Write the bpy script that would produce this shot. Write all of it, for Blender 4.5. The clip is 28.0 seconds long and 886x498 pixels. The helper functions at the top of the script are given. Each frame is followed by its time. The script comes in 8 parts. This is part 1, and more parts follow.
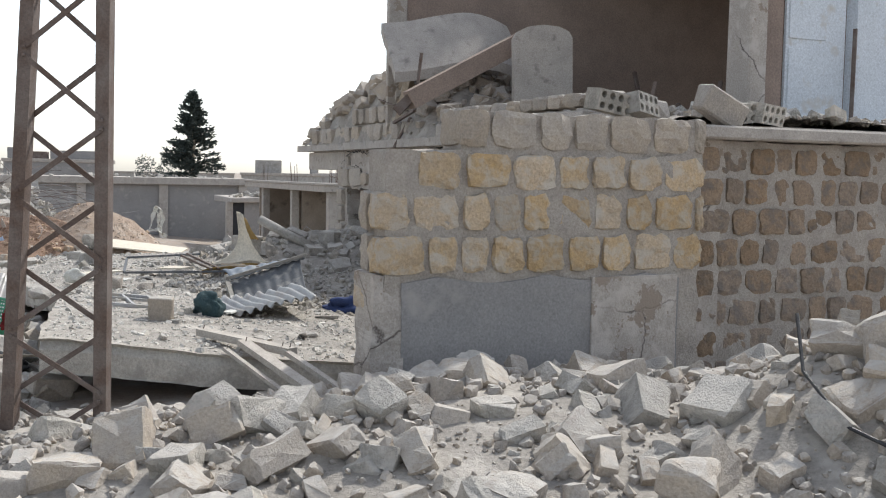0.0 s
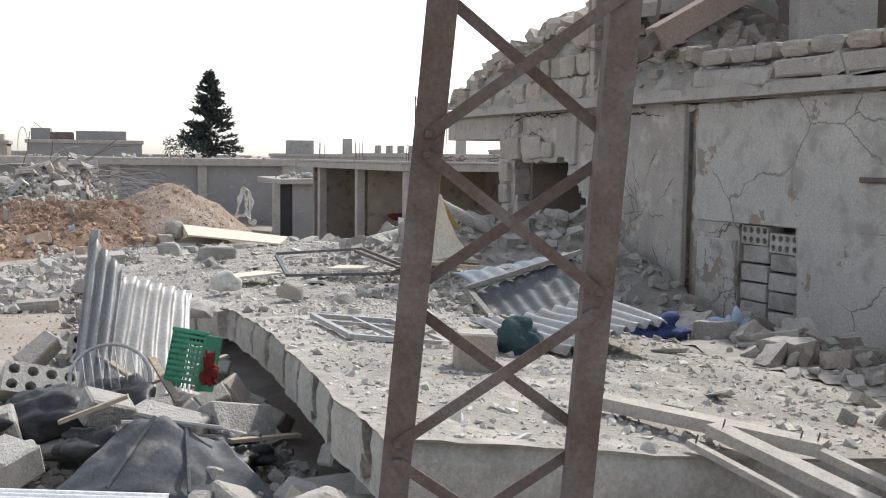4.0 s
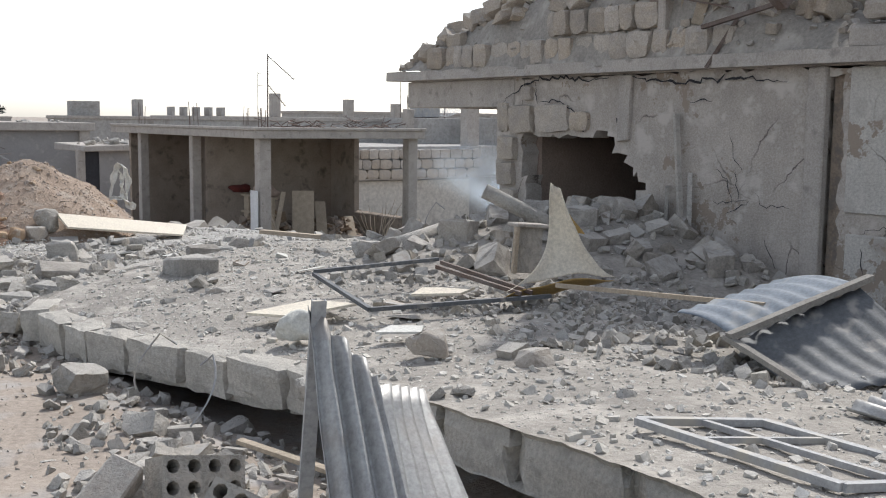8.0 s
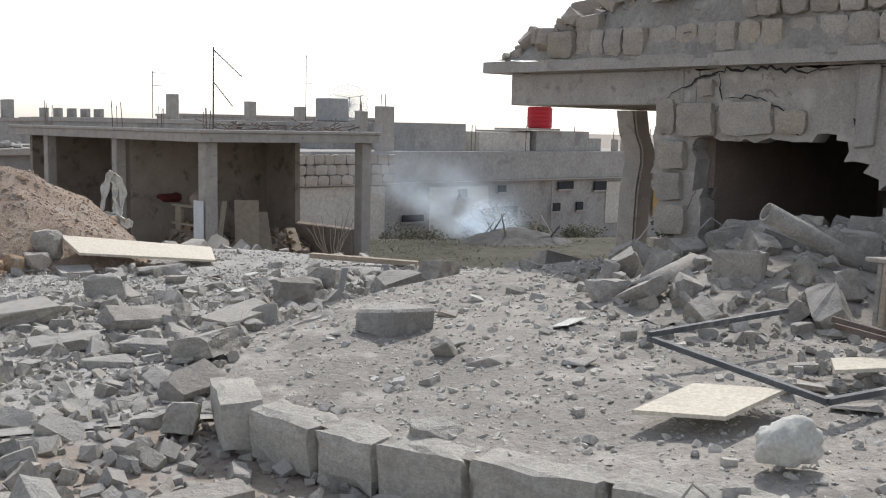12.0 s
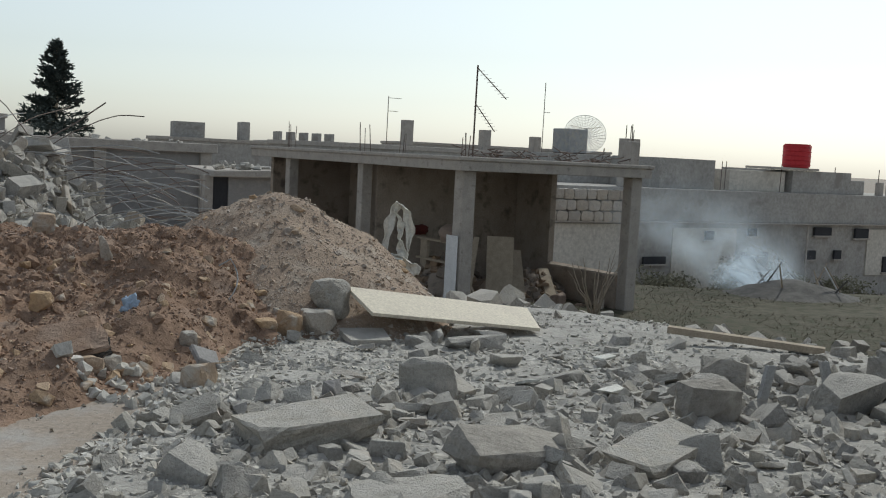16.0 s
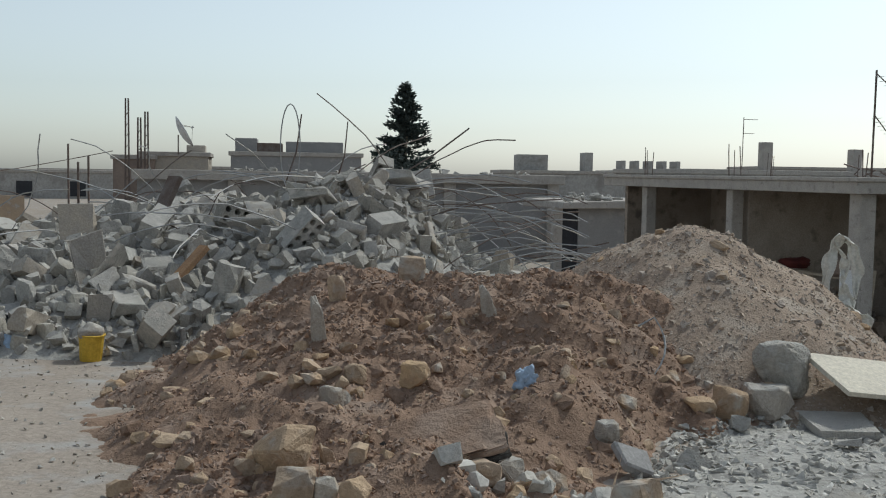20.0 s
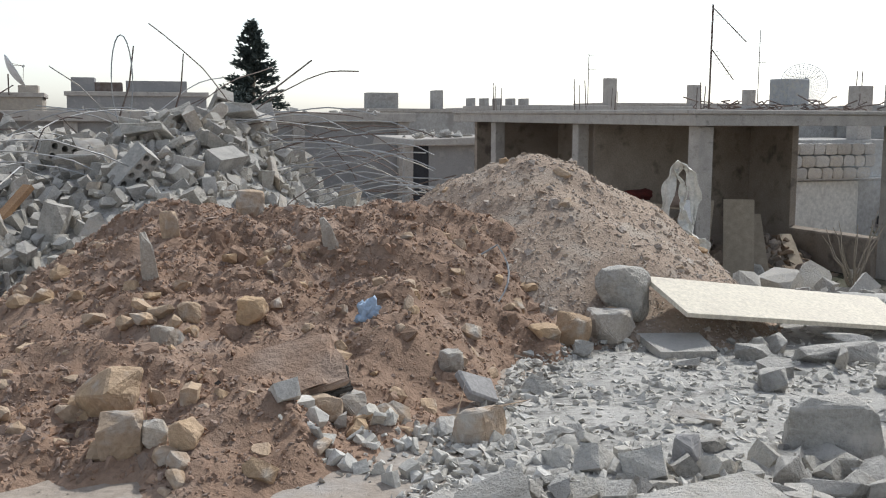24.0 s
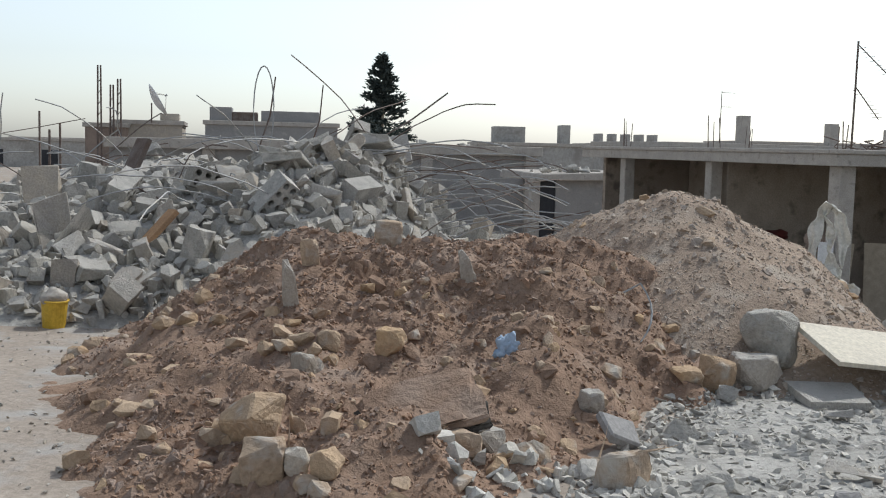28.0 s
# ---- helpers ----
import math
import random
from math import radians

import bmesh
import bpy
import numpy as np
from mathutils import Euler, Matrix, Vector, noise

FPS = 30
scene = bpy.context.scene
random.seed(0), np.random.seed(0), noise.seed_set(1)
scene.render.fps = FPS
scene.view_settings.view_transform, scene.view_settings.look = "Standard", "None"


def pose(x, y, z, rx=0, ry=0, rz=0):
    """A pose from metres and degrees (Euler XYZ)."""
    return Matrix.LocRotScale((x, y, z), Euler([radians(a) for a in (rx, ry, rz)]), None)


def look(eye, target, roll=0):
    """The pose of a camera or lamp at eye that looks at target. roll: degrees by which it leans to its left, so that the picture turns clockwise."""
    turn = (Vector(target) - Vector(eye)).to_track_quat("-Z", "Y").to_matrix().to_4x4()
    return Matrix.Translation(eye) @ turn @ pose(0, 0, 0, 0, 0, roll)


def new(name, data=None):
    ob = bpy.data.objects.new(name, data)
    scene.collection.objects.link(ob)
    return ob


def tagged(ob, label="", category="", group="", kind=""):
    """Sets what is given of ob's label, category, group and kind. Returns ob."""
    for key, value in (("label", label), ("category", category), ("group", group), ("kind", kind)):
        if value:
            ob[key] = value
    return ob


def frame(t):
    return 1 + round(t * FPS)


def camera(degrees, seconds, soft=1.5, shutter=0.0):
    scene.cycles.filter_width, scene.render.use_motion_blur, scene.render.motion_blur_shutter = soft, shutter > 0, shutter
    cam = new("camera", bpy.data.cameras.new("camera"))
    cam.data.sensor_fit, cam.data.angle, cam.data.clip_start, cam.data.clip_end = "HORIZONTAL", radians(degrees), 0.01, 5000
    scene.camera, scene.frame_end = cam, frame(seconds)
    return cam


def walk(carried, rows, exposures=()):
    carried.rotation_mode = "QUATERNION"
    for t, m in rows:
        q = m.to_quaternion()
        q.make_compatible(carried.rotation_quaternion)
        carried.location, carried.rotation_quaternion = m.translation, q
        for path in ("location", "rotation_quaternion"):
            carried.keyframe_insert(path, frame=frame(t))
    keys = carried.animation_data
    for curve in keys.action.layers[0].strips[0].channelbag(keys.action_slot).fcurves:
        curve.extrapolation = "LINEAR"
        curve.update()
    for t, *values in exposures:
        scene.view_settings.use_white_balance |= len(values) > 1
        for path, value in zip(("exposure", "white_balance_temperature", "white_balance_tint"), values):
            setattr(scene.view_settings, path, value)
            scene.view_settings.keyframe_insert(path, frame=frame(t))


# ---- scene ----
cam = camera(45.2, 28.0, soft=1.1)
PATH = [
    (0, (0.045, -0.359, 1.849), (0.041, 1.637, 1.712), 1.1),
    (0.5, (-0.26, 0.207, 1.808), (-0.289, 2.201, 1.655), 0.6),
    (1, (-0.631, 0.71, 1.804), (-0.604, 2.701, 1.611), 0.4),
    (1.5, (-0.948, 1.264, 1.777), (-0.945, 3.254, 1.576), 1.1),
    (2, (-1.362, 1.778, 1.738), (-1.359, 3.766, 1.52), 0.9),
    (2.5, (-1.744, 2.204, 1.733), (-1.764, 4.191, 1.503), 0.4),
    (3, (-2.108, 2.743, 1.677), (-2.166, 4.736, 1.517), 0.8),
    (3.5, (-2.487, 3.178, 1.67), (-2.5, 5.172, 1.51), 2.1),
    (4, (-2.804, 3.709, 1.631), (-2.819, 5.702, 1.46), 0.7),
    (4.5, (-3.114, 4.155, 1.648), (-3.159, 6.148, 1.484), 1.0),
    (6.5, (-4.291, 5.932, 1.801), (-3.961, 7.889, 1.546), 0.6),
    (7, (-4.669, 6.383, 1.764), (-4.272, 8.328, 1.523), 0.1),
    (7.5, (-5.099, 6.748, 1.754), (-4.669, 8.686, 1.509), 2.2),
    (8, (-5.539, 7.156, 1.748), (-5.128, 9.099, 1.509), 0.7),
    (8.5, (-5.878, 7.585, 1.729), (-5.461, 9.533, 1.556), 0.4),
    (9, (-6.3, 7.989, 1.714), (-5.812, 9.921, 1.546), 0.2),
    (9.5, (-6.562, 8.322, 1.705), (-5.986, 10.226, 1.497), 2.1),
    (10, (-6.817, 8.773, 1.686), (-6.186, 10.661, 1.493), 2.4),
    (10.5, (-7.115, 9.212, 1.676), (-6.446, 11.085, 1.468), 1.3),
    (11, (-7.35, 9.711, 1.642), (-6.708, 11.592, 1.42), 1.2),
    (11.5, (-7.58, 10.157, 1.647), (-6.939, 12.04, 1.436), 2.5),
    (12, (-7.851, 10.618, 1.642), (-7.184, 12.49, 1.417), 1.1),
    (12.5, (-7.911, 11.194, 1.601), (-7.269, 13.075, 1.385), 0.7),
    (13, (-7.982, 11.72, 1.608), (-7.392, 13.62, 1.408), 2.3),
    (13.5, (-8.078, 12.278, 1.58), (-7.536, 14.192, 1.371), 0.9),
    (15.5, (-8.379, 13.836, 1.551), (-8.038, 15.801, 1.398), 1.2),
    (16, (-8.492, 14.461, 1.521), (-8.195, 16.431, 1.344), 2.9),
    (16.5, (-8.641, 14.97, 1.519), (-8.377, 16.943, 1.322), 2.0),
    (17, (-8.685, 15.41, 1.496), (-8.502, 17.394, 1.325), 0.9),
    (17.5, (-8.756, 15.763, 1.459), (-8.637, 17.754, 1.299), 2.2),
    (18, (-8.923, 16.198, 1.455), (-8.837, 18.191, 1.308), 1.8),
    (18.5, (-8.933, 16.517, 1.44), (-8.91, 18.512, 1.303), 2.3),
    (19, (-8.96, 16.7, 1.44), (-9.073, 18.692, 1.304), 2.3),
    (19.5, (-9.075, 16.848, 1.421), (-9.281, 18.833, 1.289), 1.3),
    (20, (-9.115, 16.741, 1.424), (-9.443, 18.709, 1.284), 0.9),
    (20.5, (-9.061, 16.605, 1.365), (-9.533, 18.545, 1.249), -2.4),
    (22.5, (-9.066, 16.917, 1.352), (-9.503, 18.859, 1.155), 0.1),
    (23, (-9.088, 16.914, 1.351), (-9.361, 18.883, 1.131), 0.9),
    (23.5, (-9.059, 16.95, 1.346), (-9.199, 18.931, 1.112), 0.4),
    (24, (-9.054, 16.939, 1.347), (-9.108, 18.923, 1.098), 0.3),
    (24.5, (-9.057, 16.948, 1.349), (-9.123, 18.931, 1.1), 0.3),
    (25, (-9.049, 16.93, 1.354), (-9.107, 18.916, 1.122), 0.5),
    (25.5, (-9.067, 16.928, 1.357), (-9.144, 18.915, 1.141), 1.1),
    (26, (-9.081, 16.938, 1.357), (-9.211, 18.924, 1.157), 1.0),
    (26.5, (-9.1, 16.961, 1.351), (-9.273, 18.944, 1.16), 1.1),
    (27, (-9.136, 16.987, 1.345), (-9.372, 18.964, 1.161), 1.1),
    (27.5, (-9.151, 17.0, 1.339), (-9.42, 18.974, 1.158), 0.9),
    (28, (-9.17, 17.008, 1.342), (-9.452, 18.979, 1.152), 1.4),
]
walk(cam, [(t, look(eye, target, roll)) for t, eye, target, roll in PATH],
     exposures=[(0.0, 0.65, 6400, 9), (3.0, 0.66, 6400, 10), (7.0, 0.55, 6350, 10), (8.0, 0.5, 6350, 10), (9.0, 0.3, 6350, 10), (11.0, 0.32, 6350, 10), (12.0, 0.25, 6350, 10), (13.0, 0.02, 6350, 8), (13.5, -0.05, 6350, 8), (16.0, -0.35, 6300, 3), (17.0, -0.15, 6250, 5), (19.0, -0.3, 6150, 2), (20.5, -0.25, 6150, 2), (23.0, 0.18, 6200, 6), (25.0, 0.42, 6250, 8), (28.0, 0.12, 6200, 6)])

# ---- world, sun, exposure ----
SUN_YAW, SUN_ELEV = -34.0, 47.0
world = bpy.data.worlds.new("world")
scene.world = world
world.use_nodes = True
wn = world.node_tree
sky = wn.nodes.new("ShaderNodeTexSky")
sky.sky_type, sky.sun_disc = "NISHITA", False
sky.sun_elevation, sky.sun_rotation = radians(SUN_ELEV), radians(-SUN_YAW)
sky.dust_density, sky.air_density, sky.ozone_density = 1.2, 1.0, 1.5
wn.nodes["Background"].inputs["Strength"].default_value = 0.15
haze = wn.nodes.new("ShaderNodeHueSaturation")   # thin high haze greys the sky
haze.inputs["Saturation"].default_value = 0.42
cool = wn.nodes.new("ShaderNodeMix")
cool.data_type, cool.blend_type = "RGBA", "MULTIPLY"
cool.inputs[0].default_value, cool.inputs[7].default_value = 1.0, (1.0, 1.0, 1.0, 1.0)
wn.links.new(sky.outputs[0], haze.inputs["Color"])
wn.links.new(haze.outputs[0], cool.inputs[6])
wn.links.new(cool.outputs[2], wn.nodes["Background"].inputs["Color"])
sun = new("sun", bpy.data.lights.new("sun", "SUN"))
sun.data.energy, sun.data.angle, sun.data.color = 2.7, radians(2.0), (1.0, 0.96, 0.9)
sun.matrix_world = look((0, 0, 30), (math.sin(radians(SUN_YAW)) * math.cos(radians(SUN_ELEV)), -math.cos(radians(SUN_YAW)) * math.cos(radians(SUN_ELEV)), 30 - math.sin(radians(SUN_ELEV))))

# ---- materials ----
def surface(name, a, b, scale=6.0, rough=0.9, bump=0.4, fine=60.0, spots=None, vary=0.0, island=False, metal=0.0, wave=None, cracks=None, dust=None):
    """A mottled surface: two colours mixed by coarse and fine noise, optional spots, dust on upward faces, per-piece variation, and bump."""
    m = bpy.data.materials.new(name)
    m.use_nodes = True
    nt = m.node_tree
    N, L = nt.nodes, nt.links
    bsdf = N["Principled BSDF"]
    bsdf.inputs["Roughness"].default_value, bsdf.inputs["Metallic"].default_value = rough, metal
    bsdf.inputs["Specular IOR Level"].default_value = 0.25
    geo = N.new("ShaderNodeNewGeometry")
    def tex(sc, det, rgh=0.6):
        t = N.new("ShaderNodeTexNoise")
        t.inputs["Scale"].default_value, t.inputs["Detail"].default_value, t.inputs["Roughness"].default_value = sc, det, rgh
        L.new(geo.outputs["Position"], t.inputs["Vector"])
        return t
    def ramp(src, lo, hi):
        r = N.new("ShaderNodeMapRange")
        r.inputs["From Min"].default_value, r.inputs["From Max"].default_value = lo, hi
        L.new(src, r.inputs["Value"])
        return r.outputs["Result"]
    def mix(fac, c1, c2, kind="MIX"):
        x = N.new("ShaderNodeMix")
        x.data_type, x.blend_type = "RGBA", kind
        for sock, v in ((x.inputs[0], fac), (x.inputs[6], c1), (x.inputs[7], c2)):
            if isinstance(v, (int, float)):
                sock.default_value = v
            elif isinstance(v, tuple):
                sock.default_value = (*v, 1.0)
            else:
                L.new(v, sock)
        return x.outputs[2]
    coarse, grain = tex(scale, 5), tex(fine, 4, 0.7)
    col = mix(ramp(coarse.outputs["Fac"], 0.32, 0.68), a, b)
    lite = ramp(grain.outputs["Fac"], 0.25, 0.75)
    half = N.new("ShaderNodeMath"); half.operation = "MULTIPLY_ADD"
    half.inputs[1].default_value, half.inputs[2].default_value = 0.5, 0.72
    L.new(lite, half.inputs[0])
    col = mix(1.0, col, half.outputs[0], "MULTIPLY")
    if spots:
        sc, sp, lo, hi = spots
        col = mix(ramp(tex(sc, 3).outputs["Fac"], lo, hi), col, sp)
    if vary:
        if island:
            src = geo.outputs["Random Per Island"]
        else:
            src = N.new("ShaderNodeObjectInfo").outputs["Random"]
        hsv = N.new("ShaderNodeHueSaturation")
        v = N.new("ShaderNodeMapRange")
        v.inputs["To Min"].default_value, v.inputs["To Max"].default_value = 1 - vary, 1 + vary
        L.new(src, v.inputs["Value"]); L.new(v.outputs["Result"], hsv.inputs["Value"])
        s2 = N.new("ShaderNodeMath"); s2.operation = "FRACT"
        s3 = N.new("ShaderNodeMath"); s3.operation = "MULTIPLY"; s3.inputs[1].default_value = 7.31
        L.new(src, s3.inputs[0]); L.new(s3.outputs[0], s2.inputs[0])
        v2 = N.new("ShaderNodeMapRange")
        v2.inputs["To Min"].default_value, v2.inputs["To Max"].default_value = 1 - 1.6 * vary, 1 + 1.2 * vary
        L.new(s2.outputs[0], v2.inputs["Value"]); L.new(v2.outputs["Result"], hsv.inputs["Saturation"])
        L.new(col, hsv.inputs["Color"])
        col = hsv.outputs["Color"]
    if dust:
        sep = N.new("ShaderNodeSeparateXYZ")
        L.new(geo.outputs["Normal"], sep.inputs[0])
        f = N.new("ShaderNodeMath"); f.operation = "MULTIPLY"
        L.new(ramp(sep.outputs["Z"], 0.35, 0.95), f.inputs[0]); L.new(ramp(tex(scale * 2.3, 4).outputs["Fac"], 0.3, 0.6), f.inputs[1])
        col = mix(f.outputs[0], col, dust)
    crack_h = None
    if cracks:
        sc, cut, tone = cracks
        warp = N.new("ShaderNodeMix"); warp.data_type = "VECTOR"; warp.inputs[0].default_value = 0.22
        L.new(geo.outputs["Position"], warp.inputs[4]); L.new(tex(sc * 2.2, 5).outputs["Color"], warp.inputs[5])
        vor = N.new("ShaderNodeTexVoronoi"); vor.feature = "DISTANCE_TO_EDGE"; vor.inputs["Scale"].default_value = sc
        L.new(warp.outputs[1], vor.inputs["Vector"])
        line = ramp(vor.outputs["Distance"], cut, 0.0)
        where = ramp(tex(sc * 0.7, 2).outputs["Fac"], 0.47, 0.56)
        f = N.new("ShaderNodeMath"); f.operation = "MULTIPLY"
        L.new(line, f.inputs[0]); L.new(where, f.inputs[1])
        col = mix(f.outputs[0], col, tone)
        shed = ramp(tex(sc * 0.9, 6, 0.7).outputs["Fac"], 0.57, 0.585)
        col = mix(shed, col, (0.30, 0.25, 0.205))
        crack_h = N.new("ShaderNodeMath"); crack_h.operation = "MULTIPLY_ADD"
        crack_h.inputs[1].default_value = 1.5
        L.new(f.outputs[0], crack_h.inputs[0]); L.new(shed, crack_h.inputs[2])
    L.new(col, bsdf.inputs["Base Color"])
    bp = N.new("ShaderNodeBump")
    bp.inputs["Strength"].default_value, bp.inputs["Distance"].default_value = bump, 0.02
    add = N.new("ShaderNodeMath"); add.operation = "ADD"
    L.new(grain.outputs["Fac"], add.inputs[0]); L.new(coarse.outputs["Fac"], add.inputs[1])
    height = add.outputs[0]
    if crack_h:
        less = N.new("ShaderNodeMath"); less.operation = "SUBTRACT"
        L.new(height, less.inputs[0]); L.new(crack_h.outputs[0], less.inputs[1])
        height = less.outputs[0]
    L.new(height, bp.inputs["Height"]); L.new(bp.outputs[0], bsdf.inputs["Normal"])
    return m

DUST = (0.455, 0.43, 0.395)
M_gravelbed = surface("gravel_bed", (0.46, 0.44, 0.41), (0.33, 0.315, 0.29), 1.8, 0.97, 1.0, 30, spots=(6, (0.20, 0.19, 0.175), 0.55, 0.7))
M_waste = surface("weedy_ground", (0.075, 0.07, 0.048), (0.115, 0.10, 0.075), 0.7, 0.97, 0.9, 20, spots=(2.5, (0.055, 0.058, 0.035), 0.48, 0.62))
M_shopwall = surface("dingy_inner_wall", (0.35, 0.295, 0.245), (0.27, 0.225, 0.185), 1.4, 0.95, 0.3, 30, spots=(2.0, (0.15, 0.125, 0.105), 0.55, 0.7))
M_ground = surface("dusty_ground", (0.36, 0.305, 0.255), (0.29, 0.245, 0.205), 0.9, 0.95, 0.6, 25, spots=(2.2, (0.36, 0.34, 0.32), 0.5, 0.7))
M_slab = surface("slab_top", (0.38, 0.35, 0.31), (0.265, 0.245, 0.22), 1.3, 0.96, 1.0, 26, spots=(3.0, (0.46, 0.425, 0.38), 0.52, 0.68))
M_conc = surface("broken_concrete", (0.46, 0.43, 0.385), (0.335, 0.315, 0.28), 4, 0.95, 1.0, 45, spots=(9, (0.50, 0.46, 0.41), 0.5, 0.65), vary=0.2, dust=DUST)
M_conc_j = surface("concrete_rubble", (0.46, 0.43, 0.38), (0.34, 0.315, 0.28), 5, 0.95, 0.8, 50, vary=0.24, island=True, dust=DUST)
M_cwall = surface("concrete_face", (0.45, 0.41, 0.37), (0.355, 0.325, 0.295), 3, 0.9, 0.35, 55, spots=(7, (0.24, 0.22, 0.2), 0.58, 0.75))
M_plaster = surface("old_plaster", (0.46, 0.415, 0.37), (0.36, 0.325, 0.29), 1.6, 0.92, 0.45, 50, spots=(4.2, (0.50, 0.46, 0.42), 0.52, 0.64), cracks=(1.1, 0.010, (0.13, 0.11, 0.10)))
M_paleplaster = surface("pale_plaster", (0.52, 0.495, 0.455), (0.43, 0.405, 0.37), 1.3, 0.92, 0.35, 45, spots=(2.6, (0.35, 0.32, 0.29), 0.55, 0.68), cracks=(0.9, 0.008, (0.2, 0.18, 0.16)))
M_greyplaster = surface("smooth_grey_render", (0.31, 0.297, 0.29), (0.255, 0.247, 0.243), 1.5, 0.9, 0.2, 45, spots=(3.0, (0.35, 0.33, 0.315), 0.55, 0.7))
M_stone = surface("yellow_limestone", (0.53, 0.39, 0.235), (0.47, 0.37, 0.26), 9, 0.95, 1.0, 40, spots=(7, (0.50, 0.44, 0.36), 0.47, 0.64), vary=0.14, dust=DUST)
# brown side wall stone, with the wall's shade darkened into its colour
M_stone2 = surface("shaded_brown_limestone", (0.33, 0.245, 0.175), (0.24, 0.19, 0.145), 8, 0.95, 1.0, 40, spots=(8, (0.20, 0.17, 0.15), 0.52, 0.7), vary=0.14)
M_mortar = surface("mortar", (0.43, 0.39, 0.345), (0.34, 0.305, 0.27), 6, 0.95, 0.8, 50)
M_pale = surface("pale_limestone", (0.44, 0.38, 0.31), (0.36, 0.32, 0.28), 6, 0.93, 0.6, 50, vary=0.14, dust=DUST)
M_greystone = surface("dusty_grey_stone", (0.38, 0.345, 0.30), (0.29, 0.265, 0.235), 6, 0.94, 0.7, 50, spots=(8, (0.44, 0.40, 0.35), 0.52, 0.66), vary=0.16, dust=DUST)
M_pale_j = surface("limestone_rubble", (0.43, 0.37, 0.30), (0.34, 0.31, 0.28), 6, 0.93, 0.6, 50, vary=0.18, island=True, dust=DUST)
M_earth = surface("red_earth", (0.305, 0.208, 0.150), (0.225, 0.148, 0.104), 1.1, 0.98, 1.0, 24, spots=(2.0, (0.34, 0.255, 0.20), 0.52, 0.7))
M_earth_j = surface("earth_clods", (0.36, 0.252, 0.188), (0.27, 0.183, 0.134), 1.4, 0.98, 0.7, 40, vary=0.16, island=True)
M_earth2 = surface("pale_earth", (0.38, 0.295, 0.228), (0.30, 0.228, 0.176), 2.2, 0.97, 0.8, 30, spots=(3.5, (0.40, 0.335, 0.275), 0.5, 0.68))
M_earth2_j = surface("pale_clods", (0.48, 0.39, 0.315), (0.38, 0.31, 0.255), 5, 0.97, 0.7, 40, vary=0.18, island=True)
M_grit = surface("pale_grit", (0.58, 0.55, 0.50), (0.46, 0.435, 0.395), 5, 0.96, 0.5, 50, vary=0.16, island=True)
# both metals darkened to carry the shade on the bent roof sheet
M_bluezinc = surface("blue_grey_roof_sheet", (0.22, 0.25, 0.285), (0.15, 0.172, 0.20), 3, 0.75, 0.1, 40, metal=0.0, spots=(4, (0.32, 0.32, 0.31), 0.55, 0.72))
M_darkmetal = surface("dusty_dark_and_shaded_sheet", (0.14, 0.147, 0.155), (0.10, 0.104, 0.11), 4, 0.65, 0.15, 40, metal=0.2, spots=(6, (0.28, 0.265, 0.245), 0.58, 0.72))
M_grey_lip = surface("dusty_concrete_crust", (0.47, 0.445, 0.41), (0.38, 0.355, 0.325), 4, 0.95, 0.7, 45)
M_orangewood = surface("orange_timber", (0.36, 0.22, 0.12), (0.28, 0.17, 0.10), 8, 0.9, 0.3, 60)
M_stone2_j = surface("brown_debris", (0.30, 0.23, 0.17), (0.20, 0.155, 0.12), 4, 0.95, 0.8, 40, vary=0.25, island=True)
# slab's sides, coloured lighter than the top so that they look lit
M_slabside = surface("lit_slab_side", (0.50, 0.47, 0.42), (0.40, 0.375, 0.335), 3, 0.94, 0.8, 40, spots=(6, (0.33, 0.31, 0.28), 0.55, 0.7))
M_boulder = surface("tan_boulder", (0.47, 0.34, 0.22), (0.38, 0.28, 0.20), 5, 0.94, 0.6, 40, spots=(5, (0.44, 0.40, 0.35), 0.55, 0.7), vary=0.1)
M_rust = surface("rusty_steel", (0.13, 0.09, 0.072), (0.20, 0.17, 0.155), 5, 0.75, 0.3, 60, metal=0.2)
M_zinc = surface("galvanised_sheet", (0.40, 0.40, 0.40), (0.32, 0.32, 0.32), 3, 0.7, 0.1, 40, metal=0.15, spots=(4, (0.42, 0.39, 0.34), 0.5, 0.66))
M_wood = surface("weathered_wood", (0.42, 0.35, 0.27), (0.32, 0.27, 0.21), 8, 0.9, 0.3, 60)
M_brown = surface("brown_inner_plaster", (0.33, 0.255, 0.21), (0.25, 0.195, 0.165), 2, 0.95, 0.2, 40)
M_white = surface("white_paint", (0.72, 0.72, 0.72), (0.62, 0.62, 0.62), 3, 0.7, 0.1, 40)
M_cream = surface("cream_board", (0.66, 0.60, 0.49), (0.60, 0.54, 0.45), 3, 0.8, 0.1, 40)
# far walls made paler: the haze over them is put into the colour
M_far = surface("hazed_far_render", (0.41, 0.39, 0.365), (0.33, 0.315, 0.295), 0.8, 0.95, 0.1, 6, spots=(0.9, (0.27, 0.25, 0.23), 0.56, 0.7))
M_farpale = surface("far_pale_render", (0.60, 0.56, 0.50), (0.52, 0.485, 0.43), 0.8, 0.95, 0.1, 6, spots=(1.1, (0.42, 0.38, 0.34), 0.6, 0.74))
# near-black colour standing in for the shade inside openings and cracks
M_dark = surface("painted_opening_shade", (0.05, 0.05, 0.055), (0.04, 0.04, 0.045), 2, 0.9, 0.1, 20)
M_redtank = surface("red_plastic", (0.52, 0.03, 0.04), (0.45, 0.03, 0.04), 3, 0.5, 0.05, 30)
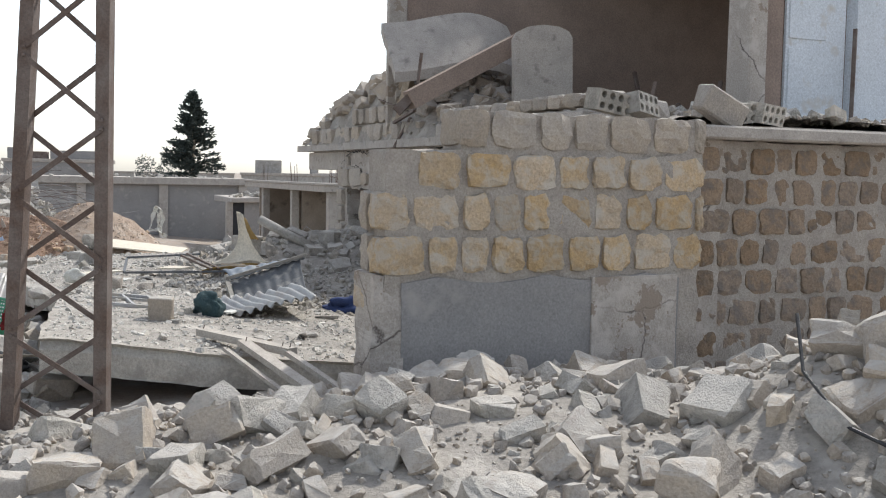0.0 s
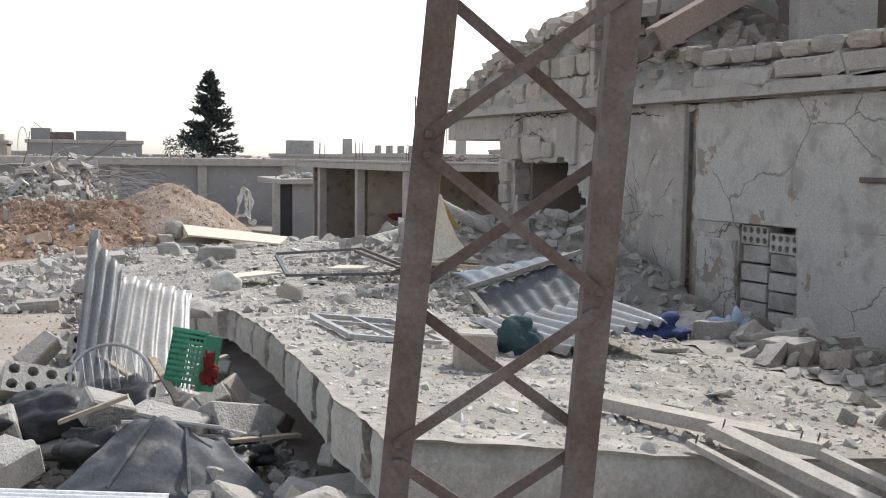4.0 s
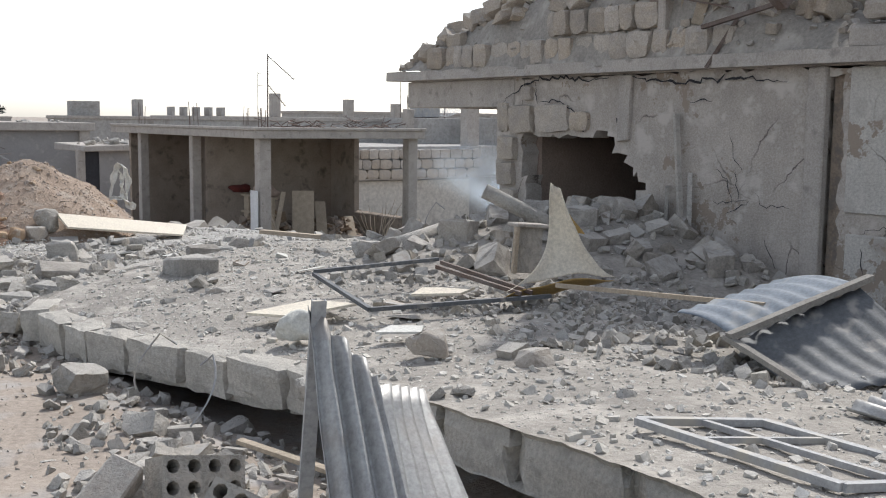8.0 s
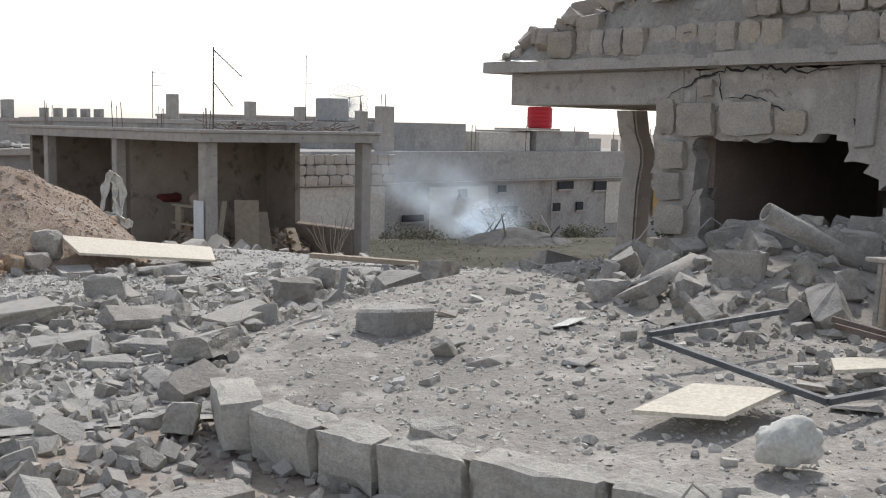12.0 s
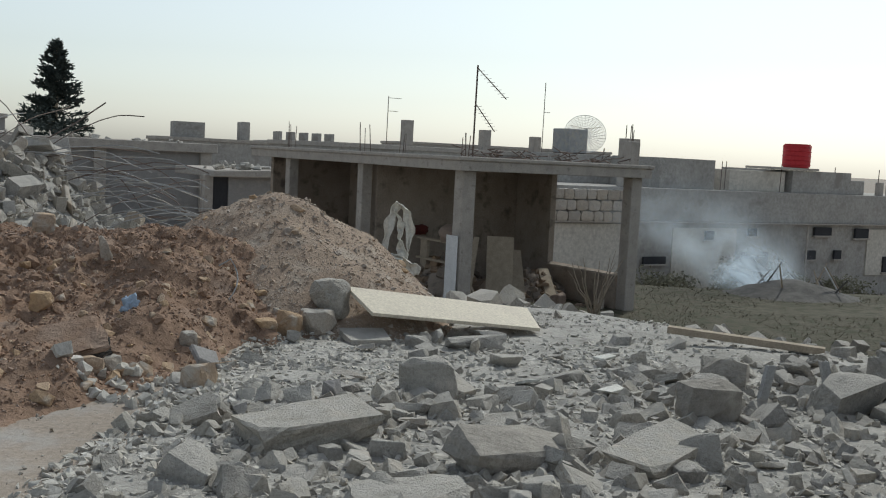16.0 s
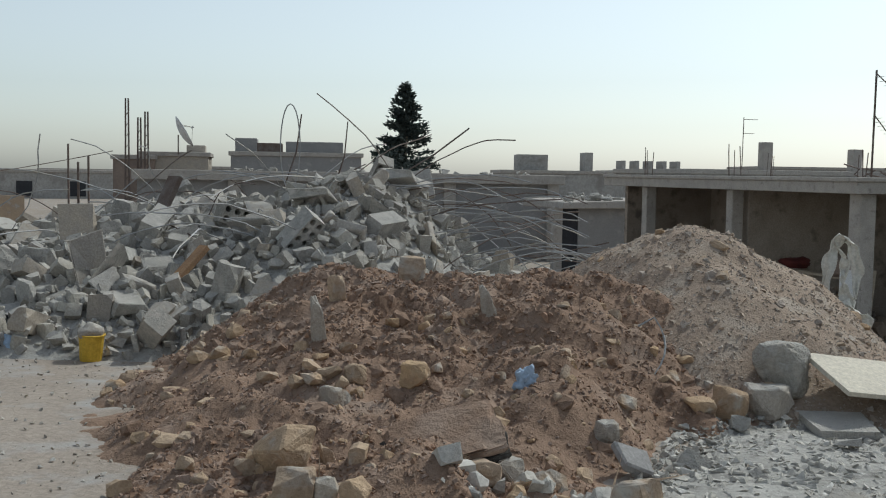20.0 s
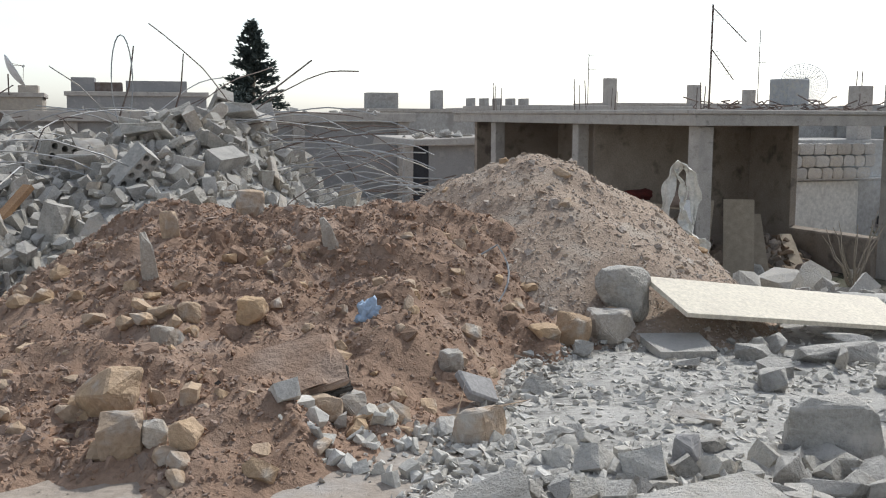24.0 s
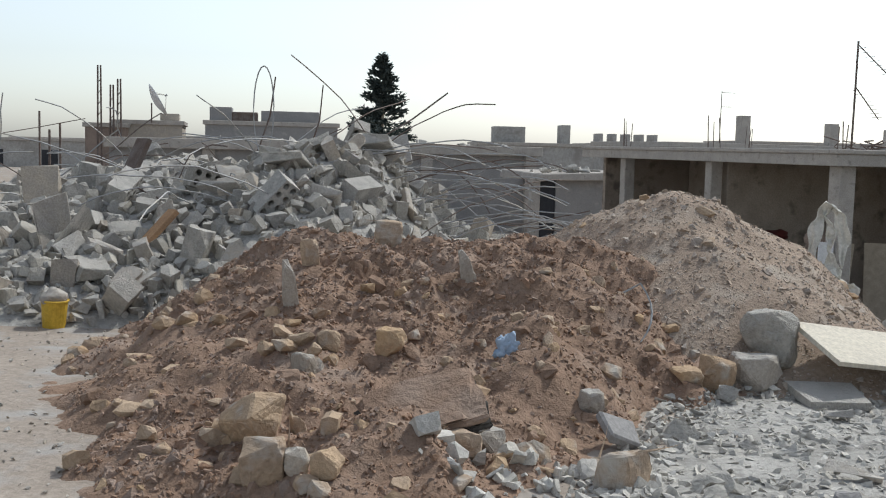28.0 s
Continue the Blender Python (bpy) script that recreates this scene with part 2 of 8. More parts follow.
# dark foliage, lightened in colour for the haze before the far trees
M_leaf = surface("hazed_dark_needles", (0.06, 0.075, 0.065), (0.04, 0.052, 0.05), 3, 0.8, 0.2, 20)
M_shrub = surface("olive_scrub", (0.11, 0.11, 0.07), (0.15, 0.14, 0.10), 2, 0.9, 0.2, 20)
M_blackish = surface("burnt_ash", (0.09, 0.085, 0.08), (0.16, 0.15, 0.14), 3, 0.95, 0.4, 30)

# ---- mesh helpers ----
GRID = pose(0.27, 15.1, 0, 0, 0, 23.5)   # the town's grid: local x across the houses, local y along the street
def G(r, s, z=0.0):
    return GRID @ Vector((r, s, z))

def part(name, bm, material, parent=None, label="", m=None, smooth=False):
    """Links a bmesh as one mesh object, under a parent if given."""
    me = bpy.data.meshes.new(name)
    bm.normal_update()
    bm.to_mesh(me)
    bm.free()
    me.materials.append(material)
    if smooth:
        me.polygons.foreach_set("use_smooth", [True] * len(me.polygons))
    return place_mesh(name, me, parent, label, m)

def place_mesh(name, me, parent=None, label="", m=None):
    ob = new(name, me)
    if m is not None:
        ob.matrix_basis = m
    if parent is not None:
        ob.parent = parent
    if label:
        ob["label"] = label
    return ob

def thing(name, label, category, m=None, group="", kind=""):
    ob = new(name)
    ob.empty_display_size = 0.1
    if m is not None:
        ob.matrix_basis = m
    return tagged(ob, label, category, group, kind)

def block(x0, x1, y0, y1, z0, z1, bevel=0.0, bm=None, rough=0.0, rng=random):
    """A box between two corners, bevelled and a little worn if asked."""
    bm = bm or bmesh.new()
    m = Matrix.Translation(((x0 + x1) / 2, (y0 + y1) / 2, (z0 + z1) / 2)) @ Matrix.Diagonal((x1 - x0, y1 - y0, z1 - z0, 1))
    r = bmesh.ops.create_cube(bm, size=1, matrix=m)
    if rough:
        for v in r["verts"]:
            v.co += Vector([rng.uniform(-rough, rough) for _ in range(3)])
    if bevel:
        es = list({e for v in r["verts"] for e in v.link_edges})
        bmesh.ops.bevel(bm, geom=es, offset=bevel, segments=1, affect="EDGES", profile=0.6)
    return bm

def tube(points, radius, bm=None, sides=6, taper=1.0):
    """A round bar along points."""
    bm = bm or bmesh.new()
    pts = [Vector(p) for p in points]
    rings = []
    for i, p in enumerate(pts):
        d = (pts[min(i + 1, len(pts) - 1)] - pts[max(i - 1, 0)]).normalized()
        q = d.to_track_quat("Z", "Y")
        rr = radius * (1 + (taper - 1) * i / max(1, len(pts) - 1))
        rings.append([bm.verts.new(p + q @ Vector((math.cos(a) * rr, math.sin(a) * rr, 0))) for a in [2 * math.pi * k / sides for k in range(sides)]])
    for a, b in zip(rings, rings[1:]):
        for k in range(sides):
            bm.faces.new((a[k], a[(k + 1) % sides], b[(k + 1) % sides], b[k]))
    bm.faces.new(rings[0][::-1]); bm.faces.new(rings[-1])
    return bm

def bar(p, q, w, d, bm=None, up=(0, 0, 1)):
    """A straight bar of w by d section from p to q."""
    p, q = Vector(p), Vector(q)
    z = (q - p).normalized()
    x = Vector(up).cross(z)
    x = x.normalized() if x.length > 1e-4 else Vector((1, 0, 0))
    y = z.cross(x)
    bm = bm or bmesh.new()
    m = Matrix((x, y, z)).transposed().to_4x4()
    m.translation = (p + q) / 2
    bmesh.ops.create_cube(bm, size=1, matrix=m @ Matrix.Diagonal((w, d, (q - p).length, 1)))
    return bm

# ---- noise and scatter in arrays ----
def hash2(i, j, k):
    n = (i * 374761393 + j * 668265263 + k * 1274126177) & 0x7FFFFFFF
    n = ((n ^ (n >> 13)) * 1103515245 + 12345) & 0x7FFFFFFF
    return ((n ^ (n >> 16)) & 0xFFFF) / 65535.0

def vnoise(x, y, k=0):
    x, y = np.asarray(x, float), np.asarray(y, float)
    i, j = np.floor(x).astype(np.int64), np.floor(y).astype(np.int64)
    u, v = x - i, y - j
    u, v = u * u * (3 - 2 * u), v * v * (3 - 2 * v)
    return (hash2(i, j, k) * (1 - u) + hash2(i + 1, j, k) * u) * (1 - v) + (hash2(i, j + 1, k) * (1 - u) + hash2(i + 1, j + 1, k) * u) * v

def fbm(x, y, octaves=4, k=0):
    total, amp, s = 0.0, 0.5, 1.0
    for o in range(octaves):
        total = total + amp * (vnoise(np.asarray(x) * s, np.asarray(y) * s, k + o * 17) - 0.5)
        amp, s = amp * 0.5, s * 2.03
    return total

def smooth(t):
    t = np.clip(t, 0, 1)
    return t * t * (3 - 2 * t)

def hull(points):
    bm = bmesh.new()
    for p in points:
        bm.verts.new(p)
    r = bmesh.ops.convex_hull(bm, input=bm.verts)
    junk = [v for v in bm.verts if not v.link_faces]
    bmesh.ops.delete(bm, geom=junk, context="VERTS")
    return bm

def chunk(rng, n=13, flat=1.0, boxy=0.6):
    """An angular broken lump about 1 across."""
    pts = []
    for _ in range(n):
        v = Vector((rng.uniform(-1, 1), rng.uniform(-1, 1), rng.uniform(-1, 1)))
        k = max(abs(c) for c in v)
        v = v * (boxy / max(k, 0.01) + (1 - boxy) / max(v.length, 0.01)) * rng.uniform(0.8, 1.0) * 0.5
        pts.append((v.x, v.y * rng.uniform(0.9, 1), v.z * flat))
    return hull(pts)

def shard(rng, flat):
    """An angular broken piece of concrete about 1 long: an uneven box with some corners knocked off."""
    a, b, c = 0.5, 0.5 * rng.uniform(0.5, 0.95), 0.5 * flat
    pts = []
    for sx in (-1, 1):
        for sy in (-1, 1):
            for sz in (-1, 1):
                p = Vector((sx * a * rng.uniform(0.75, 1.0), sy * b * rng.uniform(0.7, 1.0), sz * c * rng.uniform(0.65, 1.0)))
                if rng.random() < 0.35:
                    k = rng.uniform(0.3, 0.75)
                    pts += [Vector((p.x * k, p.y, p.z)), Vector((p.x, p.y * k, p.z)), Vector((p.x, p.y, p.z * k * 0.6))]
                else:
                    pts.append(p)
    return hull(pts)

def cobble(rng, flat):
    """A worn block about 1 long: an uneven box with every corner and edge rubbed off."""
    a, b, c = 0.5, 0.5 * rng.uniform(0.65, 1.0), 0.5 * flat
    pts = []
    for sx in (-1, 1):
        for sy in (-1, 1):
            for sz in (-1, 1):
                p = Vector((sx * a * rng.uniform(0.7, 1.0), sy * b * rng.uniform(0.7, 1.0), sz * c * rng.uniform(0.7, 1.0)))
                k = rng.uniform(0.55, 0.8)
                pts += [Vector((p.x * k, p.y * 0.94, p.z)), Vector((p.x, p.y * k, p.z * 0.9)), Vector((p.x * 0.94, p.y, p.z * k)), p * 0.93]
    return hull(pts)

ROCKS = []        # arrays of corner and triangle lists for joined rubble
GRIT = []
ROCK_RNG = random.Random(11)
for i in range(14):
    b = chunk(ROCK_RNG, 7, 0.5, 0.4)
    bmesh.ops.triangulate(b, faces=b.faces)
    b.verts.index_update()
    GRIT.append((np.array([v.co[:] for v in b.verts]), np.array([[v.index for v in f.verts] for f in b.faces])))
    b.free()
for i in range(26):
    b = shard(ROCK_RNG, (0.25, 0.5, 0.8)[i % 3]) if i % 4 else chunk(ROCK_RNG, 9 + i % 7, 0.7, 0.5)
    bmesh.ops.triangulate(b, faces=b.faces)
    b.verts.index_update()
    ROCKS.append((np.array([v.co[:] for v in b.verts]), np.array([[v.index for v in f.verts] for f in b.faces])))
    b.free()

PEBBLES = []
for i in range(14):
    b = chunk(ROCK_RNG, 18, 0.8, 0.55)
    bmesh.ops.triangulate(b, faces=b.faces)
    b.verts.index_update()
    PEBBLES.append((np.array([v.co[:] for v in b.verts]), np.array([[v.index for v in f.verts] for f in b.faces])))
    b.free()
CLODS = []
for i in range(14):
    b = chunk(ROCK_RNG, 8, 0.85, 0.25)
    bmesh.ops.triangulate(b, faces=b.faces)
    b.verts.index_update()
    CLODS.append((np.array([v.co[:] for v in b.verts]), np.array([[v.index for v in f.verts] for f in b.faces])))
    b.free()

def mesh_of(name, verts, tris, material):
    me = bpy.data.meshes.new(name)
    verts, tris = np.asarray(verts, np.float32), np.asarray(tris, np.int32)
    k = tris.shape[1]
    me.vertices.add(len(verts)); me.vertices.foreach_set("co", verts.ravel())
    me.loops.add(tris.size); me.loops.foreach_set("vertex_index", tris.ravel())
    me.polygons.add(len(tris)); me.polygons.foreach_set("loop_start", np.arange(0, tris.size, k, dtype=np.int32))
    me.update(calc_edges=True)
    me.validate()
    me.materials.append(material)
    me.polygons.foreach_set("use_smooth", [False] * len(me.polygons))
    return me

def turns(rs, n, tip=1.0):
    """n random turning matrices; tip below 1 keeps pieces lying flatter."""
    a, b, c = rs.uniform(0, 2 * np.pi, n), rs.normal(0, 0.9 * tip, n), rs.normal(0, 0.9 * tip, n)
    ca, sa, cb, sb, cc, sc = np.cos(a), np.sin(a), np.cos(b), np.sin(b), np.cos(c), np.sin(c)
    o, l = np.zeros(n), np.ones(n)
    Z = np.stack([ca, -sa, o, sa, ca, o, o, o, l], -1).reshape(n, 3, 3)
    Y = np.stack([cb, o, sb, o, l, o, -sb, o, cb], -1).reshape(n, 3, 3)
    X = np.stack([l, o, o, o, cc, -sc, o, sc, cc], -1).reshape(n, 3, 3)
    return Z @ Y @ X

def scatter(name, xs, ys, zs, sizes, material, seed, tip=0.8, sink=0.15, label="", category="rubble", parent=None, family=None):
    """Many lumps joined into one mesh of stuff."""
    rs = np.random.RandomState(seed)
    n = len(xs)
    R = turns(rs, n, tip) * np.asarray(sizes)[:, None, None]
    family = family or ROCKS
    kind = rs.randint(0, len(family), n)
    V, T, base = [], [], 0
    P = np.stack([xs, ys, np.asarray(zs) + np.asarray(sizes) * (0.3 - sink)], -1)
    for i in range(n):
        v, t = family[kind[i]]
        V.append(v @ R[i].T + P[i]); T.append(t + base); base += len(v)
    me = mesh_of(name, np.concatenate(V), np.concatenate(T), material)
    ob = new(name, me)
    if parent is not None:
        ob.parent = parent
        ob["kind"] = "stuff"
        return ob
    return tagged(ob, label, category, kind="stuff")

LUMPS = {}
def lumps(kind, seed, count, n=14, flat=0.8, boxy=0.6, material=None, sharp=True):
    """A small family of shared lump meshes."""
    if kind not in LUMPS:
        rng = random.Random(seed)
        made = []
        for i in range(count):
            b = shard(rng, flat * rng.uniform(0.3, 1.0)) if sharp is True else cobble(rng, flat * rng.uniform(0.6, 1.0)) if sharp is None else chunk(rng, n + i % 5, flat * rng.uniform(0.6, 1.1), boxy)
            bmesh.ops.triangulate(b, faces=b.faces)
            worn = sharp is None
            bmesh.ops.subdivide_edges(b, edges=[e for e in b.edges if e.calc_length() > (0.17 if worn else 0.22)], cuts=1, use_grid_fill=False)
            bmesh.ops.triangulate(b, faces=b.faces)
            for v in b.verts:
                v.co += v.co.normalized() * (0.085 if worn else 0.05) * noise.fractal(v.co * (3.2 if worn else 4.1) + Vector((i * 5.1, seed, 0)), 1.0, 2.0, 4)
            b.normal_update()
            me = bpy.data.meshes.new(kind); b.to_mesh(me); b.free()
            me.materials.append(material)
            made.append(me)
        LUMPS[kind] = made
    return LUMPS[kind]

def pieces(name, kind, spots, rng, parent, tip=25):
    """Separate lumps under a heap: spots are (x, y, z, size)."""
    for x, y, z, size in spots:
        me = rng.choice(LUMPS[kind])
        ob = new(name, me)
        ob.parent = parent
        ob.matrix_basis = pose(x, y, z + size * 0.2, rng.gauss(0, tip), rng.gauss(0, tip), rng.uniform(0, 360)) @ Matrix.Diagonal((size, size * rng.uniform(0.65, 1), size * rng.uniform(0.7, 1.05), 1))

def sheet(name, f, x0, x1, y0, y1, step, material, keep=None, whole=False):
    """A height field mesh z = f(x, y) over a rectangle, smooth shaded. keep(x, y, z): cells to keep."""
    nx, ny = int((x1 - x0) / step) + 1, int((y1 - y0) / step) + 1
    X, Y = np.meshgrid(np.linspace(x0, x1, nx), np.linspace(y0, y1, ny))
    Z = f(X, Y)
    V = np.stack([X.ravel(), Y.ravel(), Z.ravel()], -1)
    i = np.arange(nx * ny).reshape(ny, nx)
    Q = np.stack([i[:-1, :-1], i[:-1, 1:], i[1:, 1:], i[1:, :-1]], -1).reshape(-1, 4)
    if keep is not None:
        k = keep(X, Y, Z).ravel()
        Q = Q[k[Q].all(axis=1) if whole else k[Q].any(axis=1)]
        used, inv = np.unique(Q, return_inverse=True)
        V, Q = V[used], inv.reshape(-1, 4)
    me = mesh_of(name, V, Q, material)
    me.polygons.foreach_set("use_smooth", [True] * len(me.polygons))
    return me

# ---- the lie of the land ----
def to_grid(x, y):
    c, s_ = math.cos(radians(23.5)), math.sin(radians(23.5))
    dx, dy = np.asarray(x) - 0.27, np.asarray(y) - 15.1
    return dx * c + dy * s_, -dx * s_ + dy * c

def ground_h(x, y):
    x, y = np.asarray(x, float), np.asarray(y, float)
    edge = smooth((x + 6) / 3.5)
    z = -0.12 - 2.3 * smooth((y - 25 + 2.2 * edge) / (12 - 5 * edge)) * (0.35 + 0.65 * smooth((x + 17) / 6)) - 3.0 * smooth((y - 46) / 16) * smooth((x + 3) / 12)
    near = np.exp(-((x - 0) ** 2 / 60 + (y - 8) ** 2 / 60))
    z = z + 0.10 * near + 0.10 * fbm(x * 0.7, y * 0.7, 4, 3) * smooth((60 - y) / 30)
    r, s = to_grid(x, y)
    hollow = np.exp(-((r + 5.45) / 0.55) ** 2) * smooth((s + 4.5) / 1.5) * smooth((3.6 - s) / 1.5)
    return z - 0.2 * hollow

def bump_at(x, y, cx, cy, rx, ry, h, turn=0.0, power=2.0):
    c, s_ = math.cos(radians(turn)), math.sin(radians(turn))
    dx, dy = x - cx, y - cy
    u, v = (dx * c + dy * s_) / rx, (-dx * s_ + dy * c) / ry
    d = (np.abs(u) ** power + np.abs(v) ** power) ** (1 / power)
    return h * (1 - smooth(d * 0.92))

def mound_h(x, y):
    """The red earth heap: a long crest, a concave front slope and a steep back."""
    x, y = np.asarray(x, float), np.asarray(y, float)
    xr = [-13.3, -12.5, -12.06, -11.76, -11.34, -10.9, -10.6, -10.1, -9.63, -9.33, -8.98, -8.6, -8.35, -8.1, -7.75]
    crest = np.interp(x, xr, [-0.12, 0.08, 0.34, 0.54, 0.76, 0.82, 0.86, 0.85, 0.87, 0.82, 0.74, 0.58, 0.36, 0.18, -0.12])
    foot = np.interp(x, [-13.3, -12.4, -11.8, -10.8, -10.0, -9.45, -9.16, -8.85, -8.2, -7.75], [23.7, 21.9, 20.9, 20.1, 20.1, 20.7, 21.4, 22.4, 23.0, 23.7])
    foot = foot + 0.35 * fbm(x * 1.4, 0 * x, 3, 33)
    ridge = 24.45 + 0.3 * fbm(x * 0.9, 0 * x + 3, 2, 34)
    front = np.clip((y - foot) / np.maximum(ridge - foot, 0.3), 0, 1)
    back = np.clip((ridge + 2.2 - y) / 2.2, 0, 1)
    across = np.where(y < ridge, 0.35 * front ** 1.7 + 0.65 * front, smooth(back))
    z = np.clip(crest + 0.12, 0, 9) * across
    n = fbm(x * 1.3, y * 1.3, 5, 31)
    calm = calm_at(x, y)
    crag = np.abs(fbm(x * 2.6, y * 2.6, 4, 35))
    gully = np.clip(0.10 - np.abs(fbm(x * 1.1 + 7, y * 1.6, 3, 37)), 0, 1)
    live = smooth(z / 0.25)
    shelf = fbm(x * 1.9, y * 2.4, 3, 36)
    shelf = np.floor(shelf * 9) / 9 * 0.6 + shelf * 0.4      # slumped ledges
    rough = 0.30 * shelf - (0.34 * crag - 0.03) * (1 - 0.8 * calm) - 0.9 * gully * smooth(z / 0.4) * (1 - calm)
    return ground_h(x, y) - 0.10 + z * (1 + 0.16 * n) + (0.10 * n + rough) * live + 0.08 * fbm(x * 8, y * 8, 4, 77) * smooth(z / 0.12) * (1 - 0.6 * calm)

def calm_at(x, y):
    """Where the heap shows smooth clayey faces."""
    return smooth((fbm(np.asarray(x) * 0.8 + 3, np.asarray(y) * 0.9, 3, 39) + 0.03) / 0.1)

def mound2_h(x, y):
    """The paler heap behind."""
    x, y = np.asarray(x, float), np.asarray(y, float)
    crest = np.interp(x, [-10.6, -10.0, -9.36, -8.92, -8.6, -8.3, -8.05, -7.58, -7.12, -6.7], [-0.3, 0.25, 0.74, 0.99, 1.06, 1.0, 0.86, 0.62, 0.2, -0.2])
    base = np.maximum(ground_h(x, y), -0.6) - 0.13
    d = np.clip(np.abs(y - 25.4) / np.where(y < 25.4, 2.1, 2.0), 0, 1)
    z = np.clip(crest - base, 0, 9) * (1 - d ** 1.3)
    n = fbm(x * 1.6, y * 1.6, 5, 41)
    return base + z * (1 + 0.12 * n) - 9 * (z < 0.001) + 0.09 * n * smooth(z / 0.4) + 0.05 * fbm(x * 8, y * 8, 3, 79) * smooth(z / 0.2)

def heap_h(x, y):
    """The grey heap of broken concrete."""
    ridge = np.interp(x, [-20.5, -18.4, -17.3, -16.5, -15.4, -14.4, -13.4, -12.8, -12.3, -11.75, -11.3, -10.7, -9.8, -8.6], [-0.3, -0.05, 0.45, 0.8, 0.9, 1.28, 1.08, 1.1, 1.42, 1.5, 1.1, 0.45, 0.0, -0.6])
    w = np.where(y < 29.2, 5.0 + 0.35 * np.clip(-14 - x, -2, 2), 4.5)
    d = np.clip(np.abs(y - 29.2) / w, 0, 1)
    across = 1 - d ** 1.25
    n = fbm(x * 0.9, y * 0.9, 4, 51)
    z = np.clip(ridge - ground_h(x, 29.2 + 0 * y), 0, 9) * across
    return ground_h(x, y) - 0.15 + z * (1 + 0.12 * n) + 0.28 * n * smooth(z / 0.5)

SLAB_S, SLAB_R = np.array([-5.5, -2.0, 0.3, 1.7, 3.0, 5.8, 8.0]), np.array([-6.4, -4.5, -3.0, -0.2])
SLAB_Z = np.array([[0.60, 0.36, 0.17, 0.05], [0.49, 0.43, 0.30, -0.18], [0.21, 0.30, 0.30, -0.22], [0.15, 0.29, 0.345, 0.30], [0.12, 0.32, 0.41, 0.42], [0.22, 0.33, 0.34, 0.34], [0.14, 0.20, 0.22, 0.26]])
def slab_h(r, s):
    """The top of the fallen roof slab, sagging, in grid coordinates."""
    r, s = np.asarray(r, float), np.asarray(s, float)
    i = np.clip(np.searchsorted(SLAB_S, s) - 1, 0, len(SLAB_S) - 2)
    j = np.clip(np.searchsorted(SLAB_R, r) - 1, 0, len(SLAB_R) - 2)
    u = np.clip((s - SLAB_S[i]) / (SLAB_S[i + 1] - SLAB_S[i]), 0, 1)
    v = np.clip((r - SLAB_R[j]) / (SLAB_R[j + 1] - SLAB_R[j]), 0, 1)
    return (SLAB_Z[i, j] * (1 - v) + SLAB_Z[i, j + 1] * v) * (1 - u) + (SLAB_Z[i + 1, j] * (1 - v) + SLAB_Z[i + 1, j + 1] * v) * u

def inside_slab(r, s):
    far_cut = np.interp(s, [-6, 4.2, 5.1, 5.6, 6.0], [-99, -6.2, -5.3, -3.9, -2.6])
    return (s > -5.45) & (s < 5.95) & (r > np.maximum(slab_edge(s), far_cut) + 0.04) & (r < 0.2)

def slab_edge(s):
    """The street edge of the slab."""
    return np.interp(s, [-5.8, -3, 0.1, 1.5, 2.9, 4.0, 4.4], [-6.05, -5.75, -5.45, -5.75, -6.1, -6.25, -6.0])

def surf(x, y):
    """The top of whatever lies at (x, y)."""
    x, y = np.asarray(x, float), np.asarray(y, float)
    r, s = to_grid(x, y)
    z = np.maximum(ground_h(x, y), np.where(inside_slab(r, s), slab_h(r, s) + 0.02, -9))
    return np.maximum.reduce([z, mound_h(x, y), mound2_h(x, y), heap_h(x, y)])

# ---- ground ----
gs = sheet("ground", ground_h, -26, 14, -6, 50, 0.2, M_ground)
tagged(new("ground", gs), "dusty pale earth ground strewn with debris", "ground", kind="structure")
def far_sheet():
    xs = np.array([-1500, -400, -150, -80, -45, -26.2, -10, 0, 8, 14.2, 22, 34, 60, 120, 400, 1500.0])
    ys = np.array([-400, -100, -30, -6.2, 10, 25, 30, 35, 40, 50.2, 56, 62, 75, 110, 200, 500, 2500.0])
    X, Y = np.meshgrid(xs, ys)
    inside = (X > -26.3) & (X < 14.3) & (Y > -6.3) & (Y < 50.3)
    Z = ground_h(X, Y) - np.where(inside, 0.35, 0.05)
    i = np.arange(X.size).reshape(X.shape)
    Q = np.stack([i[:-1, :-1], i[:-1, 1:], i[1:, 1:], i[1:, :-1]], -1).reshape(-1, 4)
    return mesh_of("far_ground", np.stack([X.ravel(), Y.ravel(), Z.ravel()], -1), Q, M_ground)
tagged(new("ground_far", far_sheet()), "pale earth plain reaching the horizon", "ground", kind="structure")

field_bed = sheet("gravel_bed", lambda X, Y: ground_h(X, Y) + 0.035 * smooth((X + 10.15 - 0.25 * (Y - 18)) / 0.5) - 0.02 + 0.03 * fbm(X * 4, Y * 4, 3, 66), -10.6, -1.0, 16.8, 26.6, 0.09, M_gravelbed)
tagged(new("ground_gravel", field_bed), "crushed grey concrete covering the ground", "ground", kind="structure")
waste = sheet("weedy_ground", lambda X, Y: ground_h(X, Y) + 0.05 * smooth((Y - 24.6) / 1.5) * smooth((X + 5.2) / 1.5) - 0.02, -6, 13.5, 23.8, 49, 0.25, M_waste)
tagged(new("ground_waste", waste), "low weedy waste ground below the rubble", "ground", kind="structure")

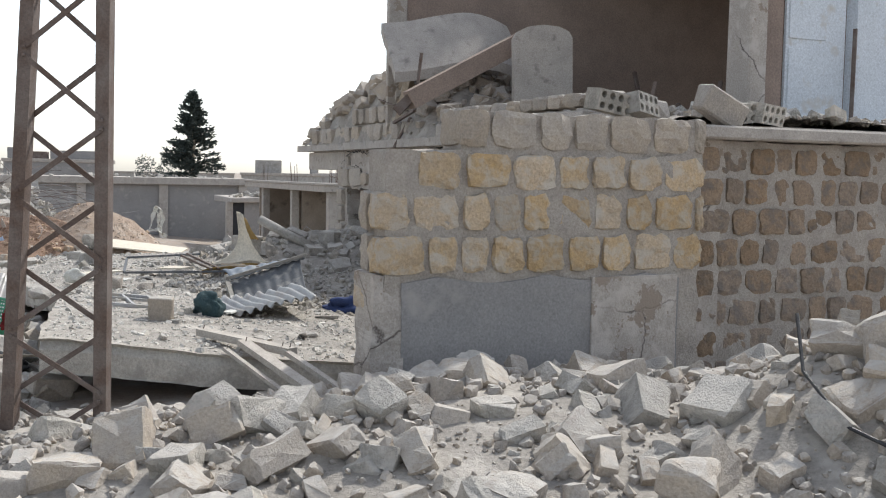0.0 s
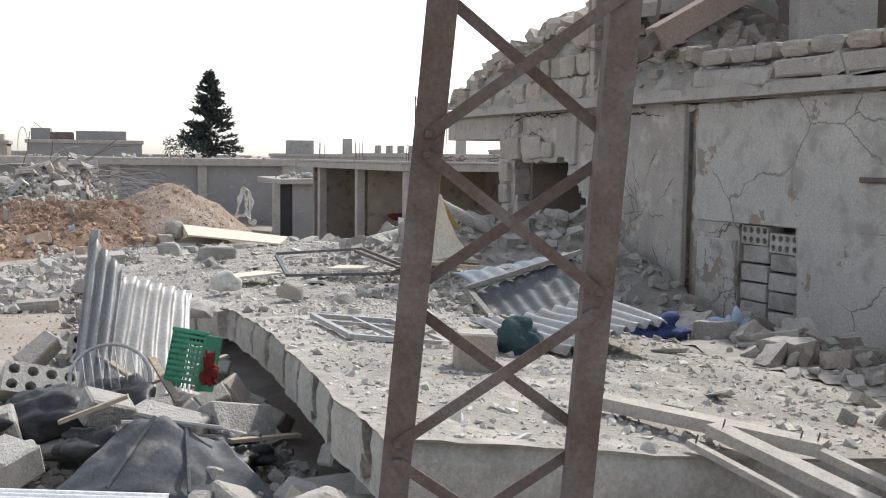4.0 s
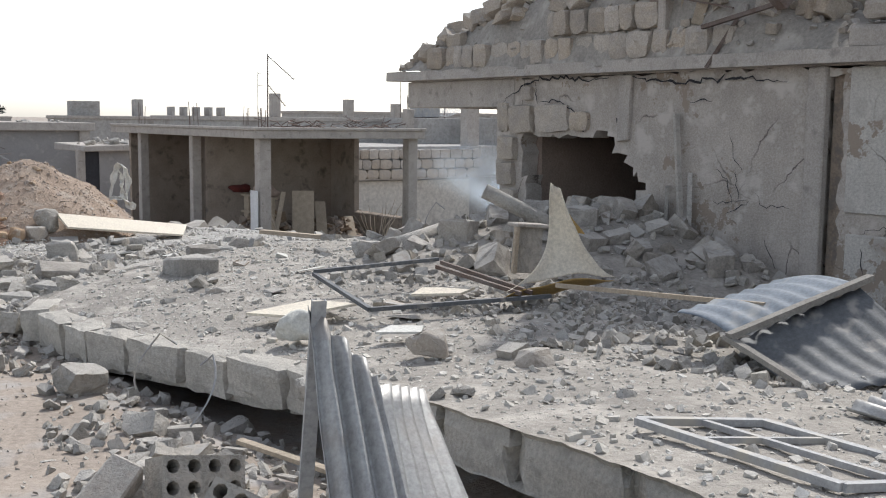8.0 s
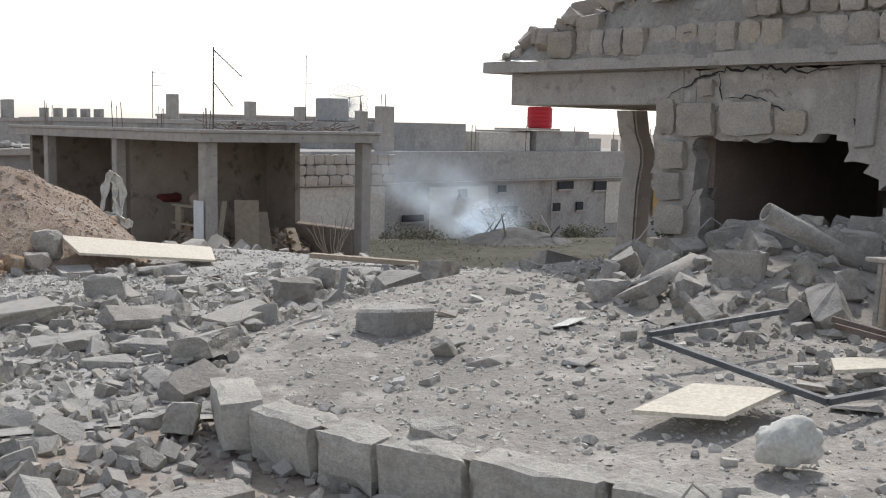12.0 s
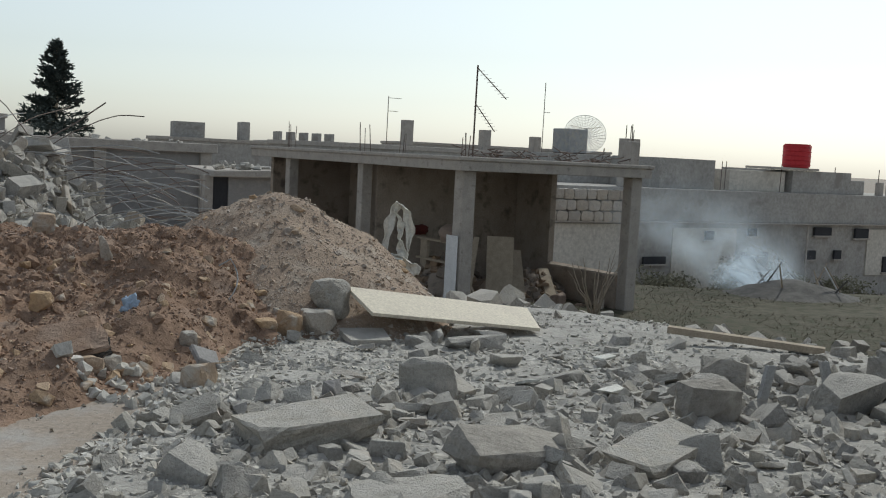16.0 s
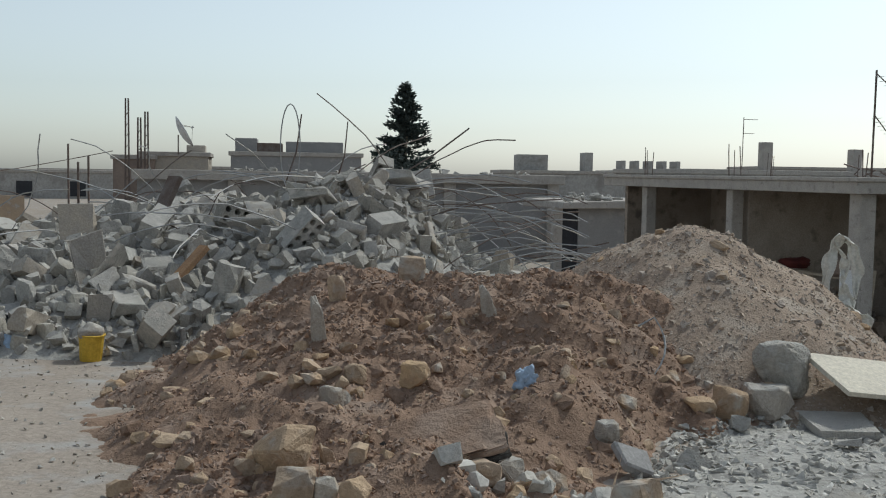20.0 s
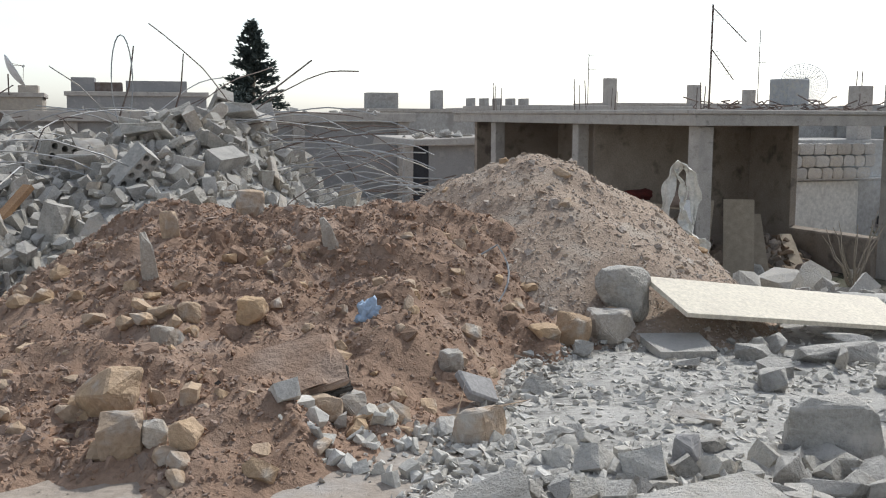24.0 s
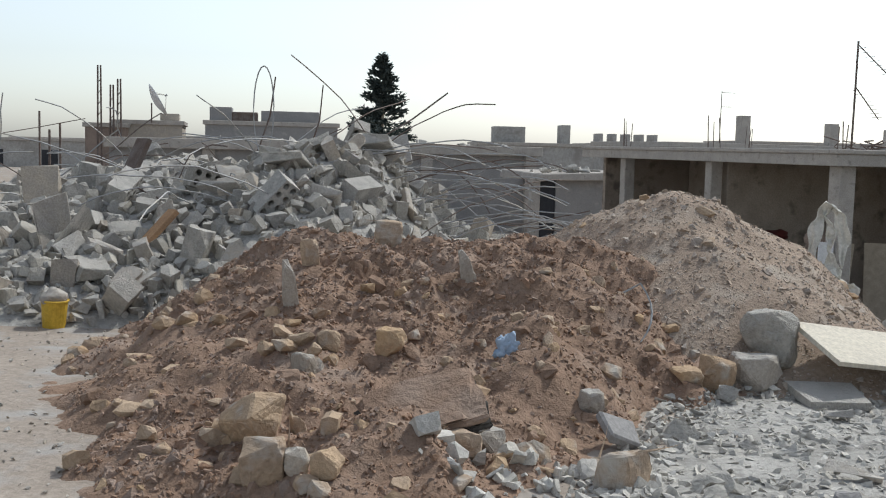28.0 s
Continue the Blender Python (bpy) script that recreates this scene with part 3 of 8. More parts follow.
# ---- earth heaps ----
mound = tagged(new("earth_mound", sheet("earth_mound", mound_h, -14.6, -6.4, 18.8, 28.2, 0.04, M_earth, keep=lambda X, Y, Z: Z > ground_h(X, Y) - 0.05)), "heap of loose reddish brown earth with stones", "earth heap")
mound2 = tagged(new("earth_mound", sheet("earth_mound", mound2_h, -11.4, -5.8, 22.2, 28, 0.06, M_earth2, keep=lambda X, Y, Z: Z > ground_h(X, Y) - 0.02, whole=True)), "heap of pale pinkish earth behind the red one", "earth heap")
heap = tagged(new("concrete_mound", sheet("concrete_mound", heap_h, -21, -7.5, 24, 36, 0.12, M_gravelbed, keep=lambda X, Y, Z: Z > ground_h(X, Y) - 0.08)), "large heap of grey broken concrete with bent reinforcing bars", "debris heap")

# ---- fallen slab ----
def slab_mesh():
    ns, nr = 420, 84
    S = np.linspace(-5.5, 6.0, ns)[:, None] * np.ones((1, nr))
    far_cut = np.interp(S, [-6, 4.2, 5.1, 5.6, 6.0], [-99, -6.2, -5.3, -3.9, -2.6])
    lo = np.maximum(slab_edge(S), far_cut) + 0.07 * fbm(S * 2.2, S * 0, 4, 5)
    R = lo + (np.linspace(0, 1, nr)[None, :] ** 1.0) * (0.3 - lo)
    S2 = S + np.where(S < -5.4, 0.05 * fbm(R * 2, R * 0, 3, 9), 0)
    Z = slab_h(R, S2) + 0.05 * fbm(R * 1.7, S2 * 1.7, 4, 13) + 0.018 * fbm(R * 9, S2 * 9, 3, 14)
    thick = 0.27
    top = np.stack([R, S2, Z], -1).reshape(-1, 3)
    bot = top - np.array([0, 0, thick])
    n = ns * nr
    def rows_down(loop_pts, k, depth, inward):
        """The slab's side: worn, with grooves where its blocks meet."""
        q = loop_pts.copy()
        groove = np.clip(0.06 - np.abs(((q[:, 1] + 0.15 * np.sin(q[:, 1] * 1.7) + 0.02 * np.sin(k * 2.0 + q[:, 1] * 9)) % 0.62) - 0.31), 0, 1) * 1.8
        wear = 0.07 * np.abs(fbm(q[:, 1] * 3.1 + q[:, 0] * 2.3, q[:, 2] * 0 + k * 0.45, 4, 29)) + groove
        q += inward * (wear + (0.035 if k == 0 else 0))[:, None]
        q[:, 2] -= depth
        return q
    i = np.arange(n).reshape(ns, nr)
    Q = np.stack([i[:-1, :-1], i[:-1, 1:], i[1:, 1:], i[1:, :-1]], -1).reshape(-1, 4)
    loop = np.concatenate([i[0, :], i[1:, -1], i[-1, -2::-1], i[-2:0:-1, 0]])
    nxt = np.roll(loop, -1)
    mid = np.array([-2.5, 0.5, 0.0])
    inward = mid - top[loop]; inward[:, 2] = 0
    inward /= np.linalg.norm(inward, axis=1, keepdims=True) + 1e-9
    m = len(loop)
    levels = [rows_down(top[loop], k, dz, inward) for k, dz in enumerate((0.03, 0.09, 0.15, 0.21, 0.26))]
    ids = [loop] + [2 * n + k * m + np.arange(m) for k in range(5)] + [loop + n]
    side = np.concatenate([np.stack([a, b, np.roll(b, -1), np.roll(a, -1)], -1) for a, b in zip(ids, ids[1:])])
    me = mesh_of("fallen_slab", np.concatenate([top, bot] + levels), np.concatenate([Q[:, ::-1], Q + n, side]), M_slab)
    me.materials.append(M_slabside)
    idx = np.zeros(len(me.polygons), np.int32); idx[len(Q):] = 1
    me.polygons.foreach_set("material_index", idx)
    me.polygons.foreach_set("use_smooth", idx == 0)
    return me
slab = tagged(new("fallen_slab", slab_mesh()), "collapsed concrete roof slab covered in dust and gravel", "concrete slab")
slab.matrix_basis = GRID

# ---- ruined house ----
def wall_cells(name, along, z0, z1, thick, keep, material, m, cell=0.1, jitter=0.03, seed=1, kind="structure", parent=None, label="", bulge=0.0):
    """A wall in its local x-z plane (face at y = 0, body towards +y) from cells; keep(x, z) tells which cells stand. Broken edges are jagged."""
    rs = np.random.RandomState(seed)
    a0, a1 = along
    nx, nz = int(round((a1 - a0) / cell)), int(round((z1 - z0) / cell))
    xs, zs = np.linspace(a0, a1, nx + 1), np.linspace(z0, z1, nz + 1)
    cx, cz = np.meshgrid((xs[1:] + xs[:-1]) / 2, (zs[1:] + zs[:-1]) / 2, indexing="ij")
    K = keep(cx, cz)
    X, Z = np.meshgrid(xs, zs, indexing="ij")
    full = np.zeros((nx + 1, nz + 1), int)
    for dx in (0, 1):
        for dz in (0, 1):
            full[dx:nx + dx, dz:nz + dz] += K
    loose = (full > 0) & (full < 4)
    jx, jz = rs.uniform(-jitter, jitter, X.shape), rs.uniform(-jitter, jitter, X.shape)
    outer = (X <= a0 + 1e-6) | (X >= a1 - 1e-6) | (Z <= z0 + 1e-6)
    X = X + np.where(loose & ~outer, jx, 0); Z = Z + np.where(loose & ~outer, jz, 0)
    Y = bulge * fbm(X * 0.8, Z * 0.8, 3, seed) + 0.006 * fbm(X * 6, Z * 6, 3, seed + 3)
    front = np.stack([X, Y, Z], -1).reshape(-1, 3)
    back = np.stack([X, Y * 0 + thick, Z], -1).reshape(-1, 3)
    n = len(front)
    i = np.arange(n).reshape(nx + 1, nz + 1)
    quads = []
    A, B, C, D = i[:-1, :-1], i[1:, :-1], i[1:, 1:], i[:-1, 1:]
    F = np.stack([A, B, C, D], -1)[K]
    quads += [F, F[:, ::-1] + n]
    pad = np.pad(K, 1)
    core = pad[1:-1, 1:-1]
    for nb, (p, q) in ((pad[:-2, 1:-1], (D, A)), (pad[2:, 1:-1], (B, C)), (pad[1:-1, :-2], (A, B)), (pad[1:-1, 2:], (C, D))):
        e = core & ~nb
        P, Q = p[e], q[e]
        quads.append(np.stack([P, P + n, Q + n, Q], -1))
    me = mesh_of(name, np.concatenate([front, back]), np.concatenate(quads), material)
    used = new(name, me)
    used.matrix_basis = m
    if parent is not None:
        used.parent = parent
        return used
    return tagged(used, label, "wall", kind=kind)

STREET = GRID @ Matrix(((0, 1, 0, 0), (-1, 0, 0, 0), (0, 0, 1, 0), (0, 0, 0, 1)))  # x = -s, y = r
def street_keep(x, z):
    s = -x
    n = fbm(x * 1.3, z * 1.3, 3, 61)
    hole = (s > 3.3 + 0.5 * n + 0.35 * np.clip((z - 1.1) / 0.4, 0, 1)) & (s < 5.2 + 0.3 * n) & (z < 1.57 + 0.25 * n)
    end = s < 5.75 + 0.7 * n - 0.5 * np.clip(1.2 - z, 0, 1)
    slot = (s > 0.78) & (s < 0.95) & (z < 2.2)
    win = (s > -0.93) & (s < -0.02) & (z > -0.4) & (z < 0.97)
    return ~hole & end & ~win & ~slot
wall_cells("wall_street", (-6.2, 5.6), -0.7, 2.28, 0.25, street_keep, M_plaster, STREET, 0.1, 0.035, 3, label="cracked grey plastered street wall with a blown-out hole", bulge=0.04)
# first-floor slab with its ledge
floor_slab = thing("upper_floor_slab", "concrete floor slab with a protruding ledge on the ruined house", "floor slab", GRID, kind="structure")
part("slab", block(0.0, 6.5, -5.3, 7.58, 2.285, 2.42), M_cwall, floor_slab)
def ledge_run(s0, s1, z0, z1, r0, r1, seed):
    """A ledge with a chipped front edge."""
    rs = np.random.RandomState(seed)
    n = int((s1 - s0) / 0.12)
    S = np.linspace(s0, s1, n + 1)
    chip = np.clip(fbm(S * 2.3, S * 0, 4, seed) - 0.05, 0, 1) * 0.35 + rs.uniform(0, 0.008, n + 1)
    prof = [(r1, z0), (r0, z0), (r0, z1), (r1, z1)]
    V = np.zeros((n + 1, 4, 3))
    for k, (r, z) in enumerate(prof):
        V[:, k, 0] = r + (chip if k == 2 else chip * 0.4 if k == 1 else 0)
        V[:, k, 1] = S
        V[:, k, 2] = z - (chip * 0.35 if k == 2 else 0)
    i = np.arange((n + 1) * 4).reshape(n + 1, 4)
    Q = [np.stack([i[:-1, k], i[:-1, (k + 1) % 4], i[1:, (k + 1) % 4], i[1:, k]], -1) for k in range(4)]
    Q += [i[:1, ::-1], i[-1:]]
    return mesh_of("ledge", V.reshape(-1, 3), np.concatenate(Q), M_cwall)
place_mesh("ledge", ledge_run(-5.6, 8.15, 2.30, 2.43, -0.2, -0.005, 7), floor_slab)
part("edge_beam", block(-0.02, 0.24, 5.45, 7.85, 1.93, 2.283, 0.01), M_cwall, floor_slab)
part("end_beam", block(0.245, 5.5, 7.6, 7.85, 1.93, 2.276, 0.01), M_cwall, floor_slab)
part("end_ledge", block(0.0, 5.6, 7.855, 8.15, 2.30, 2.43, 0.01), M_cwall, floor_slab)
post = thing("porch_post", "bent concrete porch post holding up the slab corner", "post", GRID)
def bent_shaft(points, half):
    """A square shaft through points, its rings level, so that it bends without twisting."""
    bm = bmesh.new()
    rings = [[bm.verts.new((x + dx * half, y + dy * half, z)) for dx, dy in ((-1, -1), (1, -1), (1, 1), (-1, 1))] for x, y, z in points]
    for lo, hi in zip(rings, rings[1:]):
        for k in range(4):
            bm.faces.new((lo[k], lo[(k + 1) % 4], hi[(k + 1) % 4], hi[k]))
    bm.faces.new(rings[0][::-1]); bm.faces.new(rings[-1])
    bmesh.ops.bevel(bm, geom=[e for e in bm.edges if abs(e.verts[0].co.z - e.verts[1].co.z) > 0.1], offset=0.03, segments=2, affect="EDGES")
    return bm
part("shaft", bent_shaft([(2.22, 7.72, -0.6), (2.22, 7.70, 0.3), (2.25, 7.70, 0.9), (2.33, 7.70, 1.25), (2.33, 7.71, 1.42), (2.22, 7.72, 1.62), (2.15, 7.72, 1.92)], 0.155), M_cwall, post)

room = thing("room_shell", "dark rough inner walls of the ruined ground floor", "wall", GRID, kind="structure")
part("back_wall", block(4.0, 4.2, -5.2, 5.4, -1.0, 2.28), M_brown, room)
part("cross_wall", block(0.26, 4.0, 5.22, 5.40, -1.0, 2.28), M_brown, room)
part("floor", block(0.26, 4.0, -5.1, 5.22, -1.0, -0.5), M_brown, room)
part("inner_pier", block(0.3, 0.9, 0.5, 1.3, -0.5, 2.28), M_brown, room)
part("slot_backing", block(0.07, 0.25, 0.781, 0.949, -0.7, 2.2), M_stone2, room)

# dressed stones
def dressed(seed, dep=0.55, bulge=0.05, rough=0.10):
    """A rough-faced block, unit size, face towards -y."""
    rng = random.Random(seed)
    bm = bmesh.new()
    bmesh.ops.create_cube(bm, size=1)
    bmesh.ops.subdivide_edges(bm, edges=bm.edges[:], cuts=4, use_grid_fill=True)
    off = Vector((rng.uniform(0, 50), rng.uniform(0, 50), rng.uniform(0, 50)))
    for v in bm.verts:
        c = v.co.copy()
        k = max(abs(c.x), abs(c.z)) * 2
        if c.y < -0.4:
            v.co.y -= bulge * (1 - k ** 4)
        pull = 1 - 0.09 * (4 * abs(c.x) * abs(c.z)) ** 3
        v.co.x *= pull; v.co.z *= pull
        edge = sum(abs(q) > 0.45 for q in c)
        if edge >= 2:
            v.co *= 0.985 if edge == 2 else 0.965
        n = noise.noise_vector(c * 2.3 + off) + noise.noise_vector(c * 6.1 + off) * 0.7
        v.co += Vector((n.x, n.y, n.z)) * rough * 0.8
    me = bpy.data.meshes.new("stone")
    bm.normal_update(); bm.to_mesh(me); bm.free()
    return me
def stone_family(material, seed, n=7, **k):
    made = []
    for i in range(n):
        me = dressed(seed + i, **k)
        me.materials.append(material)
        made.append(me)
    return made
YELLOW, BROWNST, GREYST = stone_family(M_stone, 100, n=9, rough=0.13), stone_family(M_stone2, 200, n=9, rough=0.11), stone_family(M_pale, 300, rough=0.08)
def lay(parent, family, rng, r0, r1, s_face, depth, z0, z1, joint=0.035, w=(0.28, 0.46), swap=False, wander=0.012):
    """One course of stones from r0 to r1; the face at s_face looks towards -s (or towards -r when swap)."""
    x = r0
    while x < r1 - 0.1:
        ww = min(rng.uniform(*w), r1 - x)
        if r1 - x - ww < 0.12:
            ww = r1 - x
        ob = new("stone", rng.choice(family))
        ob.parent = parent
        cx, cy, cz = x + ww / 2, s_face + depth / 2 + rng.uniform(-wander, wander), (z0 + z1) / 2
        size = Matrix.Diagonal((ww - joint, depth, z1 - z0 - joint, 1))
        tip = (rng.gauss(0, 1.2), rng.gauss(0, 1.0), rng.gauss(0, 1.5))
        if swap:
            ob.matrix_basis = pose(cy, cx, cz, *tip) @ pose(0, 0, 0, 0, 0, -90) @ size
        else:
            ob.matrix_basis = pose(cx, cy, cz, *tip) @ size
        x += ww

stone_wall = thing("wall_stone", "standing fragment of yellow limestone block wall with grey render below", "wall", GRID @ pose(0.10, 0, -0.03), kind="structure")
def rough_block(x0, x1, y0, y1, z0, z1, step, amp, seed):
    """A block of smeared mortar, its faces uneven."""
    bm = block(x0, x1, y0, y1, z0, z1)
    cuts = [int((x1 - x0) / step), int((z1 - z0) / step)]
    long_x = [e for e in bm.edges if abs(e.verts[0].co.x - e.verts[1].co.x) > 1e-4]
    long_z = [e for e in bm.edges if abs(e.verts[0].co.z - e.verts[1].co.z) > 1e-4]
    bmesh.ops.subdivide_edges(bm, edges=long_x, cuts=max(1, cuts[0]), use_grid_fill=True)
    long_z = [e for e in bm.edges if abs(e.verts[0].co.z - e.verts[1].co.z) > 1e-4]
    bmesh.ops.subdivide_edges(bm, edges=long_z, cuts=max(1, cuts[1]), use_grid_fill=True)
    for v in bm.verts:
        n = noise.fractal(v.co * 3.2 + Vector((seed, 0, 0)), 1.0, 2.0, 4)
        d = noise.noise_vector(v.co * 5.0 + Vector((0, seed, 0)))
        v.co += Vector((d.x * amp, (n - 0.2) * amp, d.z * amp))
    return bm
part("core", rough_block(-3.5, -0.42, -6.035, -5.62, -0.6, 2.09, 0.05, 0.028, 3.0), M_mortar, stone_wall)
part("top_core", rough_block(-2.85, -0.42, -6.03, -5.66, 2.03, 2.42, 0.05, 0.03, 5.0), M_mortar, stone_wall)
rng = random.Random(21)
for z0, z1, r0, fam in ((2.10, 2.46, -2.9, GREYST), (1.76, 2.10, -3.25, YELLOW), (1.41, 1.76, -3.6, YELLOW), (1.05, 1.41, -3.6, YELLOW)):
    lay(stone_wall, fam, rng, r0, -0.38, -6.065, 0.40 if fam is GREYST else 0.24, z0, z1, joint=0.05, wander=0.02)
for z0, z1 in ((0.72, 1.05), (0.38, 0.72), (0.06, 0.38), (-0.28, 0.06)):
    lay(stone_wall, YELLOW if z0 in (0.72, 0.06) else GREYST, rng, -3.60 + rng.uniform(-0.02, 0.06), -3.40, -5.995, 0.40, z0, z1, w=(0.24, 0.34))
part("pier_core", rough_block(-3.60, -3.34, -6.05, -5.6, -0.5, 1.07, 0.05, 0.035, 8.0), M_plaster, stone_wall, "ragged smeared plaster")
for z0, z1 in ((1.76, 2.08), (1.41, 1.76), (1.05, 1.41)):
    lay(stone_wall, GREYST, rng, -5.80, -5.58, -3.56 + (0.34 if z0 > 1.7 else 0), 0.3, z0, z1, swap=True, w=(0.2, 0.25))
bm = bmesh.new()
bmesh.ops.create_grid(bm, x_segments=54, y_segments=34, size=0.5)
for v in bm.verts:
    x, z = v.co.x * 2.7 - 2.01, v.co.y * 1.68 + 0.21
    bow = 0.012 * math.exp(-((x + 3.36) / 0.06) ** 2)
    top = -0.06 * abs(math.sin(x * 3.1)) * max(0, v.co.y) * 2
    v.co = Vector((x, -6.075 + 0.02 * noise.noise(Vector((x * 2, z * 2, 3))) + bow, z + top))
bmesh.ops.reverse_faces(bm, faces=bm.faces)
r = bmesh.ops.extrude_face_region(bm, geom=bm.faces[:])
for v in [g for g in r["geom"] if isinstance(g, bmesh.types.BMVert)]:
    v.co.y = -5.963
part("render_panel", bm, M_greyplaster, stone_wall, "smooth grey cement render", smooth=False)
part("stained_panel", block(-1.58, -0.68, -6.098, -6.03, -0.5, 1.02, 0.006, rough=0.012), M_plaster, stone_wall, "pale flaking plaster strip")
# solid near-black block that paints the shade of the door gap
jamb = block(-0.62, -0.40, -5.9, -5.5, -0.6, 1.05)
part("jamb", jamb, M_dark, stone_wall, "door gap filled with a block coloured dark as shade")

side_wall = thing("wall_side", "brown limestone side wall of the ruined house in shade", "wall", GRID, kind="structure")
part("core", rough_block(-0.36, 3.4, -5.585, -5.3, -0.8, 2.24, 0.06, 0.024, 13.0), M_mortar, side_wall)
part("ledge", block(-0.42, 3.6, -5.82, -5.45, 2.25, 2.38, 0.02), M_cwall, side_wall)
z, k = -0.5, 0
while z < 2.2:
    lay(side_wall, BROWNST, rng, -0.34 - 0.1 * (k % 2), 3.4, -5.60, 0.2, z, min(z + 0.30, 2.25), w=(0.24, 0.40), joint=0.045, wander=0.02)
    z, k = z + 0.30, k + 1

# the street wall's details: stones bared round the hole, strips, blocked window
bared = thing("bared_stones", "pale stone blocks bared where the plaster has fallen off", "stone", GRID, kind="structure")
for s0, s1, z0, z1, out in ((5.05, 5.50, 1.60, 1.96, 0.03), (4.42, 5.02, 1.62, 1.97, 0.0), (4.08, 4.39, 1.64, 1.88, 0.01), (5.36, 5.72, 1.27, 1.58, 0.05), (5.40, 5.74, 0.94, 1.25, 0.02), (5.34, 5.70, 0.60, 0.92, 0.04), (5.42, 5.72, 0.26, 0.57, 0.0), (5.08, 5.27, 2.0, 2.19, 0.03), (5.52, 5.76, 1.62, 2.0, 0.0)):
    lay(bared, GREYST, rng, s0, s1, -0.05 - out, 0.28, z0, z1, swap=True, w=(2, 2), joint=0.02)
strips = thing("wall_strips", "raised vertical plaster strips on the street wall", "trim", GRID, kind="structure")
part("strip", block(-0.05, 0.03, 0.96, 1.16, -0.7, 2.28, 0.012, rough=0.006), M_cwall, strips)
part("strip", block(-0.045, 0.03, 3.42, 3.60, 1.55, 2.28, 0.012, rough=0.02), M_cwall, strips)
part("patch", block(-0.03, 0.03, 0.0, 0.70, -0.6, 0.78, 0.01, rough=0.012), M_paleplaster, strips, "smooth pale repair patch")
part("patch", block(-0.026, 0.03, -4.6, 0.72, 0.98, 2.27, 0.01, rough=0.012), M_paleplaster, strips)
part("patch", block(-0.026, 0.03, -4.6, -0.95, -0.6, 0.975, 0.01, rough=0.012), M_paleplaster, strips)
part("rail_stub", block(-0.07, 0.0, -2.3, -1.75, 1.45, 1.5, 0.008), M_rust, strips, "rusty bracket")

def cored_block(w, h, d, cols, rows, rad):
    """A hollow concrete block with round cores through its face at y = 0."""
    bm = bmesh.new()
    cw, ch = w / cols, h / rows
    for i in range(cols):
        for j in range(rows):
            cx, cz = -w / 2 + (i + 0.5) * cw, -h / 2 + (j + 0.5) * ch
            outer, inner, deep = [], [], []
            for k in range(8):
                a = math.pi / 4 * k
                c, s_ = math.cos(a), math.sin(a)
                q = 1 / max(abs(c), abs(s_))
                outer.append(bm.verts.new((cx + c * q * cw / 2, 0, cz + s_ * q * ch / 2)))
                inner.append(bm.verts.new((cx + c * rad, 0, cz + s_ * rad)))
                deep.append(bm.verts.new((cx + c * rad * 0.9, d * 0.85, cz + s_ * rad * 0.9)))
            for k in range(8):
                n = (k + 1) % 8
                bm.faces.new((outer[k], outer[n], inner[n], inner[k]))
                bm.faces.new((inner[k], inner[n], deep[n], deep[k]))
            bm.faces.new(deep)
    bmesh.ops.remove_doubles(bm, verts=bm.verts, dist=1e-4)
    x, z = w / 2, h / 2
    v = [bm.verts.new(p) for p in ((-x, 0, -z), (x, 0, -z), (x, 0, z), (-x, 0, z), (-x, d, -z), (x, d, -z), (x, d, z), (-x, d, z))]
    for f in ((0, 1, 5, 4), (1, 2, 6, 5), (2, 3, 7, 6), (3, 0, 4, 7), (4, 5, 6, 7)):
        bm.faces.new([v[i] for i in f])
    bmesh.ops.recalc_face_normals(bm, faces=bm.faces)
    return bm
CORED = bpy.data.meshes.new("hollow_block")
_b = cored_block(0.42, 0.2, 0.2, 4, 2, 0.034); _b.to_mesh(CORED); _b.free()
CORED.materials.append(M_conc)

infill = thing("window_1", "window opening blocked with grey concrete blocks", "window", GRID @ pose(0, 0.08, 0), kind="structure")
for k, (s0, z) in enumerate(((-0.32, 0.86), (-0.77, 0.80))):
    ob = place_mesh("hollow_block", CORED, infill, "", pose(0.02, s0, z, 0, 0, -90))
for row in range(6):
    z0 = 0.76 - 0.2 * (row + 1) - (0.0)
    for s0, s1 in ((-0.53, -0.12), (-0.98, -0.56)):
        dz = -0.06 if s0 < -0.9 else 0
        part("block", block(0.02 + rng.uniform(-0.015, 0.02), 0.2, s0, s1, z0 + 0.012 + dz, z0 + 0.19 + dz, 0.01, rough=0.008, rng=rng), M_conc, infill)

# upper storey
upper = thing("upper_room", "broken brown-walled upper room open to the street", "wall", GRID, kind="structure")
part("back_wall", block(-0.02, 7.4, 3.0, 3.2, 2.42, 6.0), M_brown, upper)
part("wall_end", block(-0.10, 0.26, 2.9, 2.995, 2.42, 6.0, 0.02, rough=0.03), M_plaster, upper, "flaking pale plaster wall end")
part("right_wall", block(7.2, 7.4, -2.9, 2.995, 2.42, 6.0), M_brown, upper)
part("ceiling", block(2.9, 7.4, -2.8, 3.2, 6.0, 6.2), M_brown, upper)
part("pale_jamb", block(2.46, 2.76, -3.2, -2.8, 2.42, 6.0, 0.02, rough=0.03), M_plaster, upper, "flaking pale plaster jamb")
M_bluewhite = surface("pale_blue_distemper", (0.66, 0.70, 0.745), (0.58, 0.62, 0.665), 1.4, 0.85, 0.1, 40, spots=(3.0, (0.52, 0.50, 0.47), 0.58, 0.72))
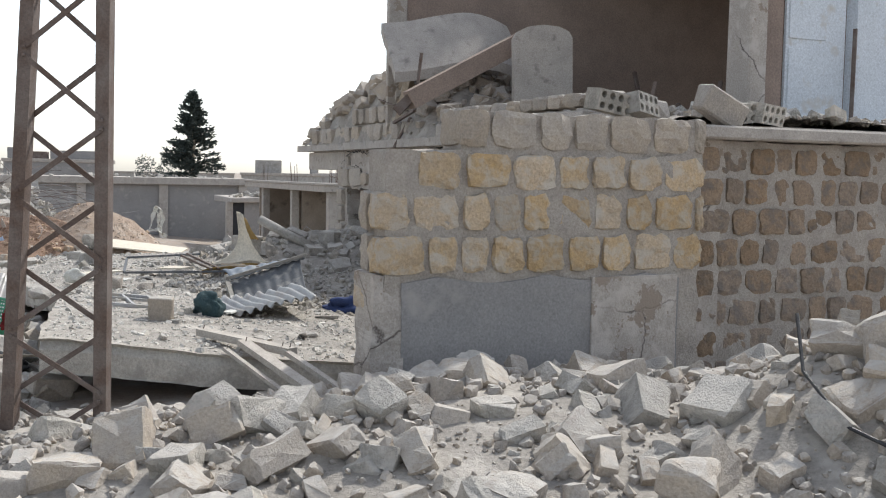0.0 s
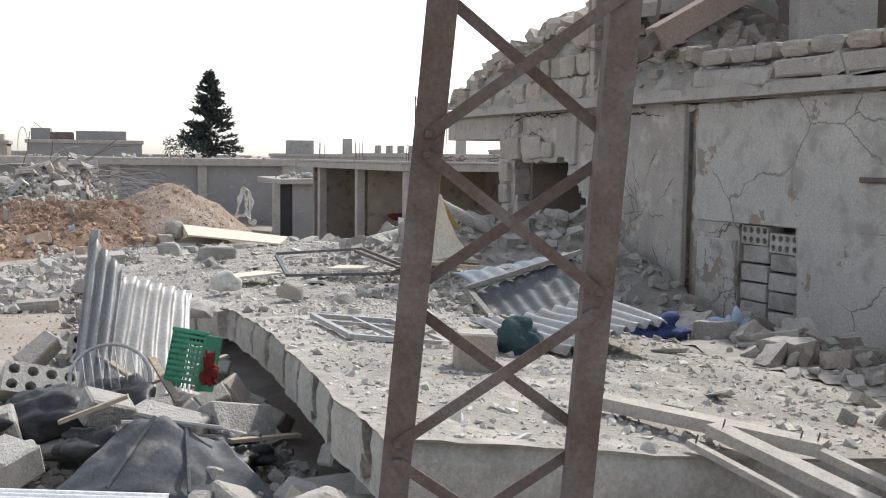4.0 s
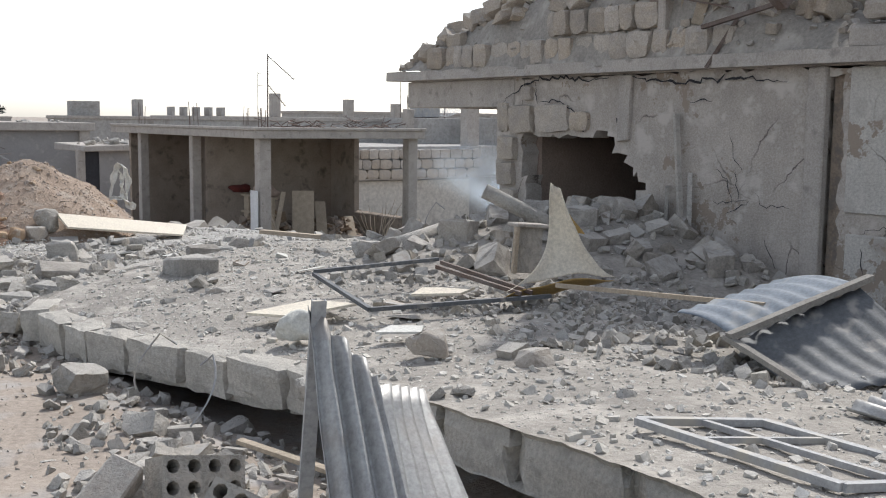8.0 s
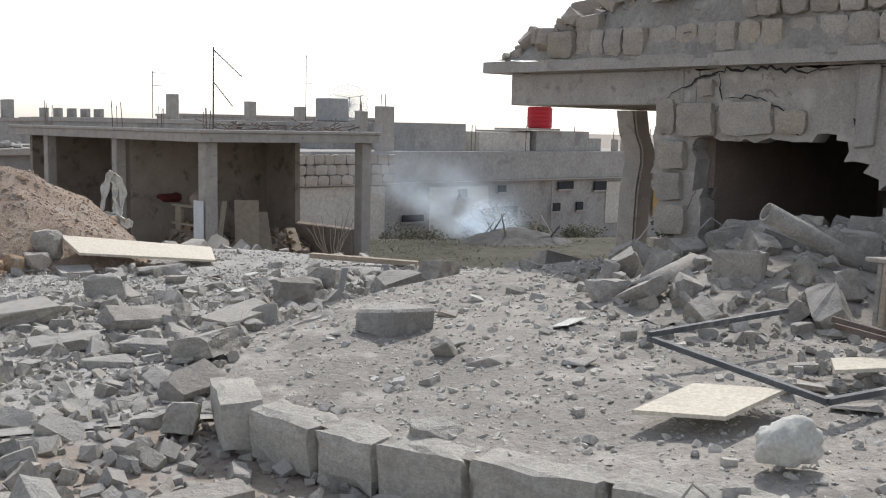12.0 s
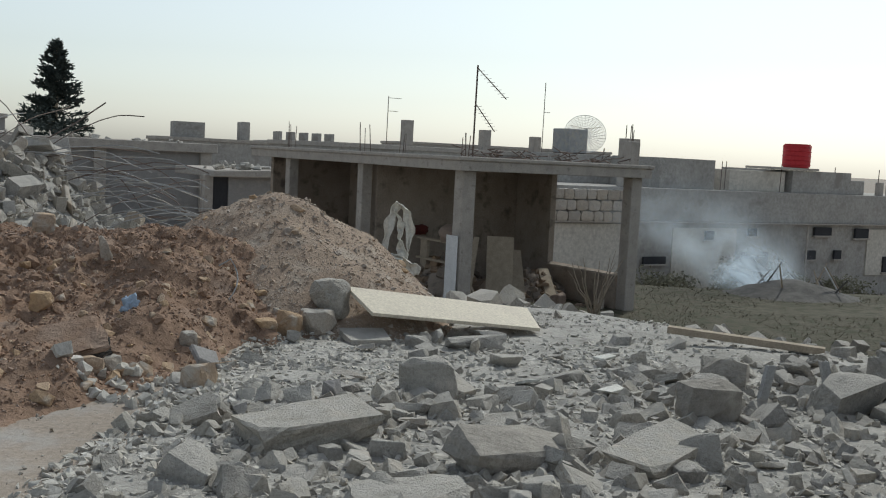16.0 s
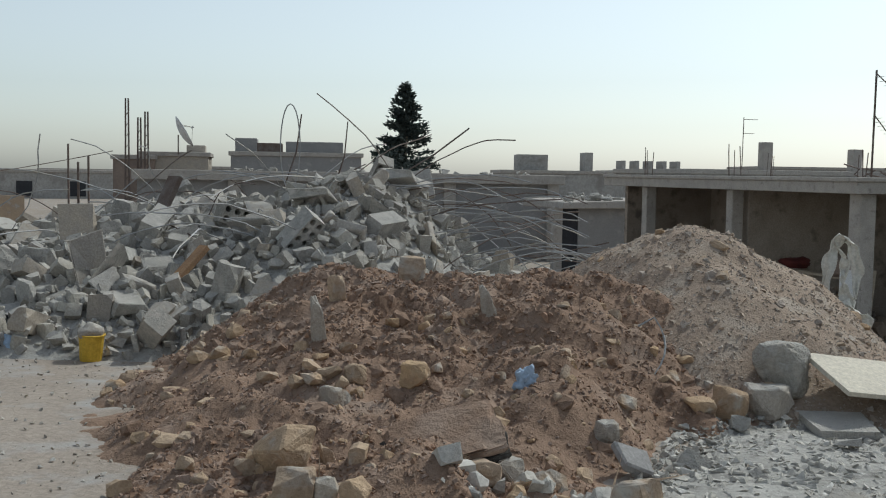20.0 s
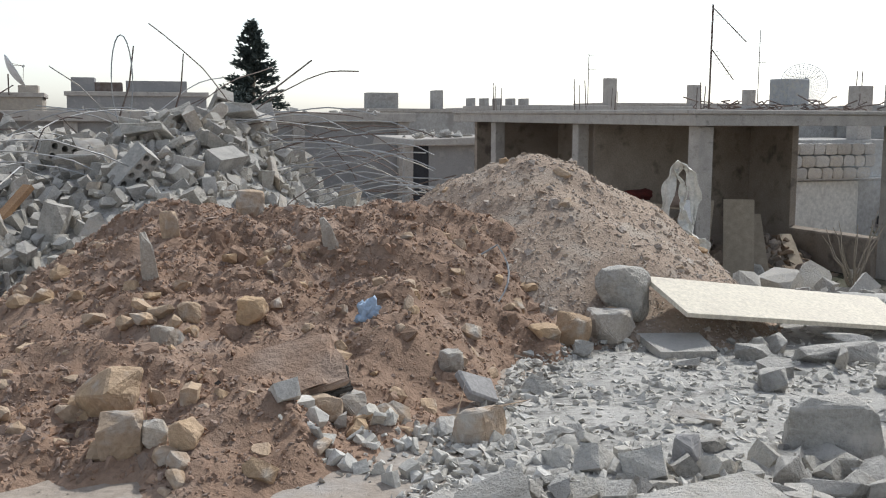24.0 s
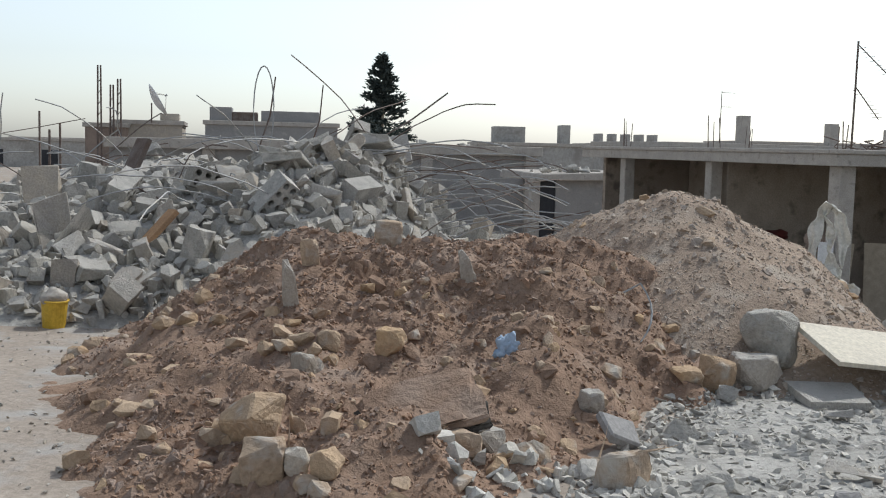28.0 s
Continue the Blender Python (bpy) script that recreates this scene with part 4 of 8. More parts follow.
part("door_wall", block(4.32, 6.5, -3.1, -2.9, 2.42, 6.0), M_bluewhite, upper, "pale blue-white inner wall")
door = thing("door_1", "white painted door leaf with a raised panel", "door", GRID, kind="structure")
part("leaf", block(3.20, 4.20, -3.02, -2.97, 2.44, 4.62, 0.006), M_bluewhite, door)
part("panel", block(3.24, 3.86, -3.035, -3.02, 2.6, 3.60, 0.008), M_bluewhite, door)
part("upper_panel", block(3.24, 3.86, -3.035, -3.02, 3.72, 4.5, 0.008), M_bluewhite, door)
part("edge_strip", block(2.78, 3.17, -3.0, -2.94, 2.44, 5.2, 0.006), M_brown, door, "dark brown frame board")
part("prop", bar((4.24, -3.14, 2.5), (4.27, -3.12, 3.9), 0.05, 0.04), M_rust, door, "dark iron bar")

pier = thing("upright_slab", "rounded grey concrete slab standing on the upper floor", "concrete slab", GRID)
bm = bmesh.new()
prof = [(-0.42, 0), (0.42, 0), (0.42, 1.25)] + [(0.42 * math.cos(a), 1.25 + 0.16 * math.sin(a)) for a in (0.5, 1.0, 1.57, 2.1, 2.6)] + [(-0.42, 1.25)]
f = bm.faces.new([bm.verts.new((x, -0.16, z)) for x, z in prof])
r = bmesh.ops.extrude_face_region(bm, geom=[f])
for v in [g for g in r["geom"] if isinstance(g, bmesh.types.BMVert)]:
    v.co.y = 0.16
bmesh.ops.recalc_face_normals(bm, faces=bm.faces)
ob = part("slab", bm, M_cwall, pier, m=pose(1.46, 0.3, 2.42, 3, -2, -20) @ Matrix.Diagonal((1.05, 1, 1.22, 1)))

junk_rng = random.Random(61)
for k in range(16):
    r_, s_ = junk_rng.uniform(1.7, 4.2), junk_rng.uniform(-2.2, 2.4)
    b = shard(junk_rng, 0.7)
    w = junk_rng.uniform(0.25, 0.6)
    ob = part("debris_lump", b, (M_brown, M_conc, M_plaster)[k % 3], None, m=GRID @ pose(r_, s_, 2.42 + w * 0.25, junk_rng.gauss(0, 20), junk_rng.gauss(0, 20), junk_rng.uniform(0, 180)) @ Matrix.Diagonal((w, w, w, 1)))
    tagged(ob, "dusty lump of wall fallen inside the upper room", "debris", "upper room debris")
for k in range(9):
    r_, s_ = junk_rng.uniform(2.0, 4.0), junk_rng.uniform(-1.8, 1.2)
    t_ = thing("batten", "broken brown batten leaning in the upper room", "timber", GRID, group="battens")
    part("batten", bar((r_, s_, 2.45), (r_ + junk_rng.uniform(-0.7, 0.7), s_ + 0.4, 2.45 + junk_rng.uniform(0.4, 1.3)), 0.06, 0.05), M_brown if k % 2 else M_rust, t_)
fallen = thing("fallen_beam", "brown fallen concrete beam leaning across the upper room", "beam", GRID)
part("beam", bar((-0.45, 1.0, 2.98), (1.62, 0.95, 4.10), 0.26, 0.28), M_brown, fallen)
part("end", bar((-0.62, 1.1, 2.80), (-0.40, 1.0, 3.05), 0.16, 0.14), M_rust, fallen, "splintered dark end")
plate_hang = thing("hanging_slab", "grey concrete roof slab sagging over the upper room", "concrete slab", GRID)
bm = bmesh.new()
bmesh.ops.create_grid(bm, x_segments=14, y_segments=8, size=0.5)
for v in bm.verts:
    u, w = v.co.x, v.co.y
    v.co = Vector((0.75 + u * 2.3 + 0.03 * noise.noise(Vector((u * 5, w * 5, 1))), 2.1 + w * 0.7, 4.12 + 0.85 * w - 0.35 * u * u * 4 * 0.5 + 0.10 * math.sin(u * 5)))
r = bmesh.ops.extrude_face_region(bm, geom=bm.faces[:])
for v in [g for g in r["geom"] if isinstance(g, bmesh.types.BMVert)]:
    v.co.z -= 0.16
bmesh.ops.recalc_face_normals(bm, faces=bm.faces)
part("slab", bm, M_cwall, plate_hang)

# ---- lattice pylon ----
def channel(a, b, w, d, t):
    """A U-section bar from a to b, open towards +y."""
    bm = bmesh.new()
    prof = [(-w / 2, d), (-w / 2, 0), (w / 2, 0), (w / 2, d), (w / 2 - t, d), (w / 2 - t, t), (-w / 2 + t, t), (-w / 2 + t, d)]
    lo = [bm.verts.new(Vector(a) + Vector((x, y, 0))) for x, y in prof]
    hi = [bm.verts.new(Vector(b) + Vector((x, y, 0))) for x, y in prof]
    for k in range(8):
        n = (k + 1) % 8
        bm.faces.new((lo[k], lo[n], hi[n], hi[k]))
    bm.faces.new(lo[::-1]); bm.faces.new(hi)
    bmesh.ops.recalc_face_normals(bm, faces=bm.faces)
    return bm
def pylon():
    p = thing("lattice_pylon", "leaning rusty steel lattice pylon with zigzag bracing", "pylon")
    def leg(side, z):
        if side < 0:
            return Vector((-3.028 + 0.091 * z, 7.034 - 0.085 * z, z))
        return Vector((-2.408 + 0.053 * z, 7.150 - 0.128 * z, z))
    for side in (-1, 1):
        part("leg", channel(leg(side, -0.4), leg(side, 7.0), 0.092, 0.115, 0.010), M_rust, p)
    z, k = -0.25, 0
    while z < 6.6:
        for off, dy in ((0, -0.008), (1, 0.108)):
            sd = 1 if (k + off) % 2 else -1
            q0, q1 = leg(sd, z + 0.03), leg(-sd, z + 0.45)
            part("brace", bar(q0 + Vector((0, dy, 0)), q1 + Vector((0, dy, 0)), 0.036, 0.008, up=(0, 1, 0)), M_rust, p)
            for q in (q0, q1):
                part("rivet", block(q.x - 0.012, q.x + 0.012, q.y + dy - 0.016, q.y + dy + 0.016, q.z - 0.012, q.z + 0.012, 0.004), M_rust, p)
        z, k = z + 0.48, k + 1
    return p
pylon()

# ---- thin sheets ----
def sheet_part(name, fn, nu, nv, thick, material, parent, label="", m=None, smooth_=True):
    """A thin plate through the points fn(u, v), u and v from 0 to 1, thickened downwards along its normals."""
    P = np.array([[fn(i / nu, j / nv) for j in range(nv + 1)] for i in range(nu + 1)], float)
    du, dv = np.gradient(P, axis=0), np.gradient(P, axis=1)
    N = np.cross(du, dv)
    N /= np.linalg.norm(N, axis=-1, keepdims=True) + 1e-9
    top, bot = P.reshape(-1, 3), (P - N * thick).reshape(-1, 3)
    n = len(top)
    i = np.arange(n).reshape(nu + 1, nv + 1)
    Q = np.stack([i[:-1, :-1], i[1:, :-1], i[1:, 1:], i[:-1, 1:]], -1).reshape(-1, 4)
    loop = np.concatenate([i[:, 0], i[-1, 1:], i[-2::-1, -1], i[0, -2:0:-1]])
    nxt = np.roll(loop, -1)
    side = np.stack([loop, loop + n, nxt + n, nxt], -1)
    me = mesh_of(name, np.concatenate([top, bot]), np.concatenate([Q, Q[:, ::-1] + n, side]), material)
    if smooth_:
        f = np.ones(len(me.polygons), bool); f[2 * len(Q):] = False
        me.polygons.foreach_set("use_smooth", f)
    return place_mesh(name, me, parent, label, m)

def quad(a, b, c, d, u, v):
    """A point of the four-cornered patch a, b, c, d (a-b along u, a-d along v)."""
    a, b, c, d = (np.array(p, float) for p in (a, b, c, d))
    return (a * (1 - u) + b * u) * (1 - v) + (d * (1 - u) + c * u) * v

def corrugated(name, a, b, c, d, waves, amp, label, sag=0.0, curl=0.0, material=None, thick=0.003):
    """A corrugated sheet over a patch; the waves run across u."""
    t = thing(name, label, "roof sheet")
    n = np.cross(np.array(b, float) - np.array(a, float), np.array(d, float) - np.array(a, float))
    n /= np.linalg.norm(n)
    def fn(u, v):
        return quad(a, b, c, d, u, v) + n * (amp * math.sin(2 * math.pi * waves * u) + sag * 4 * v * (1 - v) + curl * math.sin(3.1 * u + 2.3 * v) + 0.012 * noise.noise(Vector((u * 4, v * 4, 2.0))))
    sheet_part("sheet", fn, int(waves * 8), 14, thick, material or M_zinc, t)
    return t

M_rustzinc = surface("rust_streaked_sheet", (0.40, 0.40, 0.39), (0.33, 0.32, 0.31), 4, 0.55, 0.1, 45, metal=0.35, spots=(3.5, (0.30, 0.27, 0.24), 0.54, 0.7))
M_greywood2 = surface("dusty_pale_timber", (0.47, 0.43, 0.38), (0.37, 0.335, 0.295), 8, 0.9, 0.3, 60)
M_green = surface("green_plastic", (0.06, 0.27, 0.16), (0.05, 0.20, 0.125), 6, 0.45, 0.05, 40)
M_greywood = surface("grey_timber", (0.30, 0.28, 0.25), (0.22, 0.205, 0.185), 8, 0.9, 0.3, 60)
M_red = surface("red_cloth", (0.20, 0.022, 0.022), (0.12, 0.016, 0.016), 6, 0.9, 0.2, 40)
M_black = surface("black_plastic_sheet", (0.025, 0.025, 0.028), (0.06, 0.06, 0.06), 6, 0.4, 0.3, 30)
M_teal = surface("dark_teal_cloth", (0.03, 0.06, 0.068), (0.05, 0.08, 0.085), 6, 0.85, 0.4, 40)
M_blue = surface("navy_cloth", (0.03, 0.05, 0.13), (0.05, 0.07, 0.16), 6, 0.85, 0.4, 40)
M_paleblue = surface("pale_blue_plastic", (0.42, 0.52, 0.64), (0.36, 0.46, 0.60), 6, 0.6, 0.1, 40)
M_ochre = surface("ochre_sheet", (0.42, 0.28, 0.10), (0.34, 0.23, 0.10), 5, 0.7, 0.1, 40)
M_bag = surface("white_sack", (0.62, 0.61, 0.57), (0.54, 0.53, 0.48), 5, 0.7, 0.3, 40)
M_yellow = surface("yellow_plastic", (0.60, 0.38, 0.04), (0.5, 0.32, 0.05), 5, 0.5, 0.05, 40)
M_asphalt = surface("asphalt_crust", (0.06, 0.055, 0.05), (0.10, 0.09, 0.08), 8, 0.95, 0.8, 60)

# standing corrugated sheets beside the slab
corrugated("corrugated_sheet", (-5.24, 10.85, 1.10), (-5.0, 10.78, 0.86), (-4.88, 10.05, 0.16), (-5.16, 10.2, 0.1), 3.5, 0.022, "grey corrugated roof sheet propped upright against the fallen slab", sag=0.02, material=M_rustzinc)
corrugated("corrugated_sheet", (-5.0, 10.80, 0.82), (-4.70, 11.45, 0.62), (-4.48, 10.55, 0.03), (-4.92, 10.1, 0.08), 5.5, 0.022, "galvanised corrugated roof sheet leaning on the slab edge", sag=0.03, material=M_rustzinc)
angle = thing("steel_angle", "grey galvanised steel angle standing by the roof sheets", "steel angle")
part("angle", channel((-5.28, 10.9, -0.1), (-5.20, 10.82, 1.12), 0.05, 0.05, 0.004), M_zinc, angle)

# green crate with a red rag
crate = thing("plastic_crate", "green slotted plastic crate leaning by the slab", "crate", pose(-4.44, 10.06, 0.22, -14, 4, -22) @ Matrix.Diagonal((0.72, 0.8, 0.66, 1)))
for k in range(9):
    part("slat", block(-0.16, 0.16, -0.012, 0.0, 0.05 + k * 0.052, 0.079 + k * 0.052, 0.003), M_green, crate)
for k in range(8):
    x = -0.15 + k * 0.0425
    part("upright", block(x - 0.006, x + 0.006, 0.001, 0.012, 0.0, 0.52, 0.002), M_green, crate)
for x in (-0.165, 0.165):
    part("side", block(x - 0.008, x + 0.008, -0.01, 0.22, 0, 0.52, 0.004), M_green, crate)
part("rim", block(-0.175, 0.175, -0.02, 0.02, 0.505, 0.545, 0.005), M_green, crate)
def lumpy(name, label, category, x, y, z, sx, sy, sz, material, seed, rough=0.25, segs=3, turn=0.0, freq=2.0):
    """A crumpled bag, cloth or rounded lump as one object."""
    bm = bmesh.new()
    bmesh.ops.create_icosphere(bm, subdivisions=segs, radius=0.5)
    for v in bm.verts:
        n = noise.fractal(v.co * freq + Vector((seed * 3.7, seed, 0)), 1.0, 2.0, 4)
        v.co *= 1 + rough * n
        v.co.z = max(v.co.z, -0.36)
    ob = part(name, bm, material, None, m=pose(x, y, z + 0.36 * sz, 0, 0, turn) @ Matrix.Diagonal((sx, sy, sz, 1)), smooth=True)
    return tagged(ob, label, category)
lumpy("rag", "crumpled red rag beside the green crate", "rag", -4.24, 9.98, 0.26, 0.08, 0.09, 0.2, M_red, 3, rough=1.0, segs=4, freq=3.5)
fan = thing("fan_guard", "round wire fan guard lying on junk by the slab", "fan guard", pose(-4.82, 9.93, 0.30, 52, -6, 20))
part("rim", tube([(0.23 * math.cos(a), 0.23 * math.sin(a), 0) for a in np.linspace(0, 2 * math.pi, 29)], 0.012, sides=6), M_zinc, fan)
for k in range(9):
    x = -0.19 + k * 0.0475
    h = math.sqrt(0.23 ** 2 - x * x)
    part("wire", tube([(x, -h, 0), (x, 0, 0.05), (x, h, 0)], 0.004, sides=4), M_zinc, fan)
lumpy("plastic_sheet", "crumpled black plastic sheeting among the blocks", "plastic sheet", -4.98, 9.55, 0.02, 0.7, 0.5, 0.36, M_black, 5, rough=0.6, segs=4)
lumpy("plastic_sheet", "crumpled black plastic sheeting among the blocks", "plastic sheet", -4.75, 9.85, 0.0, 0.4, 0.4, 0.34, M_black, 8, rough=0.6, segs=4)

def loose_block(x, y, z, rx, ry, rz, w=0.42, d=0.2, h=0.2, label="grey concrete building block among the debris", material=None):
    rg = random.Random(int(abs(x * 997 + y * 131)))
    ob = part("concrete_block", block(-w / 2, w / 2, -d / 2, d / 2, 0, h, 0.012, rough=0.012, rng=rg), material or M_conc, None, m=pose(x, y, z, rx, ry, rz))
    return tagged(ob, label, "concrete block", "loose blocks")
def loose_cored(x, y, z, rx, ry, rz, k=1.0):
    ob = place_mesh("hollow_block", CORED, None, "", pose(x, y, z + 0.1, rx, ry, rz) @ Matrix.Diagonal((k, k, k, 1)))
    return tagged(ob, "hollow grey concrete block with round cores showing", "hollow block", "hollow blocks")
loose_block(-4.67, 9.3, 0.18, 12, 20, 35, 0.26, 0.2, 0.17)
loose_block(-3.98, 9.5, 0.05, -28, 12, 50)
loose_block(-4.32, 9.35, 0.1, 5, 8, -15, 0.4, 0.2, 0.16)
loose_block(-5.2, 9.2, 0.1, 15, -12, 20, 0.28, 0.2, 0.15)
loose_block(-4.95, 8.8, 0.05, 15, 5, -30, 0.26, 0.2, 0.15)
for a in ((-5.62, 12.1, -0.02, -20, 10, 25, 1.0), (-5.45, 11.5, 0.0, -35, 15, -35, 1.0), (-5.2, 9.85, 0.2, -40, 14, 24, 1.0)):
    loose_cored(*a)
tilt = thing("metal_panel", "grey sheet-metal panel tilted up out of the rubble", "metal panel")
sheet_part("sheet", lambda u, v: quad((-4.75, 8.5, -0.05), (-3.6, 8.75, 0.0), (-3.95, 9.0, 0.24), (-4.4, 8.85, 0.30), u, v) + np.array([0, 0, 0.05 * math.sin(u * 5) + 0.02 * noise.noise(Vector((u * 6, v * 6, 2)))]), 60, 12, 0.004, M_darkmetal, tilt)
part("folded_edge", tube([(-4.42, 8.85, 0.31), (-4.2, 8.93, 0.30), (-3.95, 9.0, 0.25)], 0.012, sides=6), M_zinc, tilt, "folded galvanised edge")
for f in (0.3, 0.62):
    part("rib", tube([(-4.75 + 1.15 * f, 8.5 + 0.25 * f, 0.02 + 0.05 * math.sin(f * 5)), (-4.4 + 0.45 * f, 8.85 + 0.15 * f, 0.30 - 0.06 * f + 0.05 * math.sin(f * 5))], 0.010, sides=6), M_darkmetal, tilt)
strip = thing("ribbed_strip", "white ribbed metal strip lying in the rubble", "metal strip")
sheet_part("strip", lambda u, v: np.array([-4.9 + 1.0 * u, 7.55 + 0.14 * v + 0.1 * u, 0.34 - 0.05 * u + 0.012 * math.cos(v * 6.28 * 3)]), 8, 24, 0.003, M_white, strip)

# things lying on the slab
loose_block(-2.66, 9.74, float(slab_h(*to_grid(-2.66, 9.74))) - 0.01, 0, 0, 8, 0.22, 0.18, 0.23, "pale squared concrete block standing on the fallen slab", M_pale)
frame_t = thing("window_frame", "grey metal window frame lying flat on the slab", "window frame")
W = [Vector(p) for p in ((-3.80, 11.32, 0.485), (-3.22, 11.30, 0.455), (-2.80, 10.50, 0.435), (-3.42, 10.38, 0.495))]
for i in range(4):
    part("rail", bar(W[i], W[(i + 1) % 4], 0.036, 0.032), M_zinc, frame_t)
part("mullion", bar((W[0] + W[1]) / 2, (W[2] + W[3]) / 2, 0.024, 0.026), M_zinc, frame_t)
part("mullion", bar((W[1] * 2 + W[2]) / 3, (W[0] * 2 + W[3]) / 3, 0.02, 0.024), M_zinc, frame_t)
corrugated("corrugated_sheet", (-2.66, 11.55, 0.43), (-1.72, 12.05, 0.55), (-1.30, 11.0, 0.47), (-2.08, 10.50, 0.42), 8, 0.026, "pale corrugated roof sheet lying bent on the slab", curl=0.05, material=M_rustzinc)
bent = thing("bent_roof_sheet", "blue-grey ridged roof sheet bent over a timber batten", "roof sheet")
sheet_part("sheet", lambda u, v: quad((-2.80, 13.15, 0.60), (-1.80, 13.65, 0.72), (-1.76, 12.86, 0.79), (-2.60, 12.78, 0.50), u, v) + np.array([0, 0, 0.008 * math.sin(u * 6.28 * 7) + 0.04 * math.sin(v * 3)]), 56, 8, 0.003, M_bluezinc, bent)
# lower half of the same sheet, its shade put into a darker colour
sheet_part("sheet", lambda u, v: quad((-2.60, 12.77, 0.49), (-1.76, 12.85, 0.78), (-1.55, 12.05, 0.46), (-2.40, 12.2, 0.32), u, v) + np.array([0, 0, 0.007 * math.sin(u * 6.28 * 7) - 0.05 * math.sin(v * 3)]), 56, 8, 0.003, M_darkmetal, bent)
part("batten", bar((-2.66, 12.74, 0.53), (-1.68, 12.86, 0.84), 0.06, 0.035), M_greywood, bent, "grey weathered timber batten")
part("leg", bar((-2.66, 12.78, 0.52), (-2.45, 12.15, 0.34), 0.05, 0.03), M_greywood, bent)
lumpy("sack", "dark teal sack slumped against the roof sheet", "sack", -2.36, 10.46, 0.36, 0.30, 0.24, 0.30, M_teal, 14, rough=0.4, segs=4, freq=2.4)
lumpy("clothes", "bundle of navy blue cloth in the rubble", "cloth", -1.12, 12.25, 0.18, 0.5, 0.3, 0.22, M_blue, 12, rough=0.7, segs=4, freq=2.8)
lumpy("plastic_sheet", "pale blue plastic scrap caught in the rubble", "plastic sheet", -0.48, 12.35, 0.12, 0.24, 0.1, 0.3, M_paleblue, 13, rough=1.0, segs=4, freq=3.2)

# cream sheet torn and curled up, with an ochre underside
curl = thing("torn_sheet", "torn cream sheet curled upright with an ochre back", "metal sheet")
def curl_foot(u):
    """The rim of the sheet where it folds under."""
    p = np.array((-3.47, 14.80, 0.45)) * (1 - u) + np.array((-2.50, 14.98, 0.56)) * u
    return p + np.array((-0.03, 0.10, 0.035)) * math.sin(math.pi * u) + np.array((0, 0, 0.012)) * math.sin(11 * u)
def curl_fn(u, v):
    """The sheet above the rim: a hollow curve from both corners up to a narrow twisted blade."""
    tip = np.array((-3.0, 15.12, 1.28)) + np.array((0.09, 0.03, -0.05)) * u
    a = curl_foot(u)
    w = (1 - v) ** 3.4
    p = tip + (a - tip) * w
    p[0] += 0.09 * math.sin(math.pi * v) * (1 - v) + 0.05 * u * math.sin(math.pi * v)
    p[1] += 0.16 * math.sin(math.pi * v) * (0.5 - u) + 0.05 * math.sin(math.pi * u)
    p[2] = a[2] + (tip[2] - a[2]) * v ** 1.15
    return p + np.array((0, 0, 0.012 * noise.noise(Vector((u * 6, v * 6, 4)))))
sheet_part("sheet", curl_fn, 14, 24, 0.004, M_cream, curl)
sheet_part("blade_back", lambda u, v: curl_fn(0.55 + 0.45 * u, 0.52 + 0.46 * v) + np.array((0.10 * u * (1 - 0.7 * v), 0.02 + 0.10 * u, -0.01 - 0.05 * u * v)), 8, 16, 0.004, M_ochre, curl, "ochre back of the twisted blade")
sheet_part("fold", lambda u, v: curl_foot(u) + np.array((0.05 * v * (0.5 - u), 0.16 * v, -0.03 - 0.13 * v * math.sin(math.pi * (0.12 + 0.8 * u)))), 16, 6, 0.004, M_ochre, curl, "ochre underside folded below the rim")
irons = thing("angle_iron_frame", "long grey steel angles of a broken frame lying on the slab", "steel frame")
part("bar", bar((-4.79, 15.75, 0.50), (-4.49, 14.62, 0.40), 0.035, 0.03), M_darkmetal, irons)
part("bar", bar((-4.49, 14.62, 0.40), (-3.05, 14.9, 0.42), 0.035, 0.03), M_darkmetal, irons)
part("bar", bar((-4.79, 15.75, 0.52), (-3.72, 15.95, 0.58), 0.035, 0.03), M_darkmetal, irons)
part("bar", bar((-3.86, 15.35, 0.60), (-3.3, 14.85, 0.45), 0.03, 0.03), M_rust, irons)
part("bar", bar((-3.80, 15.45, 0.62), (-3.2, 14.9, 0.45), 0.03, 0.03), M_rust, irons)
part("bar", bar((-3.1, 14.6, 0.55), (-2.3, 13.0, 0.66), 0.03, 0.03), M_wood, irons, "thin wooden lath")
def panel(name, label, cat, a, b, c, d, thick, material):
    t = thing(name, label, cat)
    sheet_part("sheet", lambda u, v: quad(a, b, c, d, u, v), 6, 4, thick, material, t, smooth_=False)
    return t
panel("board", "pale flat board lying on the slab", "board", (-5.36, 14.92, 0.345), (-5.05, 14.62, 0.37), (-4.55, 14.85, 0.41), (-4.88, 15.15, 0.39), 0.02, M_cream)
panel("board", "thin pale board among the gravel", "board", (-4.12, 15.02, 0.44), (-3.75, 14.95, 0.45), (-3.6, 15.1, 0.47), (-4.0, 15.2, 0.46), 0.02, M_cream)
panel("board", "small white board scrap on the slab", "board", (-4.55, 13.95, 0.37), (-4.25, 13.92, 0.37), (-4.2, 14.08, 0.38), (-4.42, 14.12, 0.38), 0.015, M_bag)
lumpy("sack", "cream plastic sack lying on the slab", "sack", -5.03, 14.2, 0.29, 0.28, 0.22, 0.22, M_bag, 21, rough=0.35, segs=4, freq=2.2)
